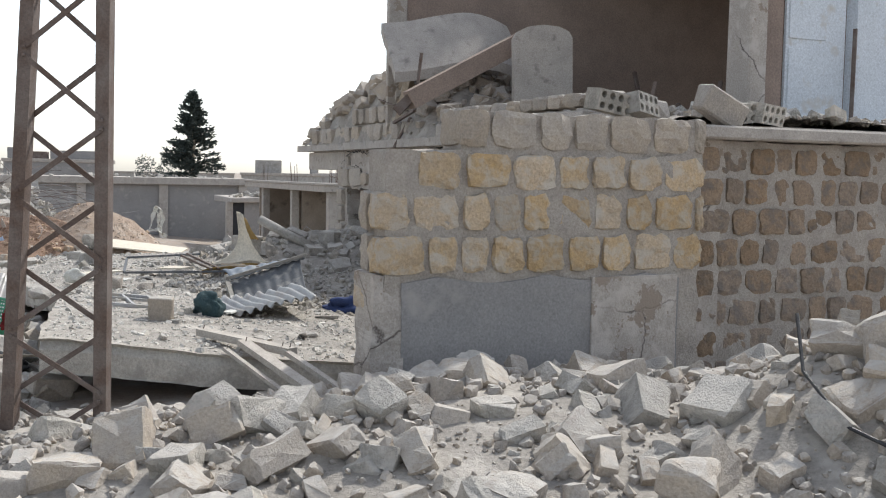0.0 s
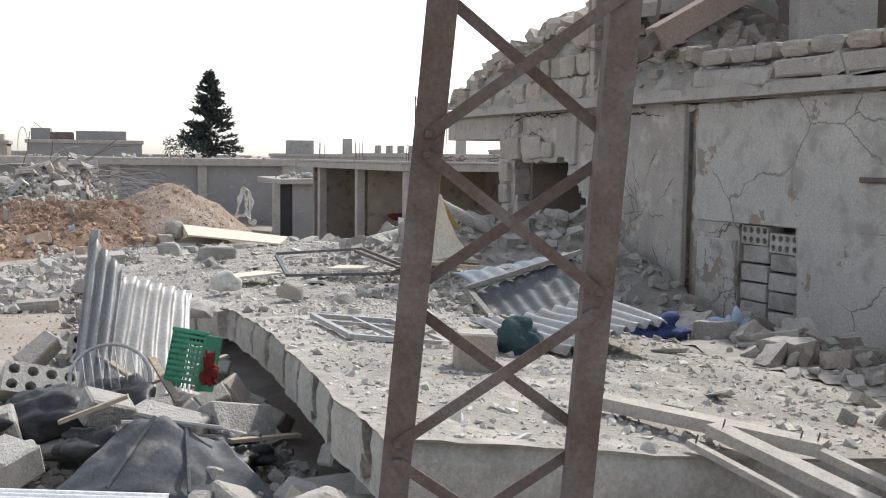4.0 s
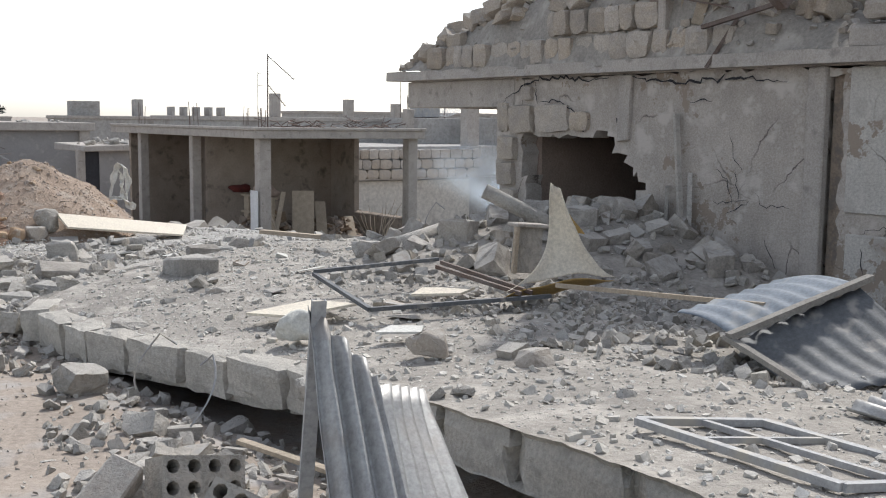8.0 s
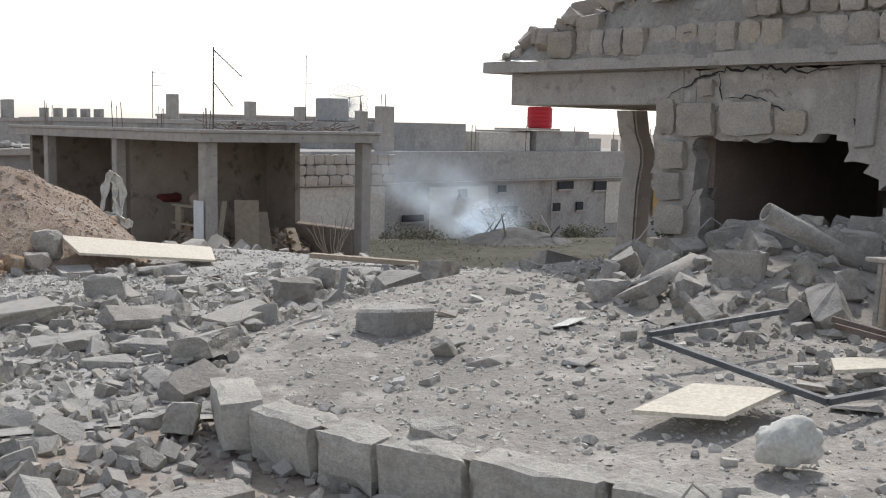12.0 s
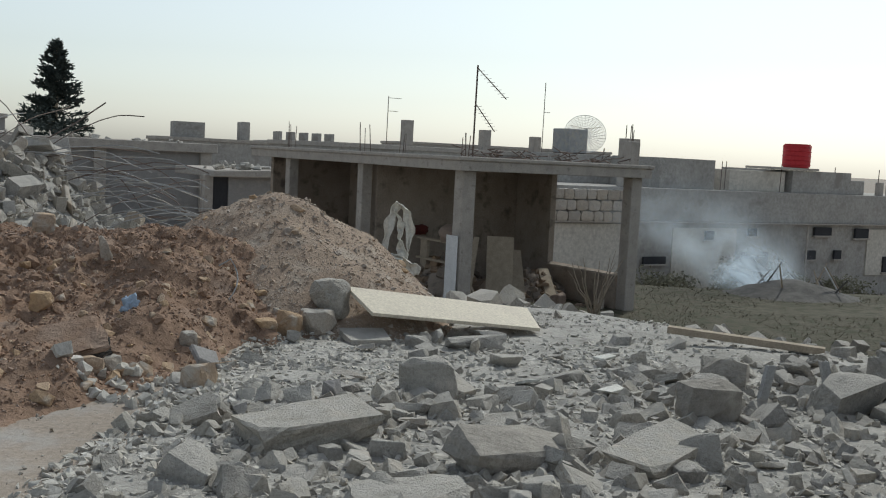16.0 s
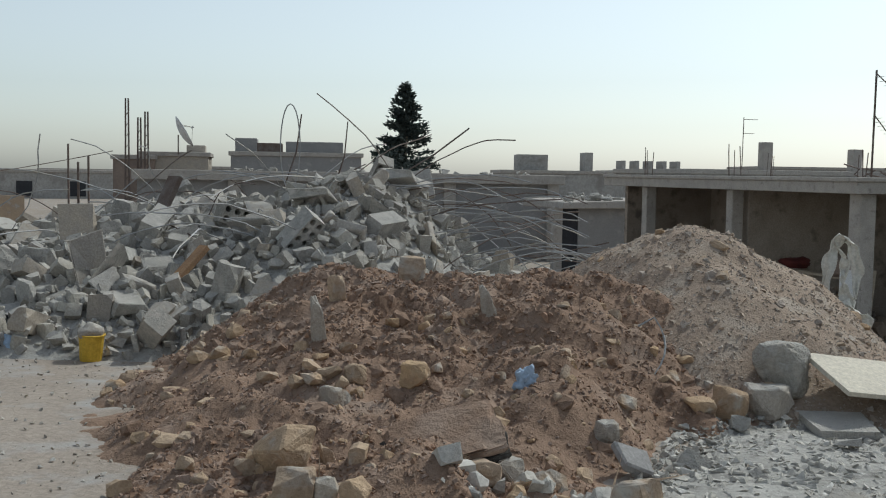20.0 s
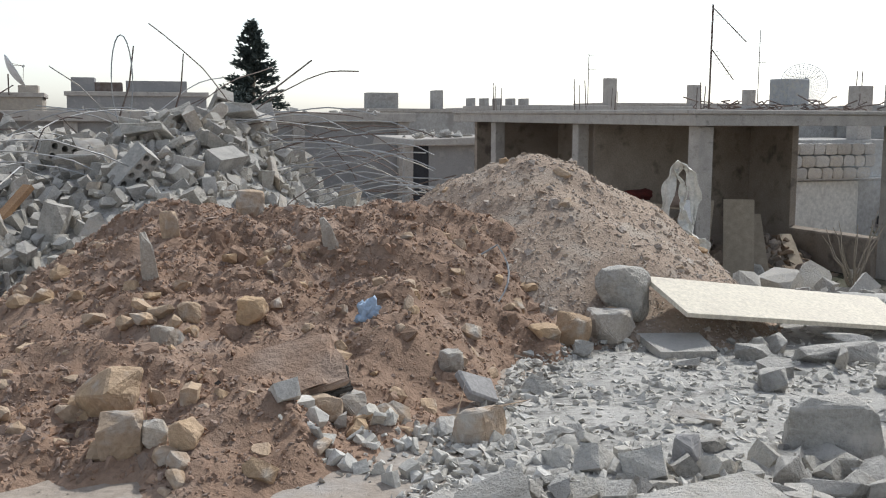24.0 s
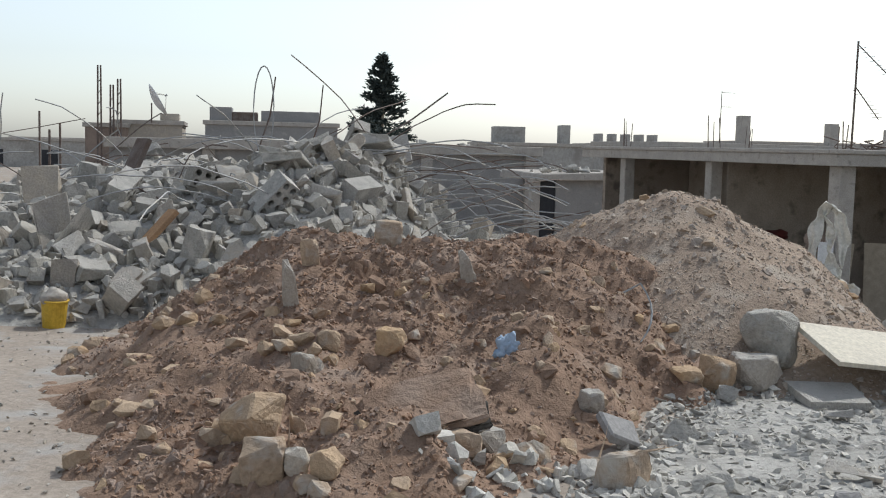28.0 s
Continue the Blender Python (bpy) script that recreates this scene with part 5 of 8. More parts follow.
def big_stone(name, label, x, y, z, sx, sy, sz, material, seed, turn=0.0, flat=0.0, boxy=0.5, group="", n=16, tip=(0, 0)):
    """A single angular stone with roughened faces."""
    rg = random.Random(seed)
    bm = chunk(rg, n, 1.0, boxy)
    bmesh.ops.bevel(bm, geom=list(bm.edges), offset=0.03, segments=1, affect="EDGES")
    bmesh.ops.triangulate(bm, faces=bm.faces)
    bmesh.ops.subdivide_edges(bm, edges=bm.edges[:], cuts=2, use_grid_fill=True)
    for v in bm.verts:
        v.co += v.co.normalized() * 0.05 * noise.fractal(v.co * 3.5 + Vector((seed, 0, 0)), 1.0, 2.0, 4)
    ob = part(name, bm, material, None, m=pose(x, y, z + sz * 0.36, tip[0], tip[1], turn) @ Matrix.Diagonal((sx, sy, sz, 1)), smooth=False)
    return tagged(ob, label, "stone", group)
big_stone("stone", "half-round brown stone on the slab", -4.28, 13.5, 0.30, 0.30, 0.22, 0.22, M_pale, 31, group="stones on the slab")
big_stone("stone", "grey rounded stone at the slab edge", -5.0, 12.85, 0.22, 0.34, 0.24, 0.2, M_conc, 32, group="stones on the slab")
big_stone("stone", "flat pale stone on the slab", -5.45, 16.3, 0.22, 0.5, 0.32, 0.14, M_pale, 33, boxy=0.8, group="stones on the slab")
big_stone("stone", "grey angular stone on the slab", -3.75, 13.0, 0.32, 0.3, 0.2, 0.14, M_pale, 34, boxy=0.8, group="stones on the slab")
big_stone("stone", "grey stone on the slab", -6.2, 15.3, 0.1, 0.34, 0.25, 0.2, M_conc, 35, group="stones on the slab")
cube = part("concrete_lump", block(-0.20, 0.20, -0.16, 0.16, 0, 0.2, 0.02, rough=0.035, rng=random.Random(5)), M_conc, None, m=pose(-5.80, 17.30, 0.27, 3, -4, 28))
tagged(cube, "large squared lump of grey concrete on the slab edge", "concrete lump")
def pipe(name, label, a, b, rad, material):
    t = thing(name, label, "pipe")
    bm = bmesh.new()
    a, b = Vector(a), Vector(b)
    q = (b - a).to_track_quat("Z", "Y")
    rings = []
    for p, rr in ((a, rad), (b, rad), (b, rad * 0.82), (a, rad * 0.82)):
        rings.append([bm.verts.new(p + q @ Vector((math.cos(k * math.pi / 7) * rr, math.sin(k * math.pi / 7) * rr, 0))) for k in range(14)])
    for i in range(4):
        A, B = rings[i], rings[(i + 1) % 4]
        for k in range(14):
            bm.faces.new((A[k], A[(k + 1) % 14], B[(k + 1) % 14], B[k]))
    bmesh.ops.recalc_face_normals(bm, faces=bm.faces)
    part("pipe", bm, material, t, smooth=True)
    return t
pipe("pipe", "short grey concrete pipe lying on the rubble", (-4.02, 17.25, 0.50), (-3.35, 17.55, 0.66), 0.08, M_conc)
pipe("pipe", "grey pipe leaning on the stones by the hole", (-3.02, 17.15, 1.08), (-2.1, 17.0, 0.62), 0.075, M_conc)
stick = thing("post", "weathered grey timber posts leaning on the street wall", "timber post")
for s0, s1, z1, w in ((2.50, 2.72, 1.85, 0.05), (2.42, 2.50, 1.25, 0.045), (2.75, 2.80, 1.1, 0.04)):
    part("post", bar(G(-0.14, s0, 0.35), G(-0.07, s1, z1), w, w), M_conc, stick)
frame2 = thing("cabinet_frame", "battered box frame standing among the stones", "frame")
part("panel", block(-0.14, 0.14, -0.02, 0.02, 0, 0.4, 0.006), M_conc, frame2)
part("top", block(-0.16, 0.16, -0.08, 0.1, 0.4, 0.43, 0.006), M_plaster, frame2)
part("post", block(-0.17, -0.13, -0.08, -0.04, 0, 0.4, 0.004), M_wood, frame2)
frame2.matrix_basis = pose(-2.95, 15.95, 0.45, 0, 4, 15)

# timbers from the slab down to the rubble
for a, b, w, d, lab in (
    ((-1.62, 8.40, 0.44), (-0.55, 6.95, 0.13), 0.10, 0.05, "long pale timber plank sloping off the slab into rubble"),
    ((-2.08, 8.88, 0.45), (-1.18, 8.22, 0.40), 0.11, 0.06, "thick grey timber lying on the slab edge"),
    ((-1.30, 8.30, 0.42), (-0.42, 7.15, 0.14), 0.05, 0.04, "thin timber batten sloping into the rubble"),
    ((-1.75, 8.30, 0.40), (-0.95, 7.35, 0.12), 0.04, 0.03, "thin grey lath sloping into the rubble")):
    tim = thing("timber", lab, "timber", group="planks")
    part("plank", bar(a, b, w, d), M_greywood2, tim)
    for q in (a, b):
        c = Vector(q) * 0.94 + (Vector(a) + Vector(b)) * 0.03
        part("nail", tube([c + Vector((0, 0, d * 0.4)), c + Vector((0.01, 0, d * 0.5 + 0.035))], 0.004, sides=4), M_rust, tim)
cable = thing("cable", "thin dark cable trailing over the rubble heap", "cable")
part("cable", tube([(2.2, 6.1, 1.05), (2.15, 5.8, 0.75), (2.3, 5.5, 0.5), (2.6, 5.2, 0.38), (2.9, 4.9, 0.35)], 0.012), M_black, cable)
cream_stone = part("concrete_block", block(-0.28, 0.28, -0.1, 0.1, 0, 0.26, 0.02, rough=0.02, rng=random.Random(8)), M_pale, None, m=GRID @ pose(0.15, -5.6, 2.44, 0, 24, 5))
tagged(cream_stone, "cream squared stone tipped over on top of the wall", "stone")
for r_, s_, z_, a, b, c in ((-0.95, -5.55, 2.46, 5, 8, 10), (-0.55, -5.5, 2.47, -10, 5, 30), (0.55, -5.45, 2.42, 4, -6, -14), (0.95, -5.5, 2.42, 10, 3, 20)):
    ob = place_mesh("hollow_block", CORED, None, "", GRID @ pose(r_, s_, z_ + 0.1, a, b, c))
    tagged(ob, "hollow concrete block lying on top of the broken wall", "hollow block", "hollow blocks")

# cream panel at the foot of the mound
panel("cream_panel", "large cream panel lying at the foot of the earth heap", "panel", (-7.92, 23.88, 0.31), (-7.71, 23.48, 0.14), (-6.09, 24.05, -0.05), (-6.05, 24.8, 0.03), 0.03, M_cream)
panel("concrete_plate", "flat broken concrete plate in front of the cream panel", "concrete plate", (-8.0, 23.62, -0.02), (-7.9, 23.3, -0.07), (-7.55, 23.35, -0.07), (-7.6, 23.66, -0.02), 0.05, M_conc)
# white sack caught on a pole
sackp = thing("torn_sack", "torn white sack hanging on the pale earth heap", "sack")
def rag_strip(points, width, seed):
    """A limp torn strip hanging along points."""
    P = [np.array(p, float) for p in points]
    def fn(u, v):
        k = min(int(u * (len(P) - 1)), len(P) - 2)
        f = u * (len(P) - 1) - k
        c = P[k] * (1 - f) + P[k + 1] * f
        a = 2.2 * u * 3 + seed
        w = width * (0.5 + 0.8 * abs(noise.noise(Vector((u * 5, seed, 0)))) + 0.3 * math.sin(u * 3.1))
        d = np.array((math.cos(a), 0.6 * math.sin(a), 0.25 * math.sin(a * 1.7)))
        n = noise.noise_vector(Vector((u * 9, v * 3, seed)))
        return c + d * (v - 0.5) * w + 0.035 * np.array((n.x, n.y, n.z))
    sheet_part("cloth", fn, 40, 8, 0.005, M_bag, sackp)
rag_strip(((-7.42, 26.2, 0.25), (-7.36, 26.35, 0.5), (-7.30, 26.4, 0.78), (-7.22, 26.4, 0.94), (-7.12, 26.4, 0.86), (-7.08, 26.4, 0.62), (-7.1, 26.35, 0.4)), 0.14, 1.0)
rag_strip(((-7.5, 26.0, 0.22), (-7.34, 26.15, 0.34), (-7.2, 26.25, 0.40), (-7.08, 26.3, 0.3), (-7.0, 26.3, 0.15)), 0.2, 4.0)
rag_strip(((-7.26, 26.4, 0.9), (-7.18, 26.42, 0.7), (-7.2, 26.4, 0.5), (-7.12, 26.35, 0.3)), 0.12, 7.0)
lumpy("plastic_sheet", "bright blue plastic scrap on the red earth", "plastic sheet", -9.64, 22.72, float(mound_h(-9.64, 22.72)) - 0.02, 0.13, 0.06, 0.15, M_paleblue, 41, rough=1.0, segs=4, freq=3.2, turn=20)

# named boulders round the mound
for k, (x, y, a, b, c, mat, up, lab) in enumerate((
    (-10.66, 21.45, 0.36, 0.30, 0.27, M_boulder, 0, "large tan limestone boulder at the foot of the red heap"),
    (-10.48, 21.12, 0.21, 0.18, 0.19, M_boulder, 0, "tan broken stone below the large boulder"),
    (-10.20, 21.08, 0.14, 0.13, 0.13, M_boulder, 0, "tan stone at the foot of the red heap"),
    (-10.34, 21.12, 0.11, 0.10, 0.10, M_pale, 0, "small pale stone at the foot of the red heap"),
    (-10.47, 21.62, 0.10, 0.09, 0.19, M_boulder, 1, "upright tan stone beside the boulder"),
    (-10.66, 22.32, 0.20, 0.16, 0.15, M_pale, 0, "flat pale stone on the red heap"),
    (-10.58, 22.58, 0.15, 0.12, 0.11, M_boulder, 0, "small squared stone on the red heap"),
    (-10.23, 22.58, 0.18, 0.15, 0.14, M_boulder, 0, "ochre stone stuck in the red heap"),
    (-11.02, 23.80, 0.14, 0.12, 0.26, M_boulder, 1, "upright ochre stone on the ridge of the heap"),
    (-10.95, 23.12, 0.12, 0.11, 0.40, M_pale, 1, "tall pale stone stuck upright in the heap"),
    (-9.97, 23.70, 0.12, 0.10, 0.26, M_pale, 1, "upright pale stone near the ridge of the heap"),
    (-10.62, 24.40, 0.22, 0.2, 0.2, M_boulder, 0, "round orange-brown stone on the crest of the heap"),
    (-9.02, 21.55, 0.27, 0.24, 0.21, M_boulder, 0, "tan squared boulder at the edge of the gravel"),
    (-8.07, 23.85, 0.38, 0.32, 0.34, M_conc, 0, "pale grey boulder beside the cream panel"),
    (-8.16, 23.62, 0.36, 0.28, 0.24, M_pale, 0, "pale tan boulder beside the cream panel"),
    (-8.42, 23.45, 0.24, 0.22, 0.22, M_boulder, 0, "rounded ochre stone on the red heap"),
    (-8.60, 23.30, 0.22, 0.16, 0.13, M_boulder, 0, "low tan stone at the edge of the heap"),
    (-7.50, 21.42, 0.42, 0.34, 0.34, M_conc, 0, "grey angular lump of concrete on the gravel"),
    (-8.15, 21.28, 0.13, 0.12, 0.16, M_greyplaster, 0, "small dark grey stone on the gravel"),
    (-7.33, 23.35, 0.23, 0.18, 0.14, M_conc, 0, "grey stone before the cream panel"),
    (-7.22, 23.60, 0.16, 0.14, 0.14, M_conc, 0, "small grey stone before the cream panel"),
    (-9.16, 22.40, 0.14, 0.12, 0.12, M_pale, 0, "pale stone beside the dark tile"),
    (-9.73, 21.68, 0.20, 0.15, 0.13, M_boulder, 0, "broken tan stone on the red heap"),
    (-9.64, 21.80, 0.20, 0.14, 0.12, M_pale, 0, "flat pale stone on the red heap"),
    (-6.84, 23.30, 0.60, 0.26, 0.16, M_conc, 0, "long grey concrete slab piece on the gravel"),
    (-5.45, 21.60, 0.34, 0.28, 0.22, M_conc, 0, "grey concrete lump beyond the gravel"))):
    z = float(surf(x, y)) - (0.30 if up else 0.16) * c
    big_stone("boulder", lab, x, y, z, a, b, c * 1.2, mat, 51 + k, turn=(k * 37 % 60) - 30, boxy=0.7 + 0.15 * (k % 2), n=22, group="boulders by the heap", tip=((8, -9) if up else (0, 0)))
crust = thing("asphalt_slab", "lifted crust of old asphalt lying in the red earth", "asphalt slab", pose(-9.93, 21.80, float(mound_h(-9.93, 21.8)) + 0.05, 26, -14, 24))
for name, mat, dz, grow, lab in (("crust", M_earth, 0.03, 1.0, ""), ("underside", M_asphalt, -0.02, 1.04, "dark asphalt")):
    bm = shard(random.Random(77), 0.2)
    bmesh.ops.triangulate(bm, faces=bm.faces)
    bmesh.ops.subdivide_edges(bm, edges=bm.edges[:], cuts=4, use_grid_fill=True)
    for v in bm.verts:
        n = noise.fractal(v.co * 6.0, 1.0, 2.0, 4)
        v.co += Vector((v.co.x * 0.12 * n, v.co.y * 0.12 * n, 0.035 * n))
    part(name, bm, mat, crust, lab, m=pose(0, 0, dz) @ Matrix.Diagonal((0.62 * grow, 0.46 * grow, 0.42, 1)))
loose_block(-9.03, 22.2, -0.04, 38, 20, 40, 0.22, 0.16, 0.05, "dark grey tile leaning on the gravel edge", M_greyplaster)

# broken slab pieces on the gravel
PIECE_RNG = random.Random(88)
for k in range(40):
    x, y = PIECE_RNG.uniform(-9.0, -4.6), PIECE_RNG.uniform(17.6, 24.2)
    if x < -9.0 + 0.22 * (y - 17.6) + 0.3 or bool(inside_slab(*to_grid(x, y))):
        continue
    w = PIECE_RNG.uniform(0.2, 0.55)
    bm = chunk(PIECE_RNG, 14, 1.0, 0.75)
    bmesh.ops.bevel(bm, geom=list(bm.edges), offset=0.02, segments=1, affect="EDGES")
    ob = part("slab_piece", bm, M_conc, None, m=pose(x, y, float(ground_h(x, y)) + 0.03, PIECE_RNG.gauss(0, 6), PIECE_RNG.gauss(0, 6), PIECE_RNG.uniform(0, 180)) @ Matrix.Diagonal((w, w * PIECE_RNG.uniform(0.4, 0.7), PIECE_RNG.uniform(0.14, 0.24), 1)))
    tagged(ob, "broken grey piece of concrete slab lying in the gravel", "slab piece", "slab pieces")
tim = thing("timber", "pale timber lying at the far edge of the rubble", "timber", group="planks")
part("plank", bar((-4.9, 23.9, 0.0), (-3.7, 23.2, -0.05), 0.12, 0.06), M_wood, tim)
for x, y, a in ((-5.2, 21.3, 12), (-4.5, 21.5, -18)):
    st = thing("steel_stub", "pale steel stub standing in the rubble", "steel angle", group="stubs")
    part("angle", channel((x, y, -0.25), (x + math.sin(radians(a)) * 0.4, y, 0.18), 0.06, 0.05, 0.006), M_zinc, st)

# ---- shop ----
def starters(parent, r, s, z, n, h, rng, spread=0.18):
    for _ in range(n):
        x, y = r + rng.uniform(-spread, spread), s + rng.uniform(-spread, spread)
        part("starter_bar", tube([(x, y, z - 0.02), (x + rng.uniform(-0.06, 0.06), y + rng.uniform(-0.06, 0.06), z + h * rng.uniform(0.6, 1.1))], 0.012, sides=4), M_rust, parent)
def shop():
    h = thing("shop_building", "grey concrete shop frame with open bays and flat roof", "building", GRID)
    F, C, T = -2.6, 1.16, 1.50
    rg = random.Random(71)
    part("roof", block(5.25, 11.3, 23.95, 37.0, C, T - 0.1, 0.01), M_cwall, h)
    part("kerb", block(5.2, 11.35, 23.9, 24.15, T - 0.1, T, 0.02), M_cwall, h)
    part("kerb", block(5.2, 5.45, 24.16, 37.0, T - 0.1, T, 0.02), M_cwall, h)
    for r, s, w in ((5.68, 24.35, 0.38), (11.0, 24.35, 0.36), (5.62, 29.4, 0.32), (5.62, 34.4, 0.32), (10.7, 36.3, 0.32)):
        bm = block(r - w / 2, r + w / 2, s - w / 2, s + w / 2, F - 0.6, C, 0.02, rough=0.01, rng=rg)
        starters(part("column", bm, M_cwall, h), r, s, T, 4, 0.75, rg)
    part("white_paint", block(5.38, 5.395, 24.1, 24.6, F, -0.4), M_white, h, "white painted lower part")
    for r, s in ((10.95, 24.4),):
        stub = part("stub_column", block(r - 0.15, r + 0.15, s - 0.15, s + 0.15, T - 0.1, T + 0.62, 0.015, rough=0.015, rng=rg), M_cwall, h)
        starters(stub, r, s, T + 0.6, 3, 0.5, rg, 0.1)
    part("back_wall", block(5.9, 10.74, 29.2, 29.4, F, C), M_shopwall, h)
    part("rear_wall", block(5.9, 10.9, 36.6, 36.8, F, C), M_shopwall, h)
    part("side_wall", block(10.75, 10.95, 27.5, 36.1, F, C, 0.01, rough=0.02, rng=rg), M_shopwall, h)
    part("inner_wall", block(8.8, 9.0, 29.41, 36.59, F, C), M_shopwall, h)
    part("floor", block(5.5, 11.0, 24.1, 36.6, F - 0.3, F), M_conc, h)
    part("low_wall", block(10.72, 10.95, 24.56, 27.49, F, -1.45, 0.03, rough=0.05, rng=rg), M_shopwall, h, "broken low wall")
    return h
shop()
# clutter in the shop
M_darkred = surface("dark_red_cloth", (0.11, 0.025, 0.02), (0.07, 0.02, 0.018), 6, 0.9, 0.3, 40)
rg = random.Random(81)
shelf = thing("shelf", "broken wooden shelving in the shop", "shelf", GRID)
for s in (26.2, 28.0):
    part("upright", block(6.9, 7.0, s, s + 0.35, -2.6, -0.8, 0.01), M_wood, shelf)
for z in (-2.0, -1.4, -0.85):
    part("board", block(6.85, 7.05, 26.1, 28.5, z, z + 0.06, 0.005), M_wood, shelf)
for a, b, w in (((6.2, 24.9, -2.6), (7.2, 26.0, -0.6), 0.14), ((6.9, 25.0, -2.6), (6.4, 25.8, -0.9), 0.1), ((8.4, 25.5, -2.6), (8.8, 26.5, -1.0), 0.35), ((9.6, 25.5, -2.6), (10.2, 27, -1.6), 0.3)):
    t = thing("plank", "plank leaning among the shop's debris", "timber", GRID, group="planks")
    part("plank", bar(a, b, w, 0.06), M_wood, t)
lumpy("clothes", "dark red bundle of cloth on the shop shelf", "cloth", *G(6.9, 28.6, -0.75), 0.7, 0.5, 0.32, M_darkred, 91, rough=0.4)
lumpy("sack", "dark sack in the shop", "sack", *G(6.9, 26.6, -0.78), 0.8, 0.5, 0.5, M_brown, 92, rough=0.4)
for k in range(26):
    r, s = rg.uniform(6.0, 10.5), rg.uniform(24.6, 28.6)
    q = G(r, s, -2.6)
    big_stone("debris_lump", "dusty lump of debris on the shop floor", q.x, q.y, -2.62, rg.uniform(0.4, 1.0), rg.uniform(0.3, 0.8), rg.uniform(0.25, 0.7), (M_conc, M_pale, M_brown)[k % 3], 300 + k, turn=k * 41, group="shop debris", n=12)
bush = thing("dead_bush", "leafless dead bush before the shop", "bush", GRID)
for k in range(12):
    a = rg.uniform(0, 6.28)
    p = [Vector((9.3, 23.6, -2.5))]
    for i in range(5):
        p.append(p[-1] + Vector((math.cos(a) * 0.16 + rg.uniform(-0.1, 0.1), math.sin(a) * 0.1, rg.uniform(0.18, 0.42))))
    part("twig", tube(p, 0.028, sides=4, taper=0.3), M_wood, bush)

def dish(x, y, z, rad, yaw, tilt, label, mesh_=True):
    t = thing("satellite_dish", label, "satellite dish", pose(x, y, z, 0, 0, yaw))
    M = pose(0, 0, rad * 1.15, 90 - tilt, 0, 0)
    def fn(u, v):
        a, r = u * 2 * math.pi, v * rad
        return np.array(M @ Vector((math.cos(a) * r, math.sin(a) * r, 0.28 * r * r / rad)))
    if mesh_:
        bowl = part("bowl_rim", tube([fn(k / 32, 1.0) for k in range(33)], 0.02, sides=5), M_white, t)
        for k in range(32):
            part("rib", tube([fn(k / 32, j / 5) for j in range(6)], 0.014, sides=4), M_white, bowl)
        for j in range(1, 15):
            part("ring", tube([fn(k / 24, j / 14) for k in range(25)], 0.013, sides=4), M_white, bowl)
    else:
        sheet_part("bowl", fn, 24, 6, 0.015, M_white, t)
    part("pole", tube([(0, 0.1, -0.02), (0, 0.1, rad * 1.1)], 0.04), M_rust, t)
    for a in (0.5, 2.6, 4.7):
        part("strut", tube([M @ Vector((math.cos(a) * rad * 0.9, math.sin(a) * rad * 0.9, 0.22 * rad)), M @ Vector((0, 0, rad * 0.8))], 0.012, sides=4), M_rust, t)
    part("feed", tube([M @ Vector((0, 0, rad * 0.72)), M @ Vector((0, 0, rad * 0.86))], 0.06), M_zinc, t)
q = G(33.2, 53.6, 1.6)
dish(q.x, q.y, q.z, 1.25, -10, 25, "pale mesh satellite dish on a flat roof")
tank = thing("roof_tank", "square galvanised water tank on a flat roof", "water tank", GRID)
part("tank", block(27.75, 29.1, 48.3, 49.7, 1.95, 3.25, 0.04), M_zinc, tank)
part("stand", block(27.8, 29.0, 48.4, 49.6, 1.9, 1.95), M_rust, tank)
def antenna(x, y, z, h, booms, label):
    t = thing("tv_antenna", label, "antenna", pose(x, y, z, 0, 0, 23.5))
    part("mast", tube([(0, 0, 0), (0.02, 0, h)], 0.022, sides=5), M_rust, t)
    for z0, z1, L in booms:
        boom = part("boom", tube([(0, 0, z0), (L, 0, z1)], 0.014, sides=4), M_rust, t)
        for k in range(1, 9):
            f = k / 8.5
            part("element", tube([(L * f, -0.16, z0 + (z1 - z0) * f), (L * f, 0.16, z0 + (z1 - z0) * f)], 0.006, sides=3), M_zinc, boom)
q = G(5.85, 24.35, 1.48)
antenna(q.x, q.y, q.z, 2.2, ((2.15, 1.45, 0.9), (1.3, 0.65, 0.6)), "tall rusty television mast with two drooping aerials")
antenna(-3.2, 72.0, 1.9, 2.6, ((2.5, 2.5, 0.8), (1.8, 1.8, 0.6)), "thin television aerial on a far roof")
antenna(5.4, 72.0, 1.9, 3.8, ((2.2, 2.2, 0.4),), "thin leaning aerial on a far roof")
rebar_heap = thing("scrap_bars", "tangle of scrap bars lying on the shop roof", "scrap", GRID)
for k in range(34):
    x, y = rg.uniform(6.2, 10.8), rg.uniform(24.1, 26.2)
    p = [Vector((x, y, 1.5))]
    for i in range(4):
        p.append(p[-1] + Vector((rg.uniform(-0.35, 0.35), rg.uniform(-0.2, 0.2), rg.uniform(-0.06, 0.14))))
        p[-1].z = max(1.5, p[-1].z)
    part("bar", tube(p, 0.016, sides=4), M_rust, rebar_heap)

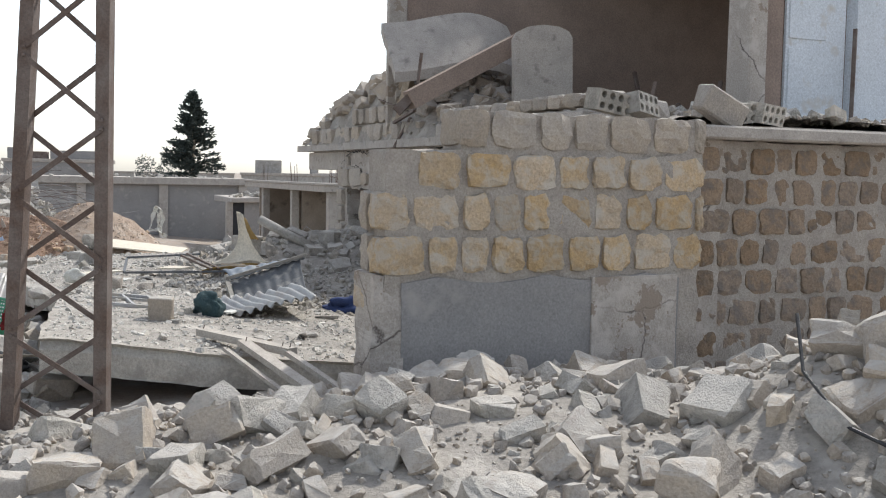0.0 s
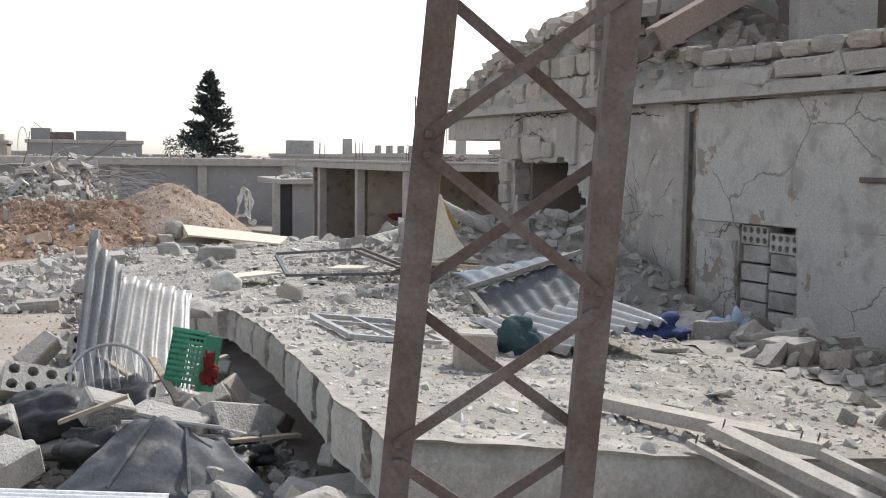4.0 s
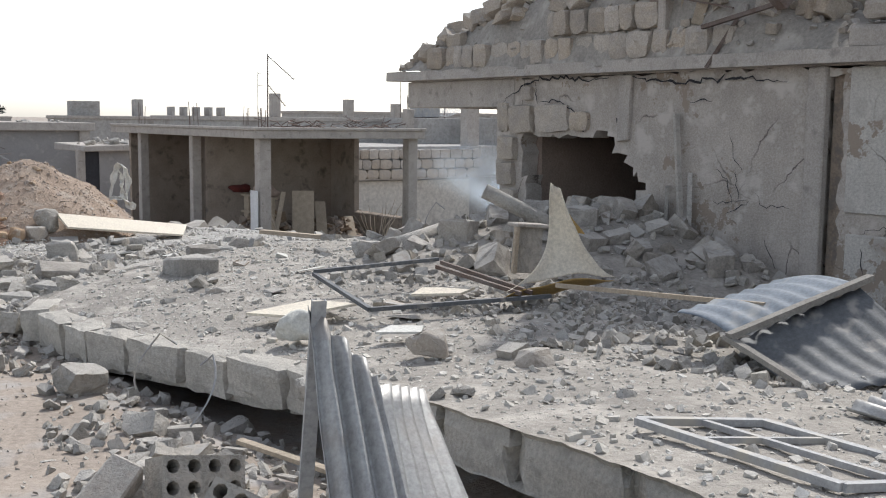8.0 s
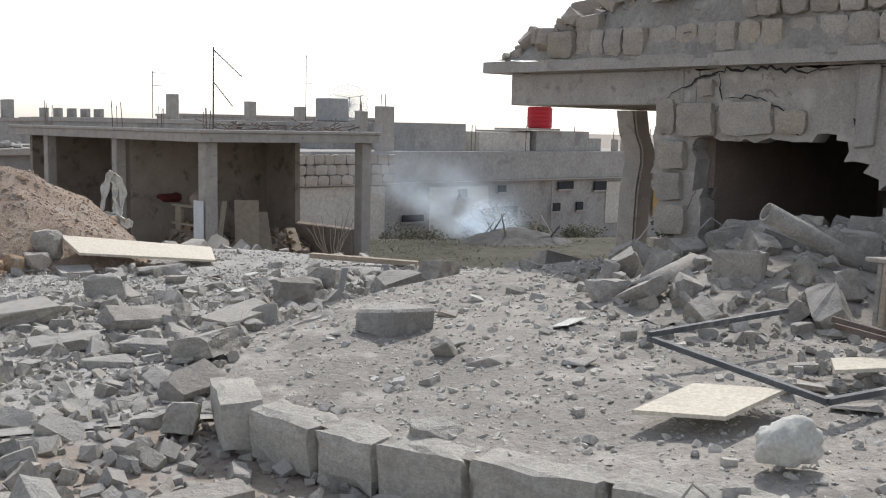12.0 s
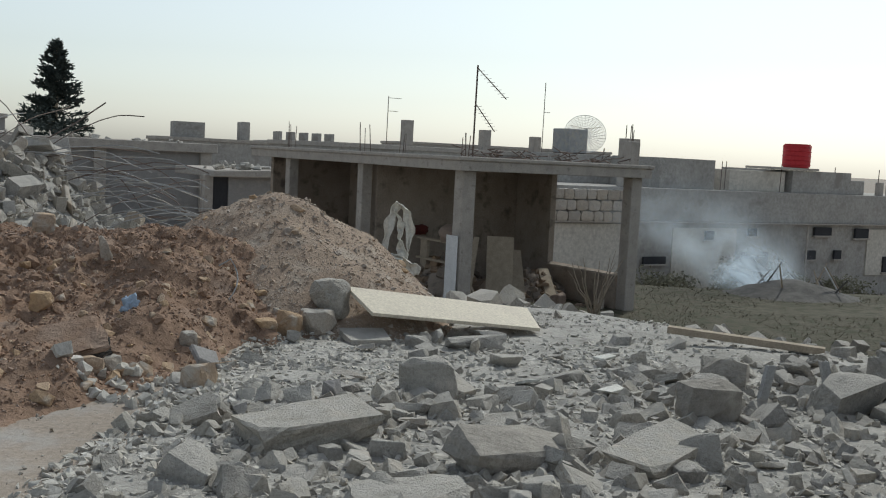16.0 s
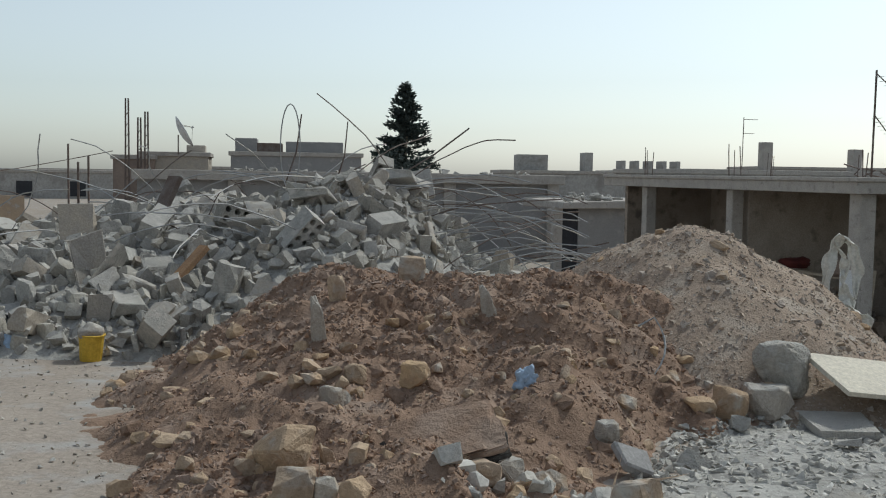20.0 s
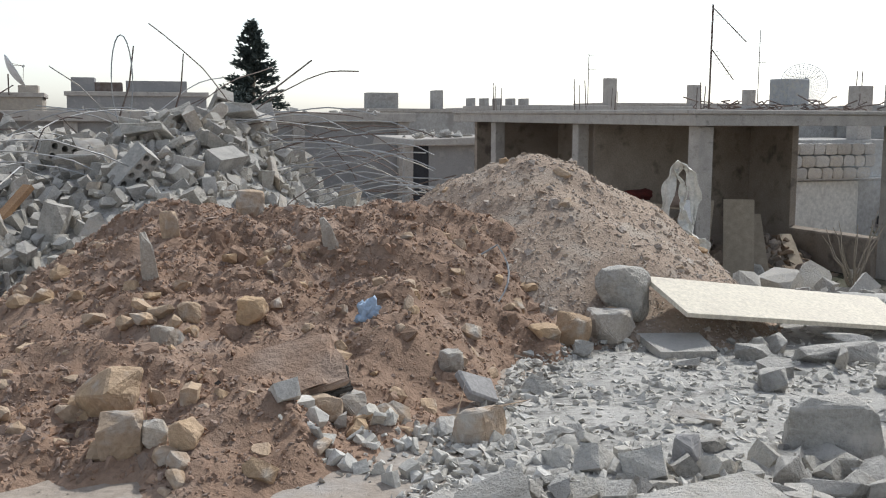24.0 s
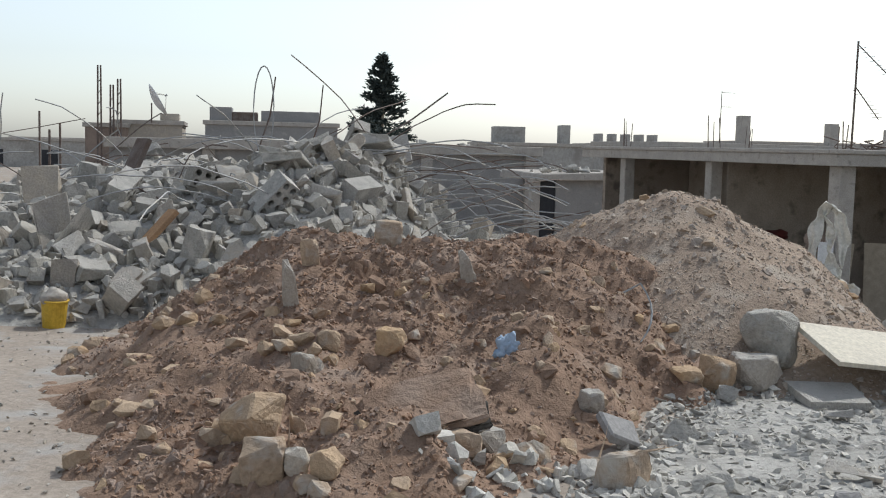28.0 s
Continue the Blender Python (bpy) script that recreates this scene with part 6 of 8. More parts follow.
def annex():
    h = thing("annex_building", "low grey rendered building with a broken roof and a doorway filled with a panel coloured dark as shade", "building", GRID)
    part("wall", block(-9.5, 7.9, 48.8, 56, -3.4, 1.05), M_greyplaster, h)
    for r in (-6.0, -1.6, 2.9, 7.5):
        part("pier", block(r, r + 0.5, 48.6, 48.79, -3.4, 1.05, 0.01), M_cwall, h)
    part("roof", block(-9.7, 8.2, 48.4, 56.2, 1.05, 1.45, 0.02), M_cwall, h)
    return h
annex()
def lean_to():
    h = thing("lean_to", "low grey lean-to with a collapsed roof edge", "building", GRID)
    part("wall", block(6.35, 8.9, 42.0, 42.2, -3.4, 0.25), M_greyplaster, h)
    # no real recess: a dark panel paints the shade of the doorway
    part("doorway", block(5.75, 6.34, 42.05, 42.1, -3.4, 0.25), M_dark, h, "doorway filled with a panel coloured dark as shade")
    part("broken_roof", block(5.6, 9.4, 41.6, 46, 0.26, 0.55, 0.03, rough=0.08, rng=random.Random(3)), M_cwall, h)
    part("post", block(5.4, 5.74, 42.0, 42.3, -3.4, 0.3, 0.01), M_cwall, h)
    return h
lean_to()
for k in range(60):
    if k < 28:
        q = G(rg.uniform(5.7, 9.3), rg.uniform(41.7, 45), 0.55)
    else:
        q = G(rg.uniform(-6, 8), rg.uniform(48.5, 54), 1.45)
    big_stone("debris_lump", "grey lump of debris on the low roof", q.x, q.y, q.z - 0.04, rg.uniform(0.15, 0.6), rg.uniform(0.15, 0.5), rg.uniform(0.12, 0.42), M_conc, 400 + k, group="roof debris", n=10)

# ---- two-storey terrace ----
def terrace():
    h = thing("terrace_building", "long two-storey pale rendered building with small windows", "building", GRID)
    rg = random.Random(9)
    part("wall", block(12, 52, 42.5, 58, -7, -1.35), M_far, h)
    part("parapet", block(12, 52, 42.3, 57.8, -1.28, 0.38, 0.02), M_far, h)
    part("string_course", block(11.8, 52.2, 42.05, 58, -1.35, -1.28, 0.01), M_cwall, h)
    part("stair_room", block(26.4, 30.4, 47.2, 50.6, 0.38, 1.9, 0.02), M_far, h)
    part("stair_room", block(31.6, 35.4, 52.4, 55.4, 0.38, 1.6, 0.02), M_far, h)
    part("white_wall", block(45.7, 50.4, 42.42, 42.5, -4.3, -1.6), M_farpale, h, "whitewashed stretch of wall")
    part("white_wall", block(12.2, 27.0, 42.42, 42.5, -6.9, -1.43), M_farpale, h, "pale rendered stretch of wall")
    part("white_wall", block(30.2, 34.8, 42.44, 42.5, -4.9, -1.6), M_farpale, h, "pale rendered stretch of wall")
    for r0, r1, z0, z1 in ((35.2, 37.2, -3.95, -2.85), (35.6, 36.2, -2.0, -1.6), (40.9, 42.3, -1.95, -1.5), (44.4, 45.6, -2.1, -1.55), (28.2, 29.7, -3.42, -3.05), (47.2, 48.7, -4.12, -3.2), (40.4, 41.1, -3.3, -2.8), (42.7, 43.3, -3.3, -2.8), (32.4, 33.0, -2.2, -1.75)):
        # window depth is a dark box, its shade painted
        w = part("window", block(r0, r1, 42.3, 42.415, z0, z1), M_dark, h, "small window with its shaded depth coloured dark")
        part("sill", block(r0 - 0.1, r1 + 0.1, 42.24, 42.42, z0 - 0.1, z0 - 0.005), M_cwall, w)
    part("drainpipe", tube([(40.2, 42.25, -1.4), (40.2, 42.25, -4.5)], 0.06), M_cwall, h)
    part("roof_room", block(29.75, 33.65, 43.2, 47, 0.38, 1.93, 0.02), M_far, h)
    part("roof_room", block(34.55, 38.9, 43.0, 48, 0.38, 1.5, 0.02), M_farpale, h, "pale rendered roof room")
    part("stair_room", block(39.2, 44.2, 42.75, 48, 0.38, 1.62, 0.02), M_far, h)
    part("stair_room", block(44.21, 45.5, 42.8, 48, 0.38, 1.2, 0.02), M_far, h)
    part("tank_plate", block(37.2, 41.2, 42.6, 44.4, 1.63, 1.76, 0.02), M_cwall, h)
    part("tall_column", block(26.95, 27.75, 42.6, 43.3, 0.38, 2.75, 0.02), M_cwall, h)
    for r in (46.75, 47.75, 48.45, 50.2):
        part("stub_column", block(r, r + 0.42, 42.7, 43.0, 0.38, 1.15, 0.02), M_cwall, h)
    for r in (33.9, 34.2, 38.5, 43.0, 51.0, 27.1, 27.4, 47.0):
        part("starter_bar", tube([(r, 43, 0.38), (r + 0.05, 43, 3.4 if r < 27.5 else 1.9)], 0.03, sides=4), M_rust, h)
    part("ochre_wall", block(50.6, 54.0, 42.2, 42.29, -4.0, -2.2), M_ochre, h, "ochre painted wall")
    part("slate_edge", block(50.4, 54.0, 42.0, 42.19, -2.2, -2.0), M_farpale, h)
    # stone courses above the pale stretch
    st = stone_family(M_pale, 500, 4)
    for j in range(3):
        x = 12.2
        while x < 27:
            w = rg.uniform(0.5, 0.8)
            ob = new("stone", rg.choice(st))
            ob.parent = h
            ob.matrix_basis = pose(x + w / 2, 42.15, -1.05 + j * 0.52) @ Matrix.Diagonal((w - 0.05, 0.3, 0.48, 1))
            x += w
    return h
terrace()
red = thing("water_tank", "red plastic rooftop water tank", "water tank", GRID)
bm = bmesh.new()
bmesh.ops.create_cone(bm, segments=24, radius1=0.76, radius2=0.76, depth=1.32, cap_ends=True, matrix=Matrix.Translation((40.05, 43.3, 2.42)))
bmesh.ops.bevel(bm, geom=[e for e in bm.edges if abs(e.verts[0].co.z - e.verts[1].co.z) < 0.01], offset=0.06, segments=2, affect="EDGES")
part("tank", bm, M_redtank, red, smooth=False)
for k in range(5):
    part("rib", tube([(40.05 + 0.77 * math.cos(a), 43.3 + 0.77 * math.sin(a), 1.92 + 0.25 * k) for a in np.linspace(0, 6.283, 25)], 0.025, sides=4), M_redtank, red)

# ---- far skyline ----
def house(name, label, x, y, yaw, w, d, z0, z1, material, wins=(), extras=()):
    t = thing(name, label, "building", pose(x, y, 0, 0, 0, yaw), group="far houses")
    part("wall", block(-w / 2, w / 2, 0, d, z0, z1, 0.02), material, t)
    part("parapet", block(-w / 2 - 0.12, w / 2 + 0.12, -0.12, d + 0.1, z1 - 0.02, z1 + 0.22, 0.02), M_cwall, t)
    for wx, wz, ww, wh in wins:
        # dark box paints the unlit inside of the window
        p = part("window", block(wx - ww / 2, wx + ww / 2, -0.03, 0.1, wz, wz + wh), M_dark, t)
    for ex in extras:
        kind, x0, x1, h0 = ex
        part(kind, block(x0, x1, 0.6, 2.6, z1 + 0.22, z1 + 0.22 + h0, 0.02), material if kind != "tank_box" else M_rust, t)
    return t
house("house", "grey flat-roofed house behind the rubble heap", -27.0, 74.0, 17, 7.2, 8, -3, 2.3, M_greyplaster, extras=(("tank_box", -2.2, -0.8, 0.5), ("roof_room", -3.4, -2.2, 0.75), ("roof_room", -0.6, 2.6, 0.6)))
house("house", "pale flat-roofed house with a brown shed", -33.3, 72.0, 20, 3.6, 6, -3, 2.2, M_pale, extras=(("roof_room", 0.6, 1.6, 0.4),))
house("shed", "dark brown shed on a low roof", -35.2, 71.0, 20, 2.2, 4, -3, 2.0, M_brown)
house("house", "low ochre house down the street", -45, 66, 35, 8, 8, -3, 1.2, M_ochre, wins=((-2, -1.2, 1.0, 1.2), (2, -1.2, 1.0, 1.2)))
house("house", "hazy far grey house", -52, 96, 30, 16, 8, -3, 1.1, M_far, wins=((-4, -0.8, 1.2, 1.2), (0, -0.8, 1.2, 1.2), (4, -0.8, 1.2, 1.2)))
house("house", "hazy far grey house", -42, 110, 24, 14, 8, -3, 1.6, M_far, wins=((-4, -0.6, 1.4, 1.3), (3, -0.6, 1.4, 1.3)))
house("house", "far house with starter columns", -13.0, 92, 12, 9, 8, -3, 1.6, M_far, extras=(("roof_room", -3.4, -1.2, 1.1), ("roof_room", 1.4, 2.0, 1.3)))
house("house", "far house with starter columns", -6.5, 95, 12, 6, 8, -3, 1.7, M_far, extras=(("roof_room", -2.6, -2.3, 0.7), ("roof_room", -1.6, -1.3, 0.7), ("roof_room", -0.6, -0.3, 0.7), ("roof_room", 0.4, 0.7, 0.7), ("roof_room", 1.4, 1.7, 0.7)))
house("house", "hazy far house beyond the terrace", 14, 120, 10, 22, 10, -6, 2.4, M_far)
house("house", "hazy far house beyond the porch", 46, 110, -5, 30, 10, -8, -0.5, M_far, wins=((-6, -3, 1.6, 1.6), (0, -3, 1.6, 1.6), (6, -3, 1.6, 1.6)))
house("house", "hazy far house on the plain", -72, 150, 25, 26, 10, -4, 1.2, M_far)
house("house", "hazy far house on the plain", -58, 190, 20, 40, 12, -4, 1.4, M_far)
back_house = house("house", "grey flat-roofed house behind the shop with stub columns", 1.0, 71.0, 23.5, 15.0, 9, -4, 1.65, M_far)
for bx, bz in ((-3.2, 1.35), (1.75, 1.1), (5.2, 0.9)):
    part("stub_column", block(bx - 0.26, bx + 0.26, 0.6, 1.1, 1.87, 1.87 + bz, 0.02), M_cwall, back_house)
dish(-32.9, 71.8, 2.3, 0.95, 118, 30, "white satellite dish on a far roof", False)
for x, y, h in ((-35.2, 70.2, 5.2), (-34.6, 70.4, 4.2), (-34.1, 70.2, 4.5)):
    t = thing("utility_pole", "dark lattice utility pole among far houses", "pole", pose(x, y, -2.5), group="far poles")
    for dx, dy in ((-0.13, 0), (0.13, 0)):
        part("leg", tube([(dx, dy, 0), (dx * 0.6, dy, h + 2.5)], 0.05, sides=4), M_rust, t)
    for k in range(12):
        z = 0.5 + k * (h + 1.6) / 12
        part("rung", bar((-0.13, 0, z), (0.13, 0, z + 0.3), 0.03, 0.03), M_rust, t)
wires = thing("power_line", "power lines sagging between far poles", "power line")
for dz in (0.0,):
    part("wire", tube([(-36 - 30 * k / 10, 70.2 + 4 * k / 10, 2.4 + dz - 1.6 * math.sin(math.pi * k / 10) - 0.03 * k) for k in range(11)], 0.025, sides=3), M_rust, wires)
for x, y, h in ((-44, 80, 3.0), (-40.5, 76, 2.2), (-39, 72, 1.8), (-47.5, 60, 3.4)):
    t = thing("utility_pole", "thin far utility pole", "pole", pose(x, y, -2.5), group="far poles")
    part("pole", tube([(0, 0, 0), (0, 0, h + 2.5)], 0.07, sides=5), M_rust, t)
fence = thing("wall_street_far", "long ochre street wall along the far road", "wall", kind="structure")
part("wall", bar((-30.0, 51.5, -0.4), (-42, 40, -0.4), 0.25, 1.7), M_boulder, fence)

def leafy(name, label, cx, cy, z, rx, rz, n, material, seed, trunk=True):
    t = thing(name, label, "tree" if trunk else "shrub", pose(cx, cy, z))
    rg = random.Random(seed)
    if trunk:
        part("trunk", tube([(0, 0, 0), (0.1, 0, rz)], 0.14, sides=6, taper=0.5), M_wood, t)
    V = []
    blobs = [(rg.uniform(-0.6, 0.6) * rx, rg.uniform(-0.6, 0.6) * rx, rz * rg.uniform(0.5, 1.6), rx * rg.uniform(0.3, 0.6)) for _ in range(14)]
    for _ in range(n):
        bx, by, bz, br = rg.choice(blobs)
        d = Vector((rg.gauss(0, 1), rg.gauss(0, 1), rg.gauss(0, 0.8))).normalized() * br * rg.uniform(0.6, 1.05)
        c = Vector((bx, by, max(0.05, bz))) + d
        c.z = max(c.z, 0.03)
        a = Vector((rg.gauss(0, 1), rg.gauss(0, 1), rg.gauss(0, 1))).normalized() * 0.09
        b = a.orthogonal().normalized() * 0.05
        V += [c - a, c + b, c + a, c - b]
    me = mesh_of("crown", np.array([v[:] for v in V]), np.arange(len(V)).reshape(-1, 4), material)
    place_mesh("crown", me, t)
    return t
leafy("street_tree", "dark green street trees behind the ochre wall", -36, 52, -1.0, 3.0, 1.9, 5000, M_shrub, 5)
leafy("street_tree", "dark green street trees behind the ochre wall", -40, 48, -1.0, 2.4, 1.6, 4000, M_shrub, 6)
leafy("street_tree", "round dark tree beside the tall conifer", -22.5, 84, -2.5, 2.2, 3.0, 3000, M_leaf, 8)
for k, (r, s, rad, hh) in enumerate(((29.5, 37, 1.6, 1.1), (31, 38, 1.9, 1.4), (32.5, 37.5, 1.6, 1.0), (24, 22, 1.0, 0.7), (35.5, 36, 1.6, 0.9), (22, 17.5, 1.0, 0.8), (27.5, 38, 1.2, 0.6), (23, 36, 1.6, 0.7))):
    q = G(r, s)
    leafy("shrub", "grey-green scrubby bush on the low waste ground", q.x, q.y, float(ground_h(q.x, q.y)) - 0.05, rad, hh, 3200, M_shrub, 20 + k, trunk=False)

def spruce():
    x, y, z0, top = -40.5, 170.0, -1.0, 11.5
    t = thing("conifer_tree", "tall dark conifer rising behind the roofs", "tree", pose(x, y, z0) @ Matrix.Diagonal((1.3, 1.3, 1.25, 1)))
    H = top - z0
    part("trunk", tube([(0, 0, 0), (0.1, 0, H * 0.5), (0, 0, H - 0.2)], 0.28, sides=7, taper=0.15), M_wood, t)
    rg = random.Random(4)
    V = []
    limbs = []
    for i in range(170):
        k = (i + rg.random()) / 170
        z = 2.0 + (H - 2.2) * k
        L = (3.7 * (1 - k) ** 0.85 + 0.15) * rg.uniform(0.7, 1.15)
        a = rg.uniform(0, 6.283)
        d = Vector((math.cos(a), math.sin(a), rg.uniform(0.05, 0.5) - 0.25 * (1 - k)))
        limbs.append((z, L, d))
        n = int(8 + 20 * L)
        for j in range(n):
            f = rg.uniform(0.12, 1.0)
            c = Vector((0, 0, z)) + d * L * f + Vector((rg.gauss(0, 0.16), rg.gauss(0, 0.16), rg.gauss(0, 0.14)))
            q = (d + Vector((rg.gauss(0, 0.6), rg.gauss(0, 0.6), rg.uniform(-0.1, 0.7)))).normalized() * rg.uniform(0.3, 0.6)
            w = q.cross(Vector((rg.gauss(0, 1), rg.gauss(0, 1), rg.gauss(0, 1)))).normalized() * 0.13
            V += [c - w, c + w, c + q]
    me = mesh_of("crown", np.array([v[:] for v in V]), np.arange(len(V)).reshape(-1, 3), M_leaf)
    place_mesh("crown", me, t)
    for z, L, d in limbs[::3]:
        part("limb", tube([(0, 0, z), Vector((0, 0, z)) + d * L * 0.9], 0.04, sides=4, taper=0.3), M_wood, t)
spruce()

# ---- rubble, stones and gravel ----
lumps("concrete_lump_piece", 1, 14, 12, 0.85, 0.65, M_conc)
lumps("stone_piece", 2, 14, 24, 0.85, 0.8, M_pale, sharp=None)
lumps("spill_stone", 12, 14, 24, 0.9, 0.85, M_greystone, sharp=None)
lumps("earth_stone", 3, 10, 22, 0.8, 0.5, M_boulder, sharp=False)
lumps("worn_concrete_piece", 7, 14, 22, 0.85, 0.75, M_conc, sharp=None)
RN = random.Random(55)

def strew(n, x0, x1, y0, y1, test, smin, smax, power, seed, zf=surf):
    """Random spots with sizes, small ones more frequent."""
    rs = np.random.RandomState(seed)
    x, y = rs.uniform(x0, x1, n), rs.uniform(y0, y1, n)
    k = test(x, y)
    x, y = x[k], y[k]
    size = smin + (smax - smin) * rs.uniform(0, 1, len(x)) ** power
    return x, y, zf(x, y), size

# heap in front of the stone wall
def front_h(x, y):
    z = bump_at(x, y, 0.6, 6.9, 4.6, 2.6, 0.42) + bump_at(x, y, 3.35, 6.4, 1.9, 1.9, 0.82) + bump_at(x, y, -1.8, 5.9, 1.4, 1.0, 0.12) - bump_at(x, y, -2.0, 8.0, 2.6, 1.7, 0.2)
    return ground_h(x, y) + z + 0.12 * fbm(x * 1.8, y * 1.8, 3, 91)
def front_ok(x, y):
    r, s = to_grid(x, y)
    behind = (s > -6.1) & (r > -3.7)
    under = (s > -5.4) & (r > -6.1)
    rag = np.hypot((x - 0.2) / 5.0, (y - 6.6) / 3.6) + 0.35 * fbm(x * 0.9, y * 0.9, 3, 67) < 1
    return ~behind & ~under & rag
front = thing("rubble_pile", "pile of dusty grey and cream broken masonry before the stone wall", "rubble pile")
me = sheet("bed", front_h, -5.0, 5.2, 2.6, 9.2, 0.12, M_slab, keep=lambda X, Y, Z: front_ok(X, Y))
place_mesh("bed", me, front, "dusty fine rubble")

x, y, z, s = strew(900, -4.6, 4.8, 3.4, 8.6, front_ok, 0.17, 0.46, 1.9, 101, front_h)
s = np.where((x < -0.6) & (y > 6.6), np.minimum(s, 0.22), s)
pieces("concrete_chunk", "concrete_lump_piece", list(zip(x, y, z - 0.07, s * 0.8))[:40], RN, front)
pieces("worn_chunk", "worn_concrete_piece", list(zip(x, y, z - 0.06, s * 1.05))[40:330], RN, front)
pieces("stone_chunk", "stone_piece", list(zip(x, y, z - 0.04, s))[330:625], RN, front)
x, y, z, s = strew(8000, -5.0, 5.0, 2.8, 8.8, front_ok, 0.02, 0.13, 2.4, 102, front_h)
scatter("small_rubble", x, y, z, s, M_pale_j, 103, family=PEBBLES, parent=front)
for k, (px, py, pz, a, b, c) in enumerate(((2.62, 6.2, 0.86, 0.8, 0.6, 0.6), (3.2, 6.1, 0.8, 0.7, 0.6, 0.75), (2.2, 5.9, 0.55, 0.6, 0.5, 0.5), (2.45, 6.0, 0.45, 0.55, 0.45, 0.4), (2.2, 5.6, 0.15, 0.6, 0.5, 0.4), (1.75, 5.9, 0.2, 0.62, 0.36, 0.34), (3.3, 5.4, 0.2, 0.8, 0.6, 0.6), (2.0, 6.9, 0.3, 0.7, 0.5, 0.5), (1.4, 5.2, 0.1, 0.45, 0.4, 0.36), (3.6, 6.9, 0.8, 0.7, 0.6, 0.6), (2.5, 5.1, 0.05, 0.5, 0.4, 0.36), (1.12, 7.75, 0.18, 1.0, 0.42, 0.26), (0.2, 7.45, 0.17, 0.46, 0.4, 0.4), (0.3, 7.75, 0.2, 0.36, 0.3, 0.4), (-3.3, 7.5, 0.1, 0.42, 0.36, 0.4))):
    if px > 1.7 and k < 11:
        px, pz = px + 0.34, pz - 0.2
    big_stone("boulder", "large dusty lump of broken masonry", px, py, pz, a, b, c, (M_pale, M_conc)[k % 2], 600 + k, turn=(k * 53 if k not in (11, 12) else -25), boxy=0.7, group="boulders by the stone wall")

# junk strip between the path and the slab
def junk_ok(x, y):
    r, s = to_grid(x, y)
    return (r > -8.2 + 0.25 * (s + 4)) & (r < slab_edge(s) + 0.5) & (s > -7.5) & (s < 4.6) & ~(inside_slab(r, s))
junk = thing("debris_strip", "strip of blocks and grey debris along the slab edge", "rubble pile")
x, y, z, s = strew(1100, -8.5, -2.5, 6.2, 18, junk_ok, 0.10, 0.28, 2.2, 111, ground_h)
pieces("concrete_chunk", "concrete_lump_piece", list(zip(x, y, z - 0.03, s))[:280], RN, junk)
x, y, z, s = strew(9000, -8.8, -2.5, 6.0, 19, junk_ok, 0.02, 0.12, 2.0, 112, ground_h)
scatter("small_rubble", x, y, z, s, M_conc_j, 113, parent=junk)

# broken blocks at the slab's far corner and on to the gravel
def corner_ok(x, y):
    r, s = to_grid(x, y)
    return (s > 2.2) & (s < 9.0) & ~inside_slab(r, s) & (r < -0.6) & (r > -8.4 + 0.35 * np.clip(s - 4.5, 0, 5)) & (y < 24.6)
cornerp = thing("block_spill", "spill of broken grey blocks beyond the slab corner", "rubble pile")
x, y, z, s = strew(2300, -9.2, -1.0, 15.2, 25, corner_ok, 0.10, 0.31, 2.2, 121, surf)
pieces("concrete_chunk", "concrete_lump_piece", list(zip(x, y, z - 0.03, s))[:140], RN, cornerp)
pieces("worn_chunk", "worn_concrete_piece", list(zip(x, y, z - 0.03, s))[140:295], RN, cornerp)
x, y, z, s = strew(9000, -9.4, -1.0, 15, 25.2, corner_ok, 0.03, 0.16, 2.2, 122, surf)
scatter("small_rubble", x, y, z, s, M_conc_j, 123, parent=cornerp)

# gravel field right of the mound
def field_ok(x, y):
    return (surf(x, y) < ground_h(x, y) + 0.05) & (x > -10.05 + 0.25 * (y - 18)) & (x < -1.5)
gravel = thing("gravel_field", "pale grey gravel and crushed concrete on the ground", "gravel", kind="stuff")
x, y, z, s = strew(28000, -10, -1.5, 17.0, 25.5, field_ok, 0.014, 0.085, 2.6, 131, surf)
scatter("gravel", x, y, z, s, M_grit, 132, family=GRIT, parent=gravel)
x, y, z, s = strew(28000, -9.6, -5.2, 18.0, 23.6, field_ok, 0.02, 0.11, 2.8, 137, surf)
scatter("gravel", x, y, z, s, M_grit, 138, tip=0.5, sink=0.25, family=GRIT, parent=gravel)
field = thing("gravel_lumps", "scattered grey stones lying on the gravel", "stones")
x, y, z, s = strew(900, -9.6, -1.5, 18.2, 26.5, field_ok, 0.06, 0.26, 3.4, 133, surf)
pieces("stone_chunk", "concrete_lump_piece", list(zip(x, y, z - 0.02, s))[:290], RN, field)
far_ok = lambda x, y: (ground_h(x, y) < -0.3) & (surf(x, y) < ground_h(x, y) + 0.1)
x, y, z, s = strew(2600, -8, 6, 24.5, 37, far_ok, 0.06, 0.5, 3.0, 134, ground_h)
scatter("far_rubble", x, y, z, s, M_conc_j, 135, label="grey rubble scattered down the slope to the shop", category="rubble")

# grit over the dirt path
def path_ok(x, y):
    r, s = to_grid(x, y)
    return (surf(x, y) < ground_h(x, y) + 0.05) & ~inside_slab(r, s)
x, y, z, s = strew(20000, -16, -4, 8, 27, path_ok, 0.008, 0.05, 2.8, 141, ground_h)
scatter("path_grit", x, y, z, s, M_pale_j, 142, family=GRIT, label="small stones and grit on the dirt path", category="grit")

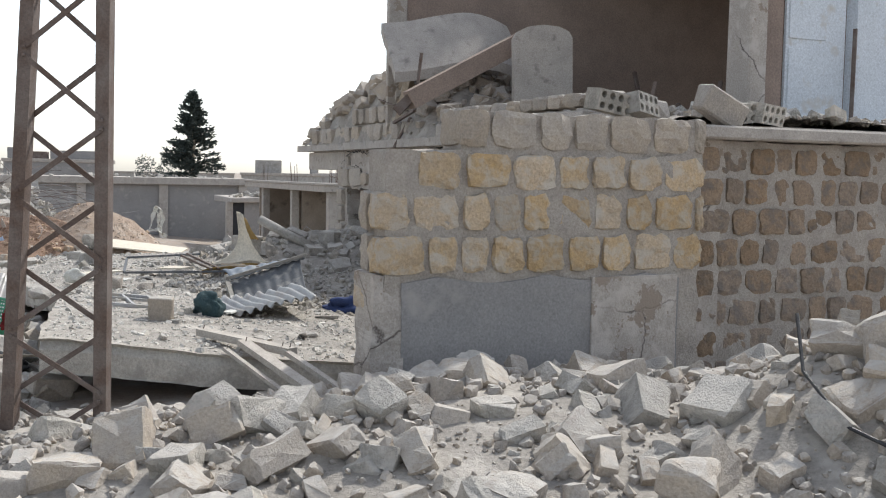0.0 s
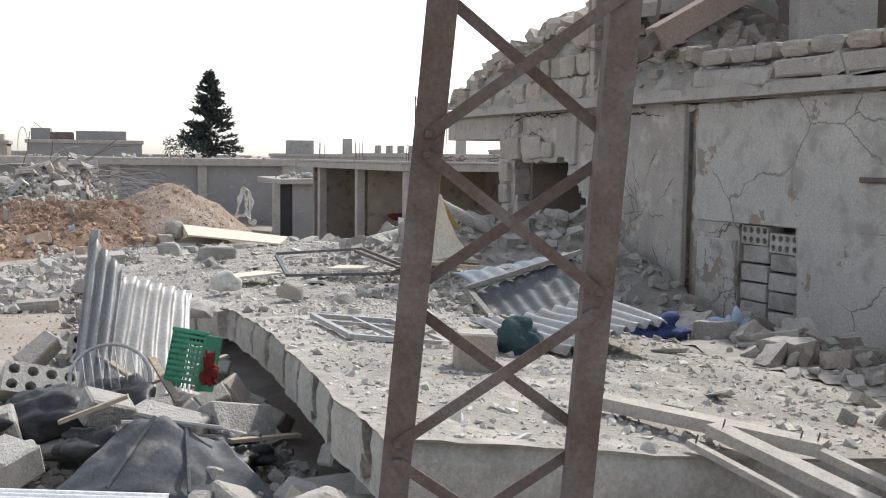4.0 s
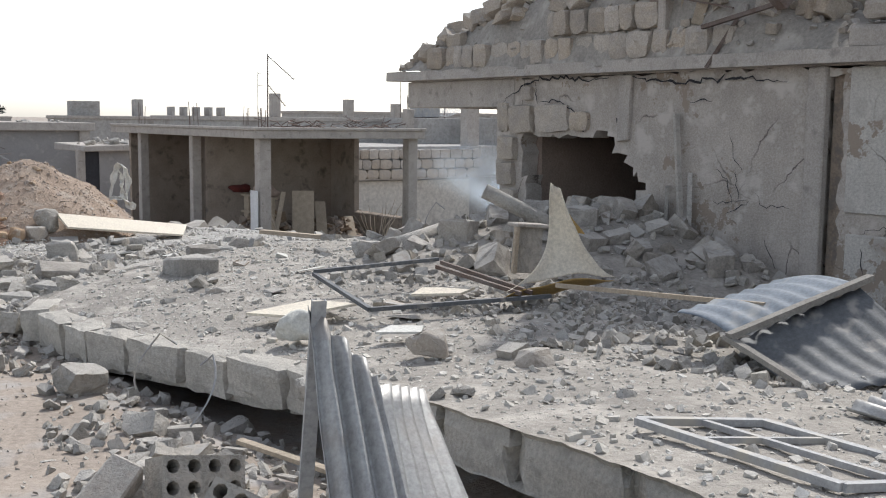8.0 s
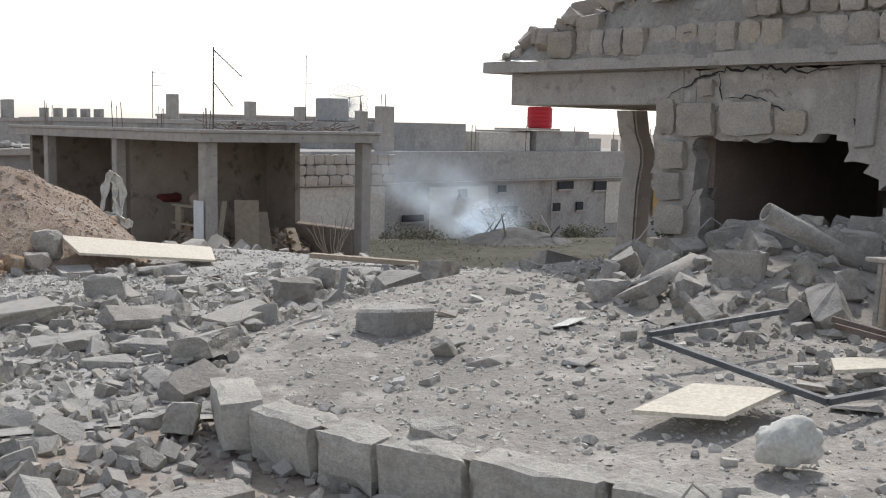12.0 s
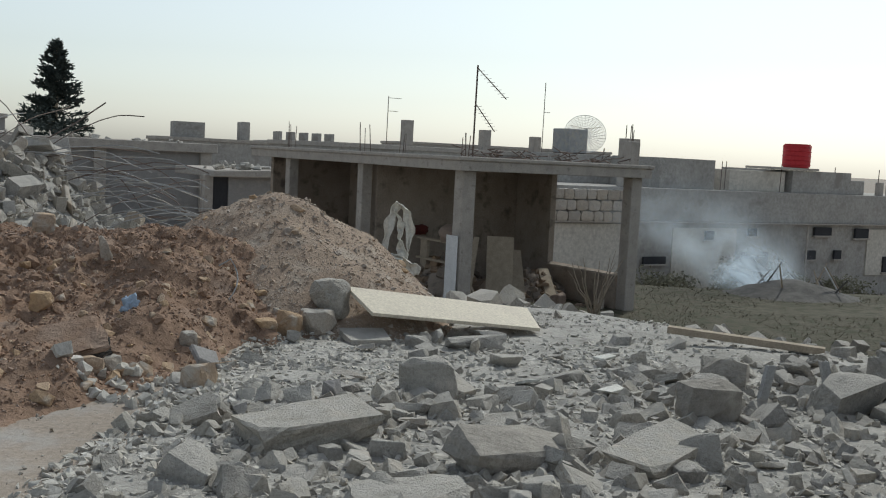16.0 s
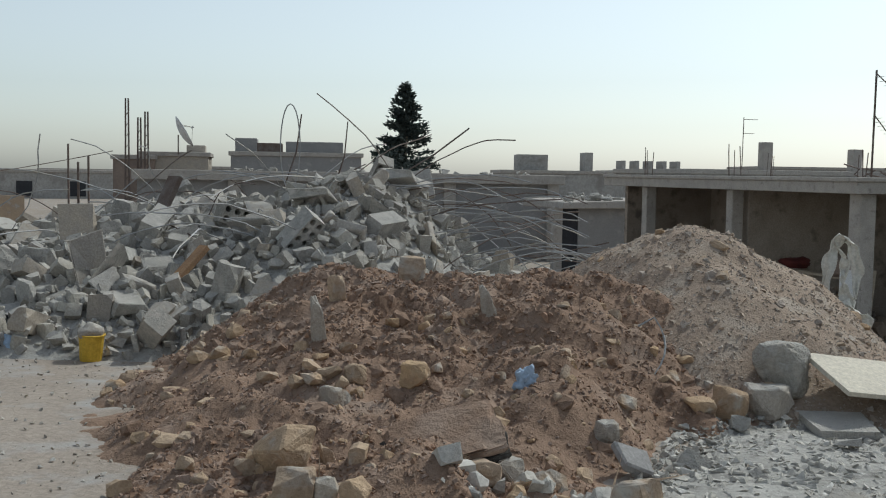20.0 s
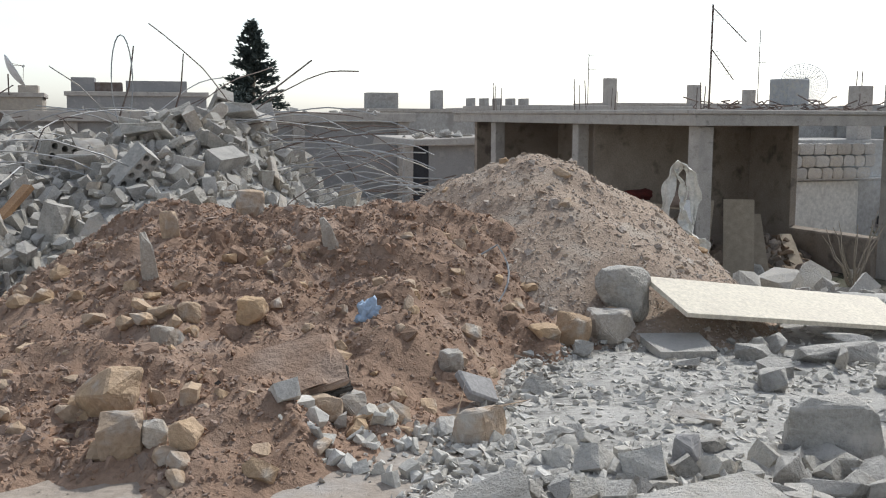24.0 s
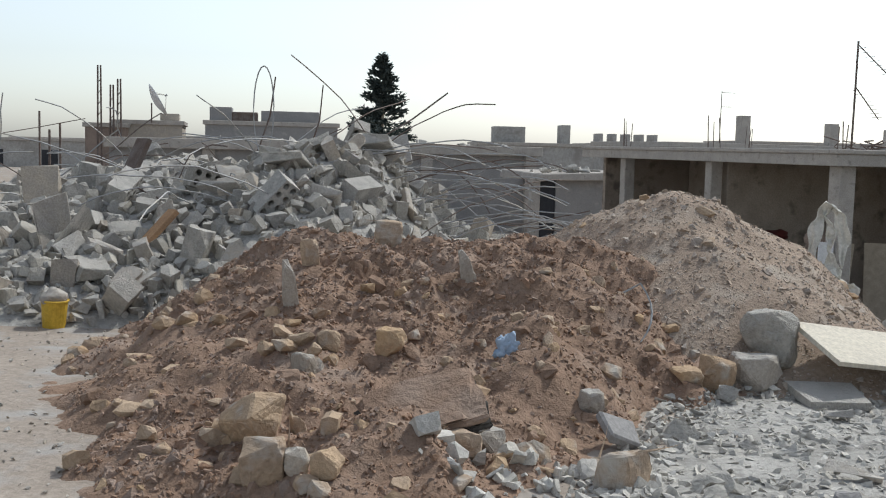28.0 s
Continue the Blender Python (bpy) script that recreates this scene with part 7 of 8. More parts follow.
# dust and gravel on the slab
def on_slab(x, y):
    r, s = to_grid(x, y)
    return inside_slab(r, s)
def slab_top(x, y):
    r, s = to_grid(x, y)
    return slab_h(r, s) + 0.05 * fbm(r * 1.7, s * 1.7, 4, 13)
x, y, z, s = strew(56000, -7.5, 2.0, 7, 22, on_slab, 0.008, 0.045, 2.2, 151, slab_top)
n = fbm(x * 0.9, y * 0.9, 3, 7) > -0.22
scatter("slab_gravel", x[n], y[n], z[n], s[n], M_grit, 152, tip=0.3, family=GRIT, sink=0.3, label="gravel and dust strewn over the fallen slab", category="gravel")
debris_ok = lambda x, y: on_slab(x, y) & (np.hypot((to_grid(x, y)[0] + 2.0) / 2.2, (to_grid(x, y)[1] - 1.2) / 3.6) + 0.8 * fbm(x, y, 3, 23) < 1)
x, y, z, s = strew(9000, -6, 1.5, 10, 20, debris_ok, 0.02, 0.12, 2.2, 155, slab_top)
scatter("slab_debris", x, y, z, s, M_conc_j, 156, label="drift of coarse debris on the slab near the wall", category="rubble")
x, y, z, s = strew(10000, -7.5, 2.0, 7, 22, on_slab, 0.02, 0.075, 2.6, 157, slab_top)
scatter("slab_chippings", x, y, z, s, M_grit, 158, tip=0.5, sink=0.25, label="pale stone chippings strewn over the fallen slab", category="gravel")
bits = thing("slab_stones", "loose stones and block fragments on the fallen slab", "stones")
x, y, z, s = strew(1100, -8, 3.5, 7, 23, on_slab, 0.04, 0.2, 3.4, 153, slab_top)
pieces("stone_chunk", "concrete_lump_piece", list(zip(x, y, z - 0.02, s))[:295], RN, bits)

# stones fallen out of the hole
def hole_h(x, y):
    r, s = to_grid(x, y)
    z = np.maximum(bump_at(r, s, -0.5, 3.4, 2.3, 2.6, 0.46), bump_at(r, s, -1.7, 3.3, 2.2, 1.8, 0.40))
    z = np.maximum(z, bump_at(r, s, -0.3, 1.2, 1.4, 2.3, 0.28))
    z = np.maximum(z, bump_at(r, s, -1.4, -2.9, 1.6, 2.4, 0.2))
    return np.where(z > 0.02, slab_top(x, y) + z - 0.06, -9)
hole_ok = lambda x, y: (hole_h(x, y) > slab_top(x, y) + 0.02) & (to_grid(x, y)[0] < 1.4) & ((to_grid(x, y)[0] < -0.12) | (np.abs(to_grid(x, y)[1] - 4.2) < 0.8))
spill = thing("stone_spill", "heap of fallen wall stones spilling from the hole in the wall", "rubble pile")
me = sheet("bed", hole_h, -6, 3, 10, 22.5, 0.1, M_slab, keep=lambda X, Y, Z: hole_ok(X, Y))
place_mesh("bed", me, spill, "dusty debris bed")
x, y, z, s = strew(900, -6, 2.5, 10, 22.5, hole_ok, 0.15, 0.44, 1.7, 161, hole_h)
pieces("stone_chunk", "spill_stone", list(zip(x, y, z - 0.03, s))[:290], RN, spill)
x, y, z, s = strew(5000, -6, 2.5, 10, 22.5, hole_ok, 0.03, 0.16, 1.8, 162, hole_h)
scatter("small_rubble", x, y, z, s, M_conc_j, 163, parent=spill)

# stones and debris on the upper floor's edge
top = thing("roof_rubble", "heap of pale stones and debris piled on the broken upper floor", "rubble pile", GRID)
def top_h(r, s):
    ridge = np.interp(s, [-5.4, -3.5, 0.4, 1.4, 3.0, 5.0, 6.4, 7.9, 8.1], [0.10, 0.16, 0.18, 0.5, 1.45, 1.35, 0.95, 0.18, 0.0])
    return 2.43 + ridge * np.interp(r, [-0.2, 0.1, 0.9, 2.6, 5.0], [-0.15, 0.6, 1.0, 0.8, 0.3]) + 0.1 * fbm(r * 2, s * 2, 3, 71)
V = sheet("bed", lambda X, Y: top_h(X, Y), -0.15, 5.0, -5.2, 8.0, 0.12, M_slab)
place_mesh("bed", V, top, "dusty debris bed")
rs = np.random.RandomState(171)
def top_spots(n, r0, r1, s0, s1, smin, smax, power):
    r, s = rs.uniform(r0, r1, n), rs.uniform(s0, s1, n)
    return list(zip(r, s, top_h(r, s), smin + (smax - smin) * rs.uniform(0, 1, n) ** power))
pieces("stone_chunk", "stone_piece", top_spots(298, -0.02, 2.2, 1.2, 7.8, 0.16, 0.44, 1.4), RN, top, tip=20)
pieces("concrete_chunk", "concrete_lump_piece", top_spots(150, -0.08, 2.2, -5.2, 1.3, 0.10, 0.36, 1.8), RN, top, tip=20)
sp = top_spots(3200, -0.12, 4.5, -5.2, 7.9, 0.02, 0.14, 1.8)
a = np.array(sp)
scatter("small_rubble", a[:, 0], a[:, 1], a[:, 2], a[:, 3], M_pale_j, 172, parent=top)
kerbs = thing("parapet_stones", "remaining course of pale stones along the ledge", "parapet", GRID)
for s0, s1, z0, z1 in ((2.0, 7.2, 2.43, 2.74), (3.0, 4.8, 2.74, 3.04)):
    lay(kerbs, GREYST, RN, s0, s1, -0.12, 0.3, z0, z1, swap=True, w=(0.20, 0.34), joint=0.025, wander=0.05)
for s0, s1 in ((-4.9, -3.6), (-3.55, -2.3), (-2.2, -0.6), (-0.55, 0.7)):
    part("kerb", block(-0.12, 0.12, s0, s1, 2.43, 2.62, 0.02, rough=0.045, rng=RN), M_cwall, kerbs)
lay(kerbs, GREYST, RN, -4.0, 0.6, -0.1, 0.26, 2.64, 2.86, swap=True, w=(0.3, 0.6), joint=0.06, wander=0.05)
twisted = thing("twisted_bars", "bent window bars and timbers jammed in the upper rubble", "scrap", GRID)
for a, b, w in (((-0.22, 2.22, 2.30), (-0.02, 2.02, 2.78), 0.05), ((-0.18, 1.45, 2.86), (-0.1, 1.40, 3.75), 0.06), ((-0.18, 1.45, 2.86), (-0.2, 2.30, 2.70), 0.055), ((-0.12, 3.25, 3.14), (-0.05, 2.05, 2.88), 0.025), ((-0.14, 2.9, 3.04), (-0.1, 1.75, 2.95), 0.02), ((0.0, 2.55, 2.75), (0.15, 2.35, 3.7), 0.16), ((0.1, 2.85, 2.7), (0.2, 2.8, 3.8), 0.20), ((0.0, 3.1, 2.75), (0.2, 3.05, 3.6), 0.14), ((0.05, 1.9, 2.7), (0.3, 1.7, 3.4), 0.07), ((0.1, 2.2, 2.65), (0.4, 1.5, 3.5), 0.05)):
    part("bar", bar(a, b, w, w * 0.7), M_rust if w < 0.07 else M_wood, twisted)

# stones, clods and bits on the earth heaps
def on(f):
    return lambda x, y: (f(x, y) > ground_h(x, y) + 0.02) & (f(x, y) > surf(x, y) - 0.02)
x, y, z, s = strew(80000, -13.4, -7.5, 20.0, 25.0, lambda x, y: on(mound_h)(x, y) & (np.random.RandomState(9).uniform(0, 1, len(x)) > 0.9 * calm_at(x, y)), 0.010, 0.050, 2.6, 180, mound_h)
scatter("loose_earth", x, y, z, s, M_earth_j, 187, tip=0.8, sink=0.45, family=CLODS, parent=mound)
x, y, z, s = strew(26000, -13.6, -7.4, 19.8, 25.4, lambda x, y: on(mound_h)(x, y) & (calm_at(x, y) < 0.5) & (fbm(x * 0.8, y * 0.8, 3, 19) > -0.02), 0.03, 0.11, 2.6, 181, mound_h)
scatter("clodded_earth", x, y, z, s, M_earth_j, 182, sink=0.5, tip=0.9, family=CLODS, parent=mound)
x, y, z, s = strew(2600, -14.4, -6.6, 20, 25, lambda x, y: on(mound_h)(x, y) & (mound_h(x, y) < 0.55 + 0.5 * fbm(x, y, 2, 4)), 0.05, 0.18, 2.4, 183, mound_h)
pieces("stone", "earth_stone", list(zip(x, y, z - 0.02, s))[:290], RN, mound)
x, y, z, s = strew(30000, -11.0, -6.4, 23.0, 26.2, on(mound2_h), 0.010, 0.036, 1.8, 179, mound2_h)
scatter("loose_earth", x, y, z, s, M_earth2_j, 178, tip=0.8, sink=0.46, family=CLODS, parent=mound2)
x, y, z, s = strew(4500, -11.4, -5.8, 22.2, 27, on(mound2_h), 0.03, 0.11, 2.8, 184, mound2_h)
scatter("clodded_earth", x, y, z, s, M_earth2_j, 185, sink=0.4, family=CLODS, parent=mound2)
x, y, z, s = strew(500, -11, -6, 22.6, 27, on(mound2_h), 0.05, 0.17, 2.6, 186, mound2_h)
pieces("stone", "earth_stone", list(zip(x, y, z - 0.03, s))[:80], RN, mound2)

# big half-buried clods and crusts of earth
lumps("earth_lump", 33, 12, 20, 0.85, 0.3, M_earth, sharp=False)
x, y, z, s = strew(420, -13.2, -7.6, 20.6, 24.8, lambda x, y: on(mound_h)(x, y) & (mound_h(x, y) > ground_h(x, y) + 0.10), 0.05, 0.19, 2.2, 188, mound_h)
pieces("earth_clod", "earth_lump", list(zip(x, y, z - 0.2 * s - 0.02, s))[:200], RN, mound, tip=40)

# the grey heap's pieces
lumps("heap_lump", 9, 18, 12, 0.7, 0.75, M_conc)
x, y, z, s = strew(1900, -19.5, -9.5, 24.0, 30.5, on(heap_h), 0.10, 0.46, 2.8, 191, heap_h)
lumps("pale_heap_lump", 19, 10, 12, 0.7, 0.75, M_pale)
pieces("concrete_chunk", "heap_lump", list(zip(x, y, z, s))[:300], RN, heap, tip=40)
pieces("stone_chunk", "pale_heap_lump", list(zip(x, y, z, s))[300:600], RN, heap, tip=40)
for k in range(46):
    bx, by = RN.uniform(-17.5, -10.8), RN.uniform(25.4, 29.6)
    w = RN.uniform(0.22, 0.6)
    b = block(-w / 2, w / 2, -w * 0.3, w * 0.3, -0.035, 0.035, 0.008, rough=0.05, rng=RN)
    part("flat_slab", b, (M_conc, M_pale, M_grey_lip)[k % 3], heap, m=pose(bx, by, float(heap_h(bx, by)) + 0.1, RN.gauss(0, 35), RN.gauss(0, 35), RN.uniform(0, 180)))
x, y, z, s = strew(15000, -20, -8, 23.8, 32, on(heap_h), 0.03, 0.22, 2.2, 192, heap_h)
scatter("small_rubble", x, y, z, s, M_conc_j, 193, tip=1.3, sink=0.1, parent=heap)
x, y, z, s = strew(70, -17.5, -9.5, 24.6, 31, on(heap_h), 0.9, 1.2, 1.0, 194, heap_h)
for k in range(min(13, len(x))):
    ob = place_mesh("hollow_block", CORED, heap, "", pose(x[k], y[k], z[k] + 0.12, RN.gauss(0, 50), RN.gauss(0, 40), RN.uniform(0, 360)))
for k in range(125):
    bx, by = RN.gauss(-12.2, 1.3), RN.gauss(30.0, 1.0)
    if k > 45:
        bx, by = RN.gauss(-14.5, 1.6), RN.gauss(28.5, 1.2)
    p = [Vector((bx, by, float(heap_h(bx, by)) - 0.1))]
    a, lift = RN.uniform(0, 6.28), RN.uniform(0.25, 0.9)
    if k > 75:
        bx, by = RN.gauss(-11.2, 0.5), RN.gauss(29.0, 0.6)
        p = [Vector((bx, by, float(heap_h(bx, by)) - 0.1))]
        a, lift = RN.gauss(0.0, 0.4), RN.uniform(0.15, 0.6)
    if k > 108:
        bx, by = RN.uniform(-15.0, -11.4), RN.uniform(26.4, 28.8)
        p = [Vector((bx, by, float(heap_h(bx, by)) + 0.05))]
        a, lift = RN.uniform(0, 6.28), RN.uniform(0.1, 0.5)
    if k < 26:
        a, lift = RN.gauss(0.1, 0.5), RN.uniform(0.05, 0.35)
    d = Vector((math.cos(a), math.sin(a) * 0.6, lift)).normalized()
    for i in range(9):
        p.append(p[-1] + d * RN.uniform(0.12, 0.28))
        d = (d + Vector((RN.gauss(0, 0.12), RN.gauss(0, 0.12), -0.09 + RN.gauss(0, 0.08)))).normalized()
    part("reinforcing_bar", tube(p, 0.0068, sides=4), M_rust if k % 3 == 0 else M_zinc, heap)
for a, b in (((-11.9, 29.6, 1.35), (-11.0, 29.9, 2.0)), ((-13.3, 29.6, 1.2), (-13.1, 29.7, 2.15)), ((-12.6, 29.4, 1.2), (-12.45, 29.5, 2.05))):
    part("reinforcing_bar", tube([a, ((a[0] + b[0]) / 2 + 0.05, (a[1] + b[1]) / 2, (a[2] + b[2]) / 2), b], 0.010, sides=4), M_rust, heap)
part("wire_loop", tube([(-13.15 + 0.14 * math.sin(a) + 0.06 * a / 6, 29.3, 1.15 + 0.55 * (1 - math.cos(a))) for a in np.linspace(0, 6.0, 22)], 0.008, sides=4), M_zinc, heap)
leaning = thing("steel_plate", "dark rusty steel plate leaning on the grey heap", "steel plate")
part("plate", bar((-14.2, 27.3, 0.35), (-13.9, 27.7, 1.35), 0.24, 0.05), M_rust, leaning)
plk = thing("timber", "orange-brown timber stuck in the grey heap", "timber", group="planks")
part("plank", bar((-13.35, 25.7, 0.1), (-13.0, 26.3, 0.7), 0.12, 0.05), M_orangewood, plk)
bucket = thing("plastic_bucket", "yellow plastic bucket stuffed with rags by the path", "bucket", pose(-13.35, 24.75, -0.14, 4, 3, 20) @ Matrix.Diagonal((0.66, 0.66, 0.7, 1)))
bm = bmesh.new()
bmesh.ops.create_cone(bm, segments=18, radius1=0.13, radius2=0.155, depth=0.32, cap_ends=True, matrix=Matrix.Translation((0, 0, 0.16)))
part("bucket", bm, M_yellow, bucket)
part("rim", tube([(0.158 * math.cos(a), 0.158 * math.sin(a), 0.315) for a in np.linspace(0, 6.283, 20)], 0.012, sides=5), M_yellow, bucket)
lumpy("rag", "dusty pale rag on the yellow bucket", "rag", -13.35, 24.75, 0.05, 0.2, 0.19, 0.15, M_pale, 71, rough=0.4)
lumpy("plastic_sheet", "crumpled pale blue plastic at the foot of the heap", "plastic sheet", -14.1, 24.75, -0.15, 0.34, 0.24, 0.2, M_paleblue, 72, rough=0.5, segs=4)
lumpy("plastic_sheet", "crumpled black plastic at the foot of the heap", "plastic sheet", -14.4, 25.0, -0.15, 0.6, 0.4, 0.4, M_black, 73, rough=0.5, segs=4)

# ---- fire smouldering below the terrace ----
M_smoke = bpy.data.materials.new("thin_blue_smoke")
M_smoke.use_nodes = True
_n, _l = M_smoke.node_tree.nodes, M_smoke.node_tree.links
_n.remove(_n["Principled BSDF"])
_co = _n.new("ShaderNodeTexCoord")
_tx = _n.new("ShaderNodeTexNoise")
_tx.inputs["Scale"].default_value, _tx.inputs["Detail"].default_value, _tx.inputs["Distortion"].default_value = 0.55, 6.0, 0.6
_l.new(_co.outputs["Object"], _tx.inputs["Vector"])
_fade = _n.new("ShaderNodeAttribute")
_fade.attribute_name = "veil_amount"
_r = _n.new("ShaderNodeMapRange")
_r.inputs["From Min"].default_value, _r.inputs["From Max"].default_value = 0.30, 0.62
_l.new(_tx.outputs["Fac"], _r.inputs["Value"])
_m = _n.new("ShaderNodeMath"); _m.operation = "MULTIPLY"; _m.use_clamp = True
_l.new(_r.outputs["Result"], _m.inputs[0]); _l.new(_fade.outputs["Fac"], _m.inputs[1])
_d, _t, _tr, _x, _x2 = (_n.new("ShaderNode" + k) for k in ("BsdfDiffuse", "BsdfTranslucent", "BsdfTransparent", "MixShader", "MixShader"))
_d.inputs["Color"].default_value = _t.inputs["Color"].default_value = (0.72, 0.82, 0.92, 1)
_x.inputs[0].default_value = 0.6
_l.new(_d.outputs[0], _x.inputs[1]); _l.new(_t.outputs[0], _x.inputs[2])
_l.new(_m.outputs[0], _x2.inputs[0]); _l.new(_tr.outputs[0], _x2.inputs[1]); _l.new(_x.outputs[0], _x2.inputs[2])
_l.new(_x2.outputs[0], _n["Material Output"].inputs["Surface"])

FIRE = Vector((7.3, 46.2, -2.75))
def smoke_veil(k, depth, peak, spread, rise, thick):
    """One drifting veil of smoke: a wavy sheet leaning downwind, thinning out towards its rim."""
    nu, nv = 40, 26
    V, D = [], []
    for i in range(nu + 1):
        for j in range(nv + 1):
            u, v = i / nu, j / nv
            across = (u - 0.5) * spread * (0.25 + 0.9 * v)
            drift = -1.6 * v * rise * (0.5 + 0.5 * v) * 0.75
            V.append((across + drift, depth + 0.8 * math.sin(3 * u + 2 * v + k) + 0.5 * noise.noise(Vector((u * 3, v * 3, k * 7.0))), v * rise))
            rim = max(0.0, 1 - ((u - 0.5) * 2) ** 2) ** 1.5 * min(1, v * 8 + 0.2) * max(0.0, 1 - v) ** 1.2
            D.append(peak * rim)
    i = np.arange((nu + 1) * (nv + 1)).reshape(nu + 1, nv + 1)
    Q = np.stack([i[:-1, :-1], i[1:, :-1], i[1:, 1:], i[:-1, 1:]], -1).reshape(-1, 4)
    me = mesh_of("smoke_veil", np.array(V), Q, M_smoke)
    me.polygons.foreach_set("use_smooth", [True] * len(me.polygons))
    a = me.attributes.new("veil_amount", "FLOAT", "POINT")
    a.data.foreach_set("value", D)
    return place_mesh("veil", me, smoke)
smoke = thing("smoke_plume", "thin bluish smoke drifting up from a small fire", "smoke", pose(*FIRE), kind="stuff")
for k, (depth, peak, spread, rise) in enumerate(((0.0, 1.3, 4.0, 2.6), (0.9, 0.9, 7.5, 3.8), (1.8, 0.6, 11.0, 4.8))):
    smoke_veil(k, depth, peak, spread, rise, 0)
ash = thing("ash_heap", "blackened smouldering heap of rubbish in the weeds", "ash heap", pose(FIRE.x, FIRE.y, 0))
me = sheet("ash", lambda X, Y: ground_h(X + FIRE.x, Y + FIRE.y) - 0.03 + bump_at(X, Y, 0.3, 0, 2.6, 2.0, 0.55) + 0.15 * fbm(X * 2, Y * 2, 3, 5), -3, 3, -2.4, 2.4, 0.2, M_blackish, keep=lambda X, Y, Z: bump_at(X, Y, 0.3, 0, 2.6, 2.0, 0.55) > 0.03)
place_mesh("ash", me, ash)
rg = random.Random(17)
for k in range(14):
    a, x, y = rg.uniform(0, 6.28), rg.uniform(-1.2, 1.6), rg.uniform(-0.8, 0.8)
    z0 = float(ground_h(FIRE.x + x, FIRE.y + y)) + 0.25
    part("charred_stick", tube([(x, y, z0), (x + math.cos(a) * 0.5, y + math.sin(a) * 0.4, z0 + rg.uniform(0.2, 0.9))], 0.035, sides=5, taper=0.5), (M_blackish, M_wood, M_white)[k % 3], ash)

# ---- far edge of the slab: thin raised crust and broken lips ----
lips = thing("slab_lip", "thin broken concrete crust raised along the slab's far edge", "concrete crust")
def lip(a, b, w, z0, z1, seed, thick=0.05):
    a, b = np.array(a, float), np.array(b, float)
    d = (b - a) / np.linalg.norm(b - a)
    side = np.array((-d[1], d[0]))
    def fn(u, v):
        p = a + (b - a) * u + side * (v - 0.5) * w * (1 + 0.5 * noise.noise(Vector((u * 5, seed, 0))))
        return np.array((p[0], p[1], z0 + (z1 - z0) * v + 0.05 * math.sin(u * 3.1) + 0.03 * noise.noise(Vector((u * 8, v * 4, seed)))))
    sheet_part("crust", fn, 30, 5, thick, M_grey_lip, lips, smooth_=False)
lip((-6.65, 17.55), (-5.53, 18.71), 0.22, 0.28, 0.16, 2.0)
lip((-5.5, 18.75), (-4.4, 19.5), 0.2, 0.30, 0.18, 5.0)
lip((-6.2, 17.5), (-5.75, 18.0), 0.3, 0.20, 0.26, 9.0, 0.06)
lip((-4.35, 19.5), (-2.9, 19.7), 0.2, 0.24, 0.30, 12.0)

# ---- broken edge blocks of the fallen slab ----
edge_rng = random.Random(818)
edges = thing("slab_edge", "row of broken concrete blocks along the fallen slab's street edge", "concrete edge", GRID)
s_ = 0.15
while s_ < 4.3:
    w = edge_rng.uniform(0.38, 0.75)
    mid = s_ + w / 2
    r_ = float(slab_edge(mid))
    z_ = float(slab_h(r_ + 0.15, mid)) + edge_rng.uniform(0.0, 0.02)
    tall = edge_rng.uniform(0.25, 0.28)
    bm = block(-0.09, 0.16, -w / 2 + 0.004, w / 2 - 0.004, -tall, 0.0)
    bmesh.ops.subdivide_edges(bm, edges=bm.edges[:], cuts=3, use_grid_fill=True)
    for v in bm.verts:
        c = v.co.copy()
        hard = sum((abs(abs(c.x - 0.035) - 0.125) < 1e-3, abs(abs(c.y) - (w / 2 - 0.004)) < 1e-3, abs(abs(c.z + tall / 2) - tall / 2) < 1e-3))
        if hard >= 2:
            v.co -= (c - Vector((0.035, 0, -tall / 2))).normalized() * edge_rng.uniform(0.004, 0.035)
        v.co += noise.noise_vector(c * 5.0 + Vector((s_ * 3, 1, 2))) * 0.022
    slope = math.degrees(math.atan2(float(slab_edge(mid + 0.2)) - float(slab_edge(mid - 0.2)), 0.4))
    part("edge_block", bm, M_slabside, edges, m=pose(r_ + 0.02, mid, z_, edge_rng.gauss(0, 1.0), edge_rng.gauss(0, 2) - 2, -slope + edge_rng.gauss(0, 1)))
    s_ += w
# ---- more junk beside the slab ----
for x, y, z, sx, sy, sz, mat, seed, label in (
    (-5.35, 9.05, 0.05, 0.5, 0.4, 0.3, M_black, 171, "torn black plastic film among broken blocks"),
    (-4.55, 9.0, 0.02, 0.45, 0.3, 0.26, M_black, 172, "torn black plastic film among broken blocks"),
    (-3.95, 9.15, -0.02, 0.4, 0.3, 0.22, M_black, 173, "torn black plastic film among broken blocks"),
    (-4.15, 9.75, -0.06, 0.36, 0.3, 0.2, M_brown, 175, "brown cardboard crushed between blocks"),
    (-5.6, 9.6, 0.02, 0.5, 0.35, 0.3, M_brown, 174, "brown cardboard crushed between blocks")):
    lumpy("plastic_sheet" if mat is M_black else "cloth", label, "plastic sheet" if mat is M_black else "cloth", x, y, z, sx, sy, sz, mat, seed, rough=0.7, segs=4, freq=3.0)
jr = random.Random(404)
laths = thing("lath_scatter", "thin broken wooden laths thrown about the junk", "timber")
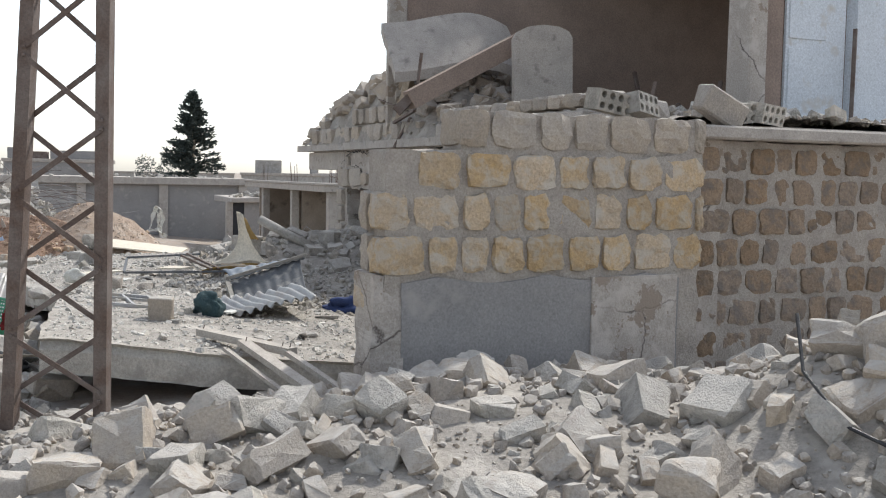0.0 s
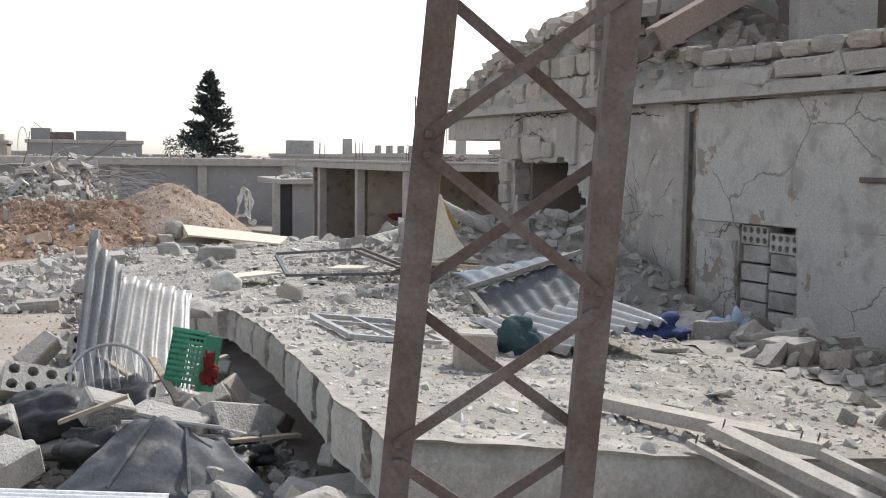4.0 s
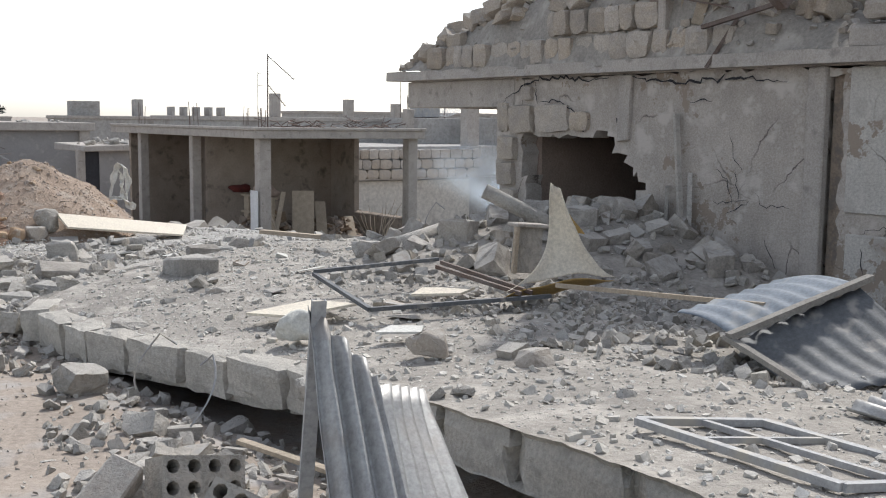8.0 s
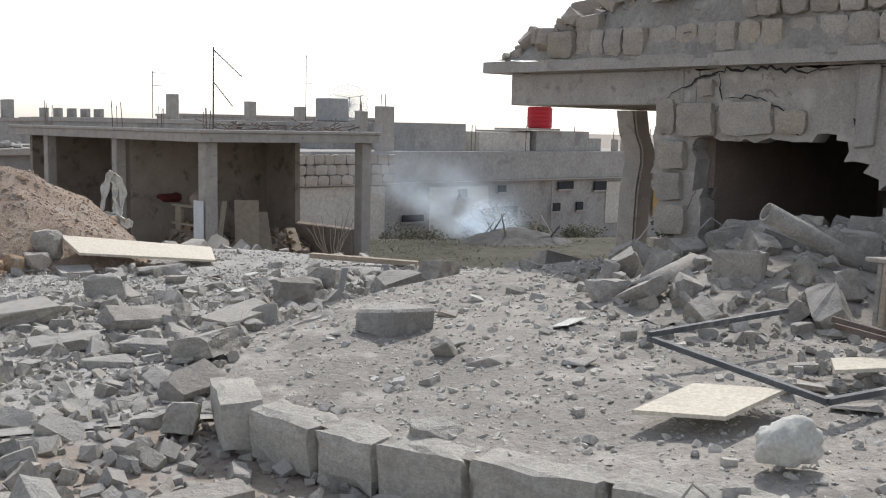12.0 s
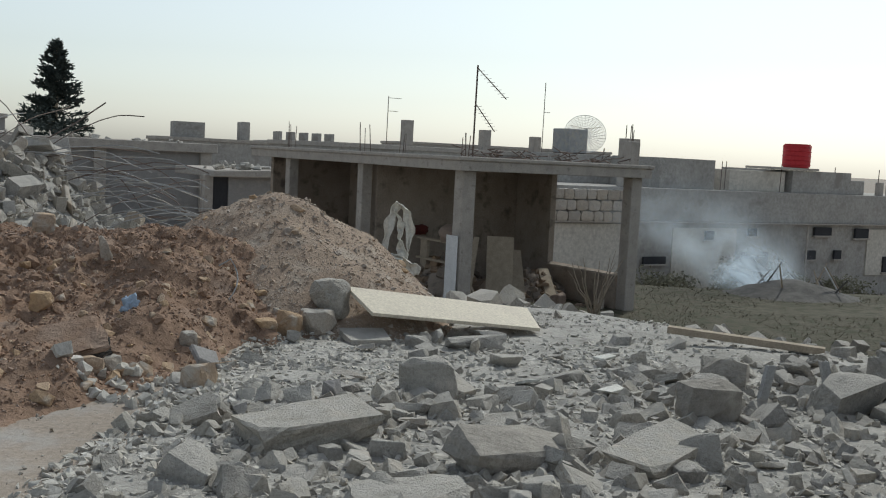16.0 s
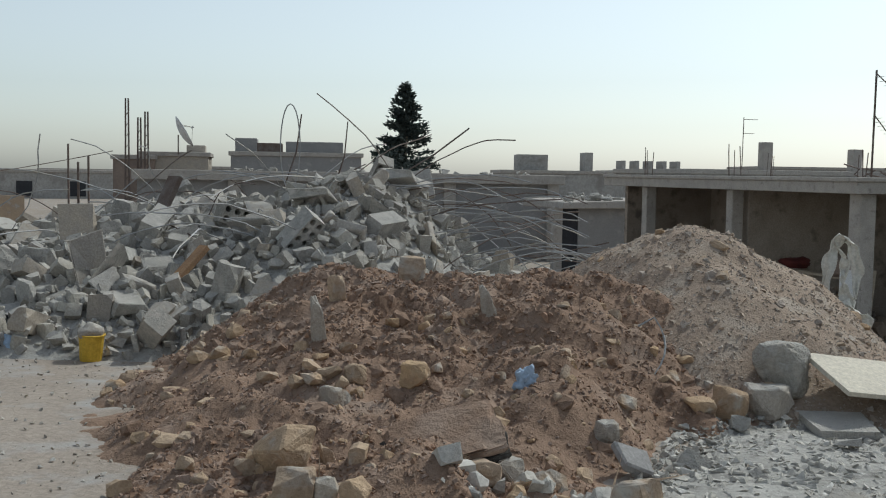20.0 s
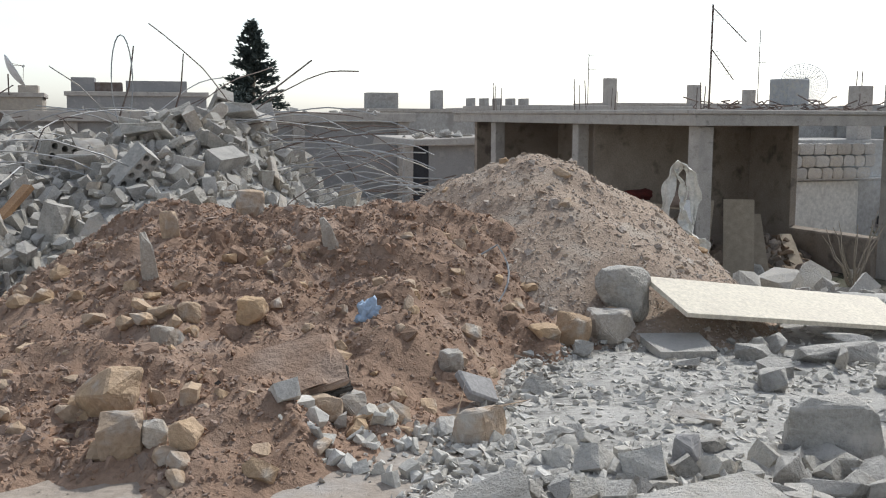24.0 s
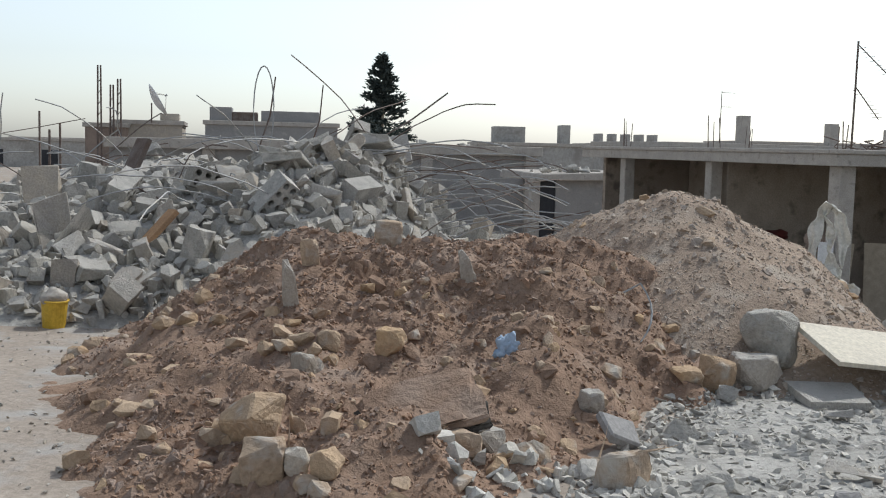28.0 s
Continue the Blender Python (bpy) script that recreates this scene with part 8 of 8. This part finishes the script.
for k in range(16):
    x, y, a = jr.uniform(-5.9, -3.9), jr.uniform(8.4, 11.6), jr.uniform(0, 3.14)
    if bool(inside_slab(*to_grid(x, y))):
        continue
    L, z0 = jr.uniform(0.3, 0.8), float(ground_h(x, y)) + jr.uniform(0.12, 0.3)
    part("lath", bar((x, y, z0), (x + math.cos(a) * L, y + math.sin(a) * L, z0 + jr.uniform(-0.1, 0.2)), 0.045, 0.02), M_wood, laths)
for k in range(24):
    x, y = jr.uniform(-6.4, -3.9), jr.uniform(8.3, 12.2)
    r_, s_ = to_grid(x, y)
    if bool(inside_slab(r_, s_)) or r_ < -7.6:
        continue
    loose_block(x, y, float(ground_h(x, y)) + jr.uniform(0.02, 0.16), jr.gauss(0, 22), jr.gauss(0, 22), jr.uniform(0, 180), jr.uniform(0.2, 0.4), jr.uniform(0.14, 0.2), jr.uniform(0.1, 0.2), "broken grey block tumbled beside the slab", (M_conc, M_pale)[k % 2])

for k in range(22):
    p = G(jr.uniform(-6.5, -5.72), jr.uniform(-5.2, -1.6))
    loose_block(p[0], p[1], float(ground_h(p[0], p[1])) + jr.uniform(-0.02, 0.1), jr.gauss(0, 24), jr.gauss(0, 24), jr.uniform(0, 180), jr.uniform(0.16, 0.36), jr.uniform(0.12, 0.2), jr.uniform(0.08, 0.17), "broken grey block fallen under the slab's edge", (M_conc, M_pale)[k % 2])

# fine white gravel fanned out before the red heap
def fan_ok(x, y):
    return (surf(x, y) < ground_h(x, y) + 0.3) & (np.hypot((x + 9.15) / 0.75, (y - 21.35) / 0.4) + 0.6 * fbm(x * 2, y * 2, 3, 3) < 1)
x, y, z, s = strew(1500, -11, -7.6, 20.2, 22.6, fan_ok, 0.03, 0.13, 2.2, 210, surf)
scatter("gravel_fan", x, y, z, s, M_grit, 211, label="pale crushed stone spilled at the foot of the heap", category="gravel")

# large broken plates lying between the gravel and the slab
M_plate = M_slab
for x, y, z, w, d, h, rx, ry, rz, seed in ((-8.3, 20.35, -0.12, 0.85, 0.5, 0.2, 4, -5, 20, 1), (-7.9, 19.2, -0.10, 0.6, 0.5, 0.13, 5, -4, 10, 3), (-7.2, 19.9, -0.10, 0.8, 0.35, 0.18, 12, 6, 25, 4), (-6.4, 19.9, -0.06, 0.7, 0.4, 0.16, 8, -6, 40, 5), (-5.75, 20.9, -0.10, 0.42, 0.34, 0.30, 2, 3, 12, 6), (-6.9, 18.6, -0.08, 0.6, 0.4, 0.22, -14, 5, 60, 7), (-7.1, 17.4, -0.10, 0.42, 0.3, 0.18, 20, -8, 30, 8), (-7.25, 16.6, -0.10, 0.34, 0.25, 0.2, 12, 16, 75, 9), (-7.3, 15.25, -0.10, 0.5, 0.2, 0.16, 3, -4, 15, 10), (-6.45, 14.5, -0.12, 0.36, 0.26, 0.2, 18, 10, 40, 11), (-5.2, 21.9, -0.12, 0.5, 0.4, 0.24, 6, 10, 70, 12), (-4.6, 21.2, -0.10, 0.6, 0.4, 0.3, 15, -8, 20, 13), (-3.9, 21.8, -0.12, 0.7, 0.45, 0.34, -10, 8, 45, 14), (-3.2, 21.0, -0.08, 0.6, 0.5, 0.36, 12, 12, 80, 15), (-2.6, 21.6, -0.12, 0.55, 0.4, 0.4, -8, 14, 10, 16), (-1.9, 20.8, -0.08, 0.8, 0.5, 0.3, 18, -10, 30, 17), (-1.5, 21.5, -0.10, 0.6, 0.5, 0.4, 5, 20, 55, 18)):
    rgp = random.Random(900 + seed)
    bm = shard(rgp, 1.0)
    bmesh.ops.triangulate(bm, faces=bm.faces)
    bmesh.ops.subdivide_edges(bm, edges=bm.edges[:], cuts=3, use_grid_fill=True)
    for v in bm.verts:
        v.co += v.co.normalized() * 0.05 * noise.fractal(v.co * 4 + Vector((seed * 3.0, 0, 0)), 1.0, 2.0, 4)
    ob = part("slab_piece", bm, (M_plate, M_conc)[seed % 2], None, m=pose(x, y, float(ground_h(x, y)) + h * 0.45, rx, ry, rz) @ Matrix.Diagonal((w, d * 1.3, h, 1)))
    tagged(ob, "thick broken piece of grey concrete slab in the gravel", "slab piece", "slab pieces")

# ---- long cracks in the street wall's plaster, their inner shade painted ----
def crack(points, w, seed):
    """A jagged crack along a line (s, z) on the wall: a flat ribbon coloured dark for the shade inside."""
    rgc = random.Random(seed)
    pts = []
    for (s0, z0), (s1, z1) in zip(points, points[1:]):
        n = max(2, int(math.hypot(s1 - s0, z1 - z0) / 0.05))
        for k in range(n):
            f = k / n
            pts.append((s0 + (s1 - s0) * f + rgc.gauss(0, 0.014), z0 + (z1 - z0) * f + rgc.gauss(0, 0.014)))
    pts.append(points[-1])
    V, F = [], []
    for k, (s_, z_) in enumerate(pts):
        a, b = pts[max(0, k - 1)], pts[min(len(pts) - 1, k + 1)]
        d = Vector((b[0] - a[0], b[1] - a[1])).normalized()
        taper = min(1, 0.25 + 3 * min(k, len(pts) - 1 - k) / len(pts))
        h = w * taper * rgc.uniform(0.4, 1.2) / 2
        nx, nz = -d.y * h, d.x * h
        V += [(s_ + nx, z_ + nz), (s_ - nx, z_ - nz)]
        if k:
            F.append((2 * k - 2, 2 * k, 2 * k + 1, 2 * k - 1))
    me = mesh_of("crack", np.array([(-0.0345, s_, z_) for s_, z_ in V]), F, M_dark)
    place_mesh("crack", me, strips)
for k, (line, w) in enumerate((
    (((5.71, 1.98), (5.41, 2.11), (5.25, 2.20), (4.94, 2.27), (4.46, 2.27), (4.11, 2.23), (3.68, 2.27)), 0.026),
    (((3.58, 2.27), (3.42, 2.26), (3.16, 2.20), (2.59, 2.18), (1.99, 2.2), (1.39, 2.15)), 0.024),
    (((4.98, 1.99), (5.03, 2.23)), 0.022), (((4.98, 1.99), (4.61, 2.0), (4.25, 1.84), (4.07, 1.78)), 0.018),
    (((2.57, 1.98), (2.28, 1.97)), 0.016), (((2.04, 1.64), (1.99, 1.45), (1.86, 1.28)), 0.009), (((1.97, 1.30), (1.89, 0.99)), 0.012),
    (((1.69, 1.09), (1.64, 0.98), (1.29, 0.97)), 0.009), (((2.20, 0.96), (1.76, 1.0)), 0.009), (((4.31, 1.82), (4.15, 1.64)), 0.03),
    (((3.64, 1.79), (3.52, 1.66)), 0.06), (((2.20, 1.31), (2.05, 1.19), (1.98, 0.96)), 0.012), (((1.57, 0.64), (1.37, 0.31)), 0.012),
    (((0.56, 0.78), (0.18, 0.94), (-0.03, 0.93)), 0.009), (((0.53, 0.67), (0.48, 0.41)), 0.01), (((2.06, 0.86), (1.78, 1.0)), 0.01))):
    crack(line, w, 700 + k)

# fine rubbish: thin bent wires, splinters and paper scraps on the slab and the gravel
fr = random.Random(606)
wirebits = thing("wire_scraps", "bent thin wires sticking out of the rubble", "wire")
for x, y, z0, h in ((-6.05, 13.75, 0.1, 0.5), (-5.7, 12.7, 0.15, 0.45), (-3.3, 18.6, 0.5, 0.5), (-2.5, 18.9, 0.6, 0.4), (-8.9, 22.9, 0.3, 0.4)):
    p = [Vector((x, y, z0))]
    a = fr.uniform(0, 6.28)
    for i in range(8):
        p.append(p[-1] + Vector((math.cos(a + i * 0.3) * 0.05, math.sin(a + i * 0.3) * 0.04, h / 8 * (1 if i < 6 else -0.6))))
    part("wire", tube(p, 0.006, sides=4), M_zinc, wirebits)
for k in range(40):
    if k < 26:
        r_, s_ = fr.uniform(-5.0, -0.6), fr.uniform(-4.5, 5.2)
        q = G(r_, s_)
        z0 = float(slab_top(q.x, q.y))
    else:
        q = Vector((fr.uniform(-8.4, -4.8), fr.uniform(19.0, 23.5), 0))
        z0 = float(ground_h(q.x, q.y)) + 0.03
    w, d = fr.uniform(0.08, 0.26), fr.uniform(0.05, 0.14)
    ob = part("chip", block(-w / 2, w / 2, -d / 2, d / 2, 0, 0.02, 0.004, rough=0.02, rng=fr), (M_grey_lip, M_bag, M_pale)[k % 3], None, m=pose(q.x, q.y, z0 + 0.015, fr.gauss(0, 8), fr.gauss(0, 8), fr.uniform(0, 180)))
    tagged(ob, "thin pale chip of tile or plaster on the debris", "chip", "pale chips")

# dirt and broken goods heaped inside the shop
shop_heap = thing("shop_debris", "brown heap of broken goods and dust inside the shop", "debris heap", GRID)
def shop_h(r, s):
    return -2.62 + np.maximum(bump_at(r, s, 7.4, 27.6, 1.6, 1.8, 1.3), bump_at(r, s, 9.6, 27.2, 1.8, 1.6, 0.9)) + 0.25 * fbm(r * 1.6, s * 1.6, 4, 8)
place_mesh("bed", sheet("bed", shop_h, 5.9, 10.7, 25.0, 29.12, 0.14, M_shopwall, keep=lambda X, Y, Z: Z > -2.6), shop_heap)
rs2 = np.random.RandomState(31)
r_, s_ = rs2.uniform(6.0, 10.6, 900), rs2.uniform(25.1, 29.0, 900)
scatter("small_rubble", r_, s_, shop_h(r_, s_), 0.08 + 0.4 * rs2.uniform(0, 1, 900) ** 3, M_stone2_j, 32, parent=shop_heap)
tall = thing("cupboard_panel", "tall pale brown panel leaning in the shop", "panel", GRID)
part("panel", bar((7.6, 25.4, -2.5), (7.75, 25.7, -0.55), 0.7, 0.05), M_wood, tall)

# dry weeds on the low waste ground
def weed_field():
    rw = np.random.RandomState(77)
    n = 22000
    x, y = rw.uniform(-4.5, 13, n), rw.uniform(25.5, 48.5, n)
    k = fbm(x * 0.35, y * 0.35, 3, 44) > -0.08
    x, y = x[k], y[k]
    z = ground_h(x, y) + 0.02
    n = len(x)
    h = 0.03 + 0.09 * rw.uniform(0, 1, n) ** 2
    a = rw.uniform(0, 6.28, n)
    dx, dy = np.cos(a) * 0.014, np.sin(a) * 0.014
    lx, ly = rw.normal(0, 0.12, n), rw.normal(0, 0.12, n)
    V = np.stack([np.stack([x - dx, y - dy, z], -1), np.stack([x + dx, y + dy, z], -1), np.stack([x + lx, y + ly, z + h], -1)], 1).reshape(-1, 3)
    me = mesh_of("weeds", V, np.arange(3 * n).reshape(-1, 3), M_weed)
    tagged(new("weeds", me), "dry olive weeds on the waste ground below", "weeds", kind="stuff")
M_weed = surface("dry_weed", (0.085, 0.08, 0.052), (0.12, 0.105, 0.075), 0.8, 0.9, 0.2, 20)
weed_field()
